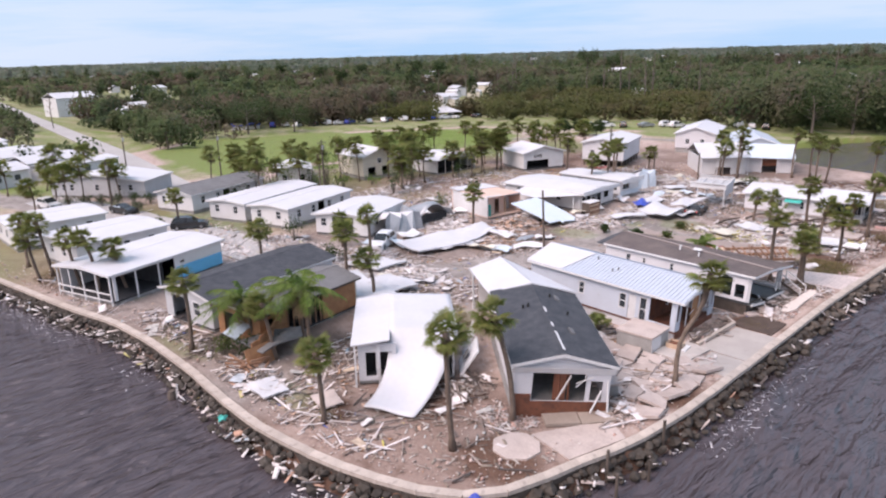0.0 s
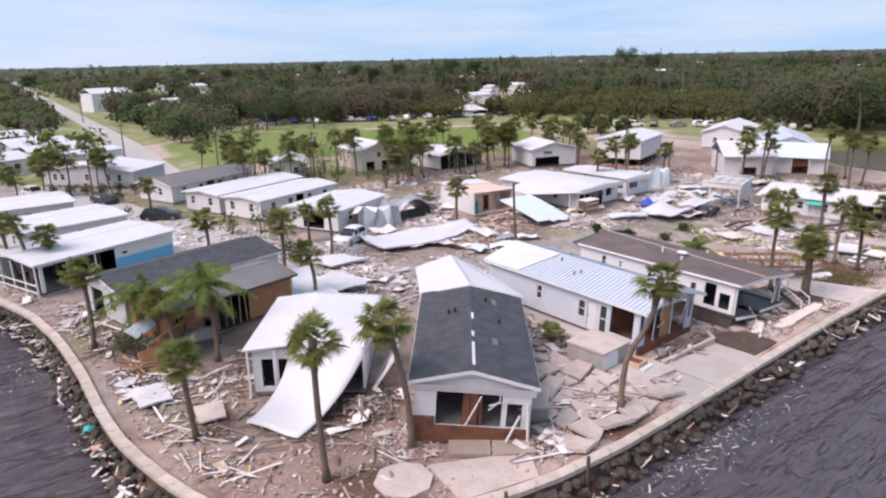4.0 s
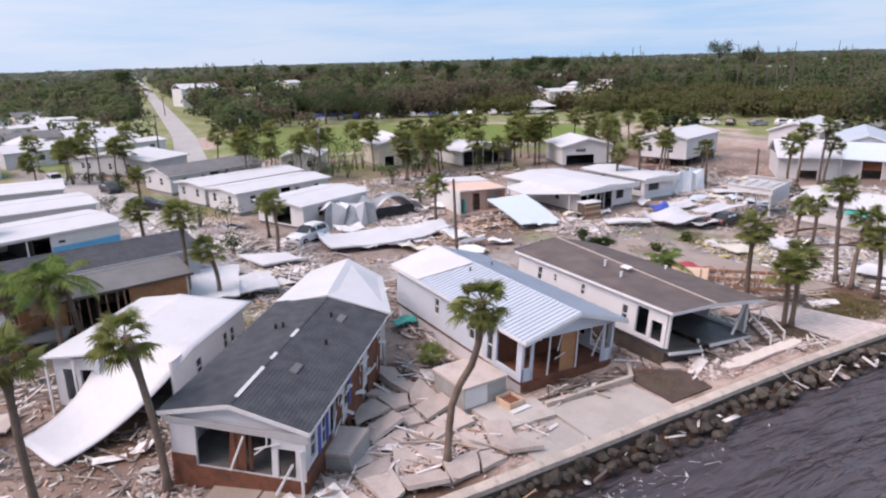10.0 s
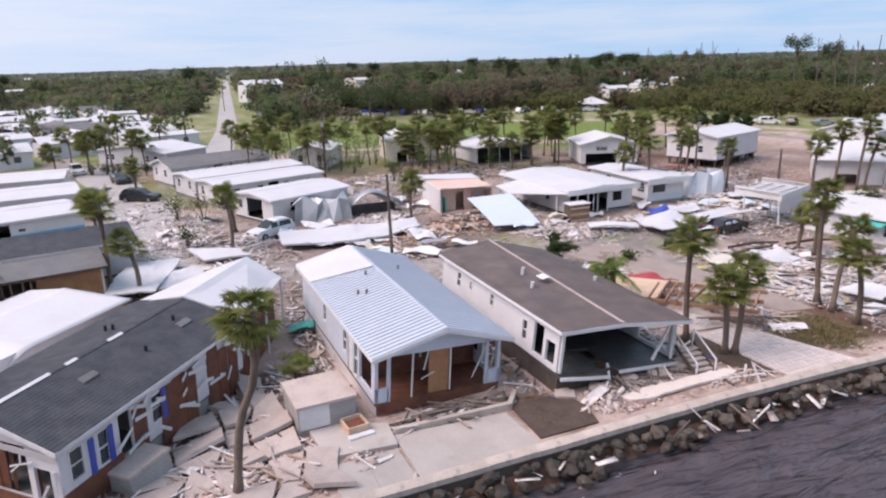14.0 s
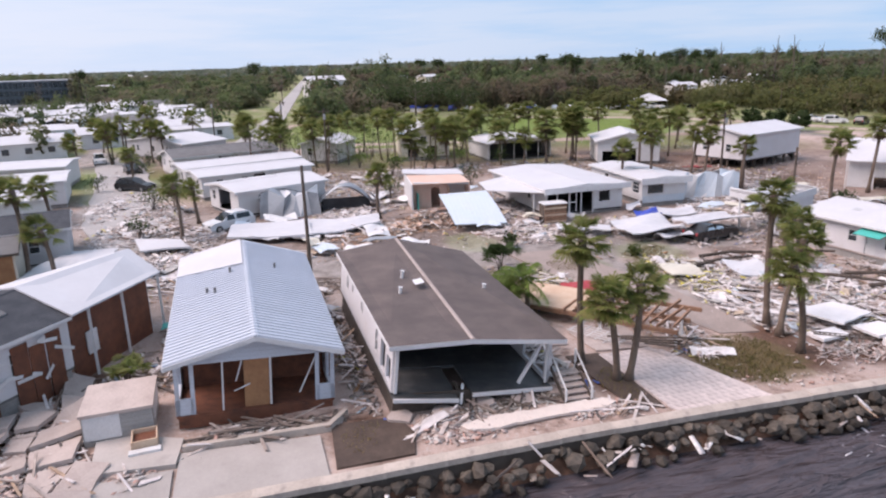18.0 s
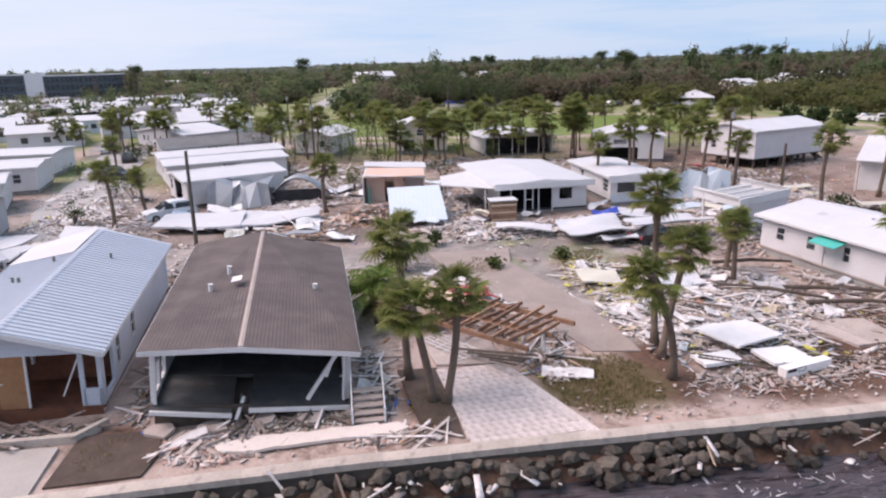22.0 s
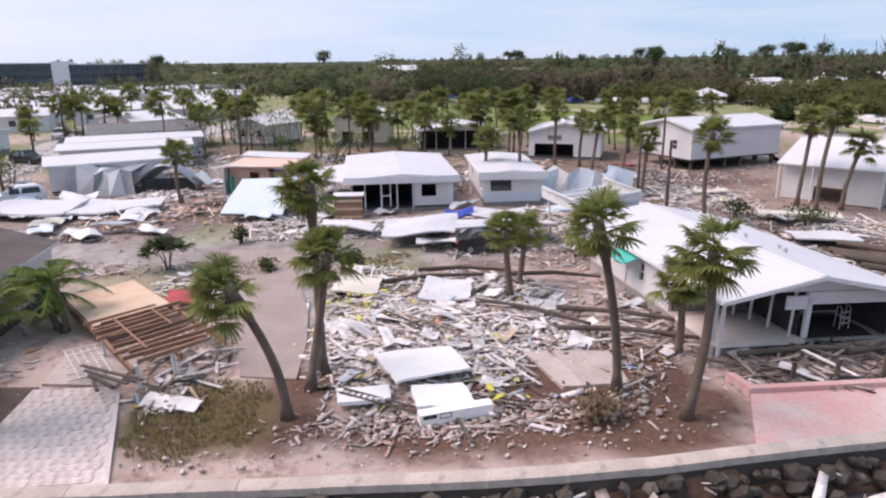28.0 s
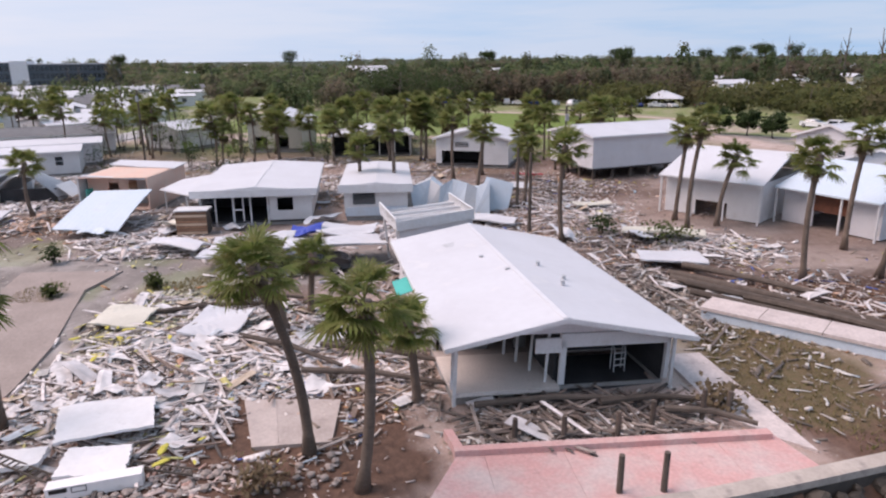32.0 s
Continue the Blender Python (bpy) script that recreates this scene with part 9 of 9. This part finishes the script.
FIELDS = [  # centre, half widths, pieces, heap height, material, boards, sheets
    (-26.0, 82.8, 5.2, 6.0, 4600, 0.4, PALE_LITTER, 120, 70), (-31, 84.5, 4.2, 4.5, 1800, 0.35, PALE_LITTER, 45, 34), (-39.8, 30, 2.4, 4.2, 900, 0.2, LITTER, 26, 6), (-33.0, 79.4, 4.2, 2.2, 2000, 0.35, CREAM_LITTER, 60, 14), (-23, 88.6, 3, 2.2, 600, 0.2, LITTER, 20, 4),
    (-44.8, 76.0, 3.6, 4.2, 1100, 0.4, PALE_LITTER, 50, 16), (-42.6, 84.6, 3.4, 4.2, 800, 0.5, PALE_LITTER, 40, 14), (-47.5, 82.5, 2.5, 6, 700, 0.4, PALE_LITTER, 30, 8), (-55.2, 66.4, 2.8, 3.6, 2200, 1.5, SALMON_LITTER, 60, 8),
    (-52.5, 60.5, 3.5, 3.5, 800, 0.5, SALMON_LITTER, 40, 6), (-55.5, 44.5, 5.5, 5.0, 1100, 0.35, LITTER, 50, 12), (-62, 42, 4, 2.6, 500, 0.3, LITTER, 24, 8), (-45.5, 49.5, 4.5, 5.5, 1100, 0.3, LITTER, 50, 10), (-44.5, 41, 4.5, 4, 800, 0.3, LITTER, 40, 8),
    (-45, 104.5, 9, 6.5, 2000, 0.35, LITTER, 70, 16), (-60, 103, 8, 7, 1400, 0.35, LITTER, 50, 10), (-31, 114, 6, 6, 1300, 0.3, LITTER, 40, 8), (-51, 97, 3.5, 4.5, 800, 0.4, PALE_LITTER, 36, 10), (-33.5, 105.5, 6, 2.6, 1500, 0.35, DARK_LITTER, 50, 5),
    (-24.5, 24.6, 5.5, 3.4, 500, 0.06, DARK_LITTER, 14, 1), (-33, 20.6, 6.5, 1.8, 600, 0.12, LITTER, 30, 3), (-41, 20.6, 3.6, 1.6, 700, 0.3, PALE_LITTER, 60, 12), (-30, 25.0, 3.4, 2.6, 400, 0.08, DARK_LITTER, 12, 2), (-37.5, 24.5, 2.6, 2.2, 600, 0.2, LITTER, 20, 6), (-48, 21.5, 3.5, 2.2, 900, 0.3, DARK_LITTER, 36, 5), (-58, 41.5, 4, 1.6, 700, 0.2, DARK_LITTER, 16, 4),
    (-55, 20.6, 5.5, 1.7, 1100, 0.35, LITTER, 50, 10), (-71, 17.9, 9, 1.4, 700, 0.2, LITTER, 24, 6), (-24.6, 28.8, 1.9, 1.7, 800, 0.25, PINK_LITTER, 6, 4), (-29.0, 29.6, 1.6, 2.2, 600, 0.5, DARK_LITTER, 24, 6), (-25.5, 39.2, 4.0, 3.0, 800, 0.3, PINK_LITTER, 22, 2), (-28.0, 44.0, 2.2, 1.6, 700, 0.3, LITTER, 20, 3),
    (-20.4, 39.8, 2.2, 3.6, 1000, 0.3, PINK_LITTER, 30, 2), (-19.6, 34.6, 1.6, 2.0, 500, 0.2, PINK_LITTER, 14, 4), (-21.35, 49.6, 0.5, 3.0, 500, 0.3, DARK_LITTER, 40, 2), (-20.3, 47.5, 1.0, 1.5, 120, 0.08, PINK_LITTER, 6, 0), (-19.6, 44.8, 1.2, 0.8, 160, 0.1, PINK_LITTER, 4, 0),
    (-18.9, 57.6, 1.0, 1.8, 900, 0.2, PINK_LITTER, 10, 2), (-19.9, 60.5, 0.5, 3.0, 500, 0.15, DARK_LITTER, 16, 1), (-28.5, 54.3, 7.5, 0.65, 700, 0.4, LITTER, 40, 6), (-34, 45.6, 4.5, 0.8, 800, 0.4, LITTER, 40, 6), (-39.5, 51, 2.6, 5.5, 600, 0.3, DARK_LITTER, 30, 5), (-20.4, 97.4, 0.7, 4.2, 600, 0.35, DARK_LITTER, 40, 2),
    (-27, 91.6, 4.4, 0.9, 700, 0.3, LITTER, 34, 5), (-37.5, 98.5, 1.8, 5, 600, 0.3, DARK_LITTER, 24, 4), (-75.5, 68, 6, 7, 1200, 0.3, LITTER, 36, 8), (-84, 82, 6, 10, 1400, 0.3, LITTER, 40, 8), (-72, 90, 5, 6, 900, 0.3, LITTER, 30, 6), (-64, 62, 3, 4, 600, 0.4, LITTER, 30, 6),
    (-27.5, 71.5, 4.5, 2.4, 700, 0.3, LITTER, 40, 8), (-35, 70.5, 3, 2.6, 700, 0.25, CREAM_LITTER, 30, 8), (-22, 72, 1.8, 1.2, 260, 0.1, LITTER, 8, 2), (-19.0, 81.5, 1.2, 5.0, 500, 0.05, PINK_LITTER, 4, 0), (-21.7, 97.8, 1.6, 4.6, 900, 0.3, DARK_LITTER, 80, 2), (-27.5, 93.0, 5.0, 0.9, 500, 0.3, DARK_LITTER, 30, 3), (-22.6, 63.9, 3.6, 0.6, 260, 0.2, LITTER, 18, 3), (-17.9, 64.3, 0.4, 1.8, 160, 0.12, PINK_LITTER, 12, 1),
    (-80, 38, 9, 3, 700, 0.12, PALE_LITTER, 16, 5), (-98, 34, 10, 3, 600, 0.1, PALE_LITTER, 10, 5), (-57, 74, 3.2, 3.0, 900, 0.5, PALE_LITTER, 50, 12), (-49.5, 73, 2.2, 3.0, 700, 0.4, PALE_LITTER, 36, 10), (-49, 93.6, 3, 3.4, 800, 0.5, PALE_LITTER, 44, 12), (-63, 84, 4, 9, 1000, 0.3, LITTER, 34, 8), (-50, 44, 3.5, 4, 1400, 0.35, PALE_LITTER, 40, 16), (-60, 46.5, 2, 2, 500, 0.3, PALE_LITTER, 20, 10), (-58, 58, 3.5, 3.5, 1200, 0.5, PALE_LITTER, 40, 14), (-63, 60, 2.4, 3, 900, 0.4, PALE_LITTER, 30, 10),
    (-47, 56, 2.4, 4.5, 900, 0.3, LITTER, 30, 10), (-66, 68, 2.5, 4, 900, 0.4, PALE_LITTER, 30, 10), (-60.5, 77, 2.5, 2.5, 700, 0.4, PALE_LITTER, 20, 8), (-68, 93, 3, 6, 900, 0.3, PALE_LITTER, 26, 10), (-45, 96, 3.5, 3.5, 1000, 0.35, PALE_LITTER, 36, 12),
    (-55, 108, 4, 4, 900, 0.3, PALE_LITTER, 26, 9), (-42, 113, 4, 4, 900, 0.3, PALE_LITTER, 26, 8), (-70, 41, 5, 3, 800, 0.2, PALE_LITTER, 20, 10), (-78, 60, 4, 6, 800, 0.3, PALE_LITTER, 20, 8), (-86, 72, 4, 5, 700, 0.3, PALE_LITTER, 18, 8),
    (-24.5, 107.2, 6, 3, 300, 0.08, DARK_LITTER, 5, 1), (-41, 64, 3, 6, 500, 0.15, LITTER, 20, 4), (-38, 92, 3, 4, 600, 0.2, LITTER, 24, 5), (-78, 96, 7, 5, 1500, 0.3, LITTER, 26, 10), (-66, 110, 6, 6, 1300, 0.25, LITTER, 26, 8), (-84, 62, 6, 8, 1500, 0.3, LITTER, 24, 10),
    (-62, 38.5, 5, 2.4, 900, 0.25, PALE_LITTER, 22, 14), (-76, 35.5, 8, 1.8, 900, 0.12, PALE_LITTER, 14, 12)]

plank_me, dark_plank_me, sheet_me = [], [], []
rd = random.Random(55)
for k in range(10):
    ln, w, h = rd.uniform(0.7, 2.6) + (1.5 if k in (2, 7) else 0), rd.uniform(0.06, 0.20), rd.uniform(0.025, 0.07)
    g = Geo().add([(-ln / 2, -w / 2, 0), (ln / 2 - rd.uniform(0, 0.3), -w / 2, rd.uniform(-0.03, 0.05)), (ln / 2, w / 2, 0), (-ln / 2 + rd.uniform(0, 0.25), w / 2, 0), (-ln / 2, -w / 2, h), (ln / 2 - 0.1, -w / 2, h), (ln / 2, w / 2, h), (-ln / 2 + 0.1, w / 2, h)],
                  [(3, 2, 1, 0), (4, 5, 6, 7), (0, 1, 5, 4), (1, 2, 6, 5), (2, 3, 7, 6), (3, 0, 4, 7)])
    plank_me.append(mesh_of("plank", g, PLANK))
    dark_plank_me.append(mesh_of("plank", g, DARK_PLANK))
for k in range(7):
    w, l, b, ph = rd.uniform(0.5, 1.4), rd.uniform(0.8, 2.3), rd.uniform(0.02, 0.12), rd.uniform(0, 6)
    sheet_me.append(mesh_of("sheet", Geo().surface(lambda u, v: ((u - 0.5) * l, (v - 0.5) * w * (1 - 0.2 * u), b * math.sin(u * 4 + ph) + 0.4 * b * math.sin(v * 5 + ph)), 5, 3, 0.035), SHEET))
for k, (cx, cy, rx, ry, n, top, mat, boards, sheets) in enumerate(FIELDS):
    n = int(n * (2.3 if cx < -38 and cy > 34 else 1.5 if cy > 34 else 0.8))
    r = np.random.RandomState(700 + k)
    a, q = r.uniform(0, 6.283, n), np.sqrt(r.uniform(0, 1, n)) * (1 + 0.22 * r.normal(0, 1, n))
    x, y = cx + rx * q * np.cos(a), cy + ry * q * np.sin(a)
    mound = np.clip(1 - q, 0, 1) * top * (0.6 + 0.5 * wobble(x, y, 0.9, k))
    ok = ~covered_many(x, y) & inside(x, y, LAND) & (~bare_floor(x, y) | (r.uniform(0, 1, n) < 0.06))
    if ok.sum() > 5:
        litter("debris_litter", "scattered broken boards, sheet and rubble", x[ok], y[ok], np.clip(mound, 0, 2)[ok] * r.uniform(0.2, 1, ok.sum()), 0.03, 0.36 if mat in (PALE_LITTER, CREAM_LITTER) else 0.26, 800 + k, mat, 0.14, 4.0)
    if not boards:
        continue
    pile = thing("debris_pile", "heap of broken boards and torn sheets dropped by the storm", "debris", pose(cx, cy, 0), "debris piles")
    rk = random.Random(900 + k)
    boards, sheets = int(boards * 1.15), int(sheets * 0.75)
    for j in range(boards + sheets):
        a, q = rk.uniform(0, 6.283), math.sqrt(rk.random()) * 1.02
        x, y = cx + rx * q * math.cos(a), cy + ry * q * math.sin(a)
        if covered(x, y) or bare_floor(x, y) or not bool(inside(np.array([x]), np.array([y]), LAND)[0]):
            continue
        z = max(0.03, (1 - q) * top * rk.uniform(0.4, 1.1))
        if j < boards:
            ob = part("plank", rk.choice(dark_plank_me if mat is DARK_LITTER and rk.random() < 0.92 else plank_me), PLANK, pile)
            ob.matrix_basis = pose(x - cx, y - cy, z + 0.06, rk.gauss(0, 8), rk.gauss(0, 7), rk.choice((30, 30, 120, 75)) + 17 * k + rk.gauss(0, 16))
        else:
            ob = part("sheet", rk.choice(sheet_me), SHEET, pile)
            ob.matrix_basis = pose(x - cx, y - cy, z + 0.12, rk.gauss(0, 8), rk.gauss(0, 8), rk.uniform(0, 360)) @ Matrix.Scale(rk.uniform(0.4, 1.0), 4)
# thin litter all over, and along the rocks
r = np.random.RandomState(41)
x, y = np.concatenate([r.uniform(-92, -17, 8000), r.uniform(-112, -38, 15000)]), np.concatenate([r.uniform(17, 126, 8000), r.uniform(40, 124, 15000)])
ok = inside(x, y, LAND) & ~covered_many(x, y) & (wobble(x, y, 5, 3) + 0.6 * wobble(x, y, 1.7, 1) > -0.25 + 0.5 * r.uniform(-1, 1, 23000)) & ~bare_floor(x, y) & ~((x > -30) & (y > 103.5) & (r.uniform(0, 1, 23000) < 0.75)) & (seg_dist(x, y, COAST) > 0.6) & (seg_dist(x, y, STREETS[0][0]) > 2.4)
litter("debris_litter", "thin scatter of broken pieces over the ground", x[ok], y[ok], np.full(ok.sum(), -0.02), 0.035, 0.26, 42, LITTER, 0.18, 3.4)
shore = along(WALL, 0.09)
xs, ys, zs = [], [], []
for x, y, dx, dy in shore:
    if rd.random() < (0.6 if x < -19 else 0.12):
        off = rd.uniform(0.45, 1.7)
        xs.append(x + dy * off)
        ys.append(y - dx * off)
        zs.append(-0.35 - 0.35 * off + rd.uniform(0, 0.25))
litter("shore_litter", "pale boards and scraps caught among the shore rocks", np.array(xs), np.array(ys), np.array(zs), 0.08, 0.42, 43, PALE_LITTER, long=4.0)
stones = along(WALL, 0.11)
xs, ys = np.array([p[0] - p[3] * 1.0 for p in stones]), np.array([p[1] + p[2] * 1.0 for p in stones])
off = np.abs(np.random.RandomState(3).normal(0, 1.3, len(xs)))
xs, ys = xs - np.array([p[3] for p in stones]) * off, ys + np.array([p[2] for p in stones]) * off
ok = ~covered_many(xs, ys) & ~((xs > -24) & (ys > 43) & (ys < 56)) & ~((xs > -24) & (ys > 64.5) & (ys < 71.5)) & ~((xs > -20) & (ys > 91))
litter("loose_stones", "loose stones and grit inside the sea wall", xs[ok], ys[ok], np.full(ok.sum(), 0.0), 0.05, 0.2, 44, PINK_LITTER, flat=0.8, long=1.4)
for k in range(26):
    x, y, dx, dy = rd.choice(along(WALL[6:], 1.0))
    if y > 112:
        continue
    o = rd.uniform(0.6, 1.5)
    ob = tagged(part("driftwood", rd.choice(plank_me), PLANK), "loose pale board caught on the shore rocks", "board", "boards on the rocks")
    ob.matrix_basis = pose(x + dy * o, y - dx * o, -0.5 + rd.uniform(0, 0.2), rd.uniform(-15, 15), rd.uniform(-50, 50), rd.uniform(0, 360))

xs, ys = [], []
for x, y, dx, dy in along(WALL, 0.05):
    if float(wobble(x, y, 3.0, 5)) + rd.uniform(-0.3, 0.3) > 0.15:
        off = 1.5 + abs(rd.gauss(0, 1.1))
        xs.append(x + dy * off)
        ys.append(y - dx * off)
litter("sea_foam", "thin broken streaks of white foam on the water by the rocks", np.array(xs), np.array(ys), np.full(len(xs), WATER_Z + 0.02), 0.03, 0.13, 45, FOAM, 0.08, 6.0)

# ladders of steel lattice, foam and stones in the debris field
for k, (x, y, yaw) in enumerate([(-20.3, 79.6, 60), (-19.9, 83.4, 75), (-27.6, 81.0, 40)]):
    lat = thing("lattice_truss", "dark rusty lattice truss lying by the white roof slab", "truss", pose(x, y, 0.25, 0, 3, yaw), "lattice trusses")
    for yy in (-0.16, 0.16):
        part("chord", Geo().box(-1.6, 1.6, yy - 0.025, yy + 0.025, 0, 0.05), POLE_WOOD, lat)
    for j in range(13):
        part("rung", Geo().box(-1.5 + j * 0.245, -1.46 + j * 0.245, -0.135, 0.135, 0.01, 0.04), POLE_WOOD, lat)
rz = random.Random(123)
foam = [mesh_of("foam_piece", boulder_mesh(60 + k, 0.5), YELLOW) for k in range(3)]
for k in range(22):
    x, y = (rz.gauss(-32.2, 1.5), rz.gauss(78.9, 0.9)) if k < 17 else (rz.gauss(-20.6, 0.8), rz.gauss(84.4, 0.8))
    s = rz.uniform(0.2, 0.5)
    ob = tagged(part("foam_piece", foam[k % 3], YELLOW), "torn piece of yellow insulation foam", "foam", "yellow foam pieces")
    ob.matrix_basis = pose(x, y, 0.22 + rz.uniform(0, 0.15), 0, 0, rz.uniform(0, 360)) @ Matrix.Diagonal((s * 1.6, s * 0.6, s * 0.5, 1))
stone_me = [mesh_of("stone", boulder_mesh(80 + k, 0.7), RUBBLE) for k in range(4)]
rubble_bed = thing("rubble_bed", "grey and brown broken stones scattered before the palms", "stones")
for k in range(190):
    x, y = rz.uniform(-20.2, -18.2) + rz.gauss(0, 0.3), 78.5 + 11 * rz.random()
    s = rz.uniform(0.10, 0.36) * rz.uniform(0.6, 1.1)
    part("stone", stone_me[k % 4], RUBBLE, rubble_bed).matrix_basis = pose(x, y, 0.03, 0, 0, rz.uniform(0, 360)) @ Matrix.Scale(s, 4)

heap = thing("masonry_heap", "heap of broken salmon blocks before the gutted house", "rubble")
SALMON_ROCK = material("salmon_block", (0.56, 0.36, 0.27), (0.50, 0.42, 0.36), 0.9, scale=1.5, amount=0.9, bump=0.3, fine=6.0, spread=0.3)
salmon_me = [mesh_of("broken_block", boulder_mesh(90 + k, 0.6), SALMON_ROCK) for k in range(4)]
for k in range(70):
    a, q = rz.uniform(0, 6.28), math.sqrt(rz.random())
    x, y = -55.2 + 2.4 * q * math.cos(a), 66.4 + 3.2 * q * math.sin(a)
    sz = rz.uniform(0.35, 0.95)
    part("broken_block", salmon_me[k % 4], SALMON_ROCK, heap).matrix_basis = pose(x, y, (1 - q) * 1.3 * rz.uniform(0.5, 1) + 0.08, rz.uniform(-30, 30), rz.uniform(-30, 30), rz.uniform(0, 360)) @ Matrix.Diagonal((sz * 1.3, sz * 0.8, sz * 0.7, 1))
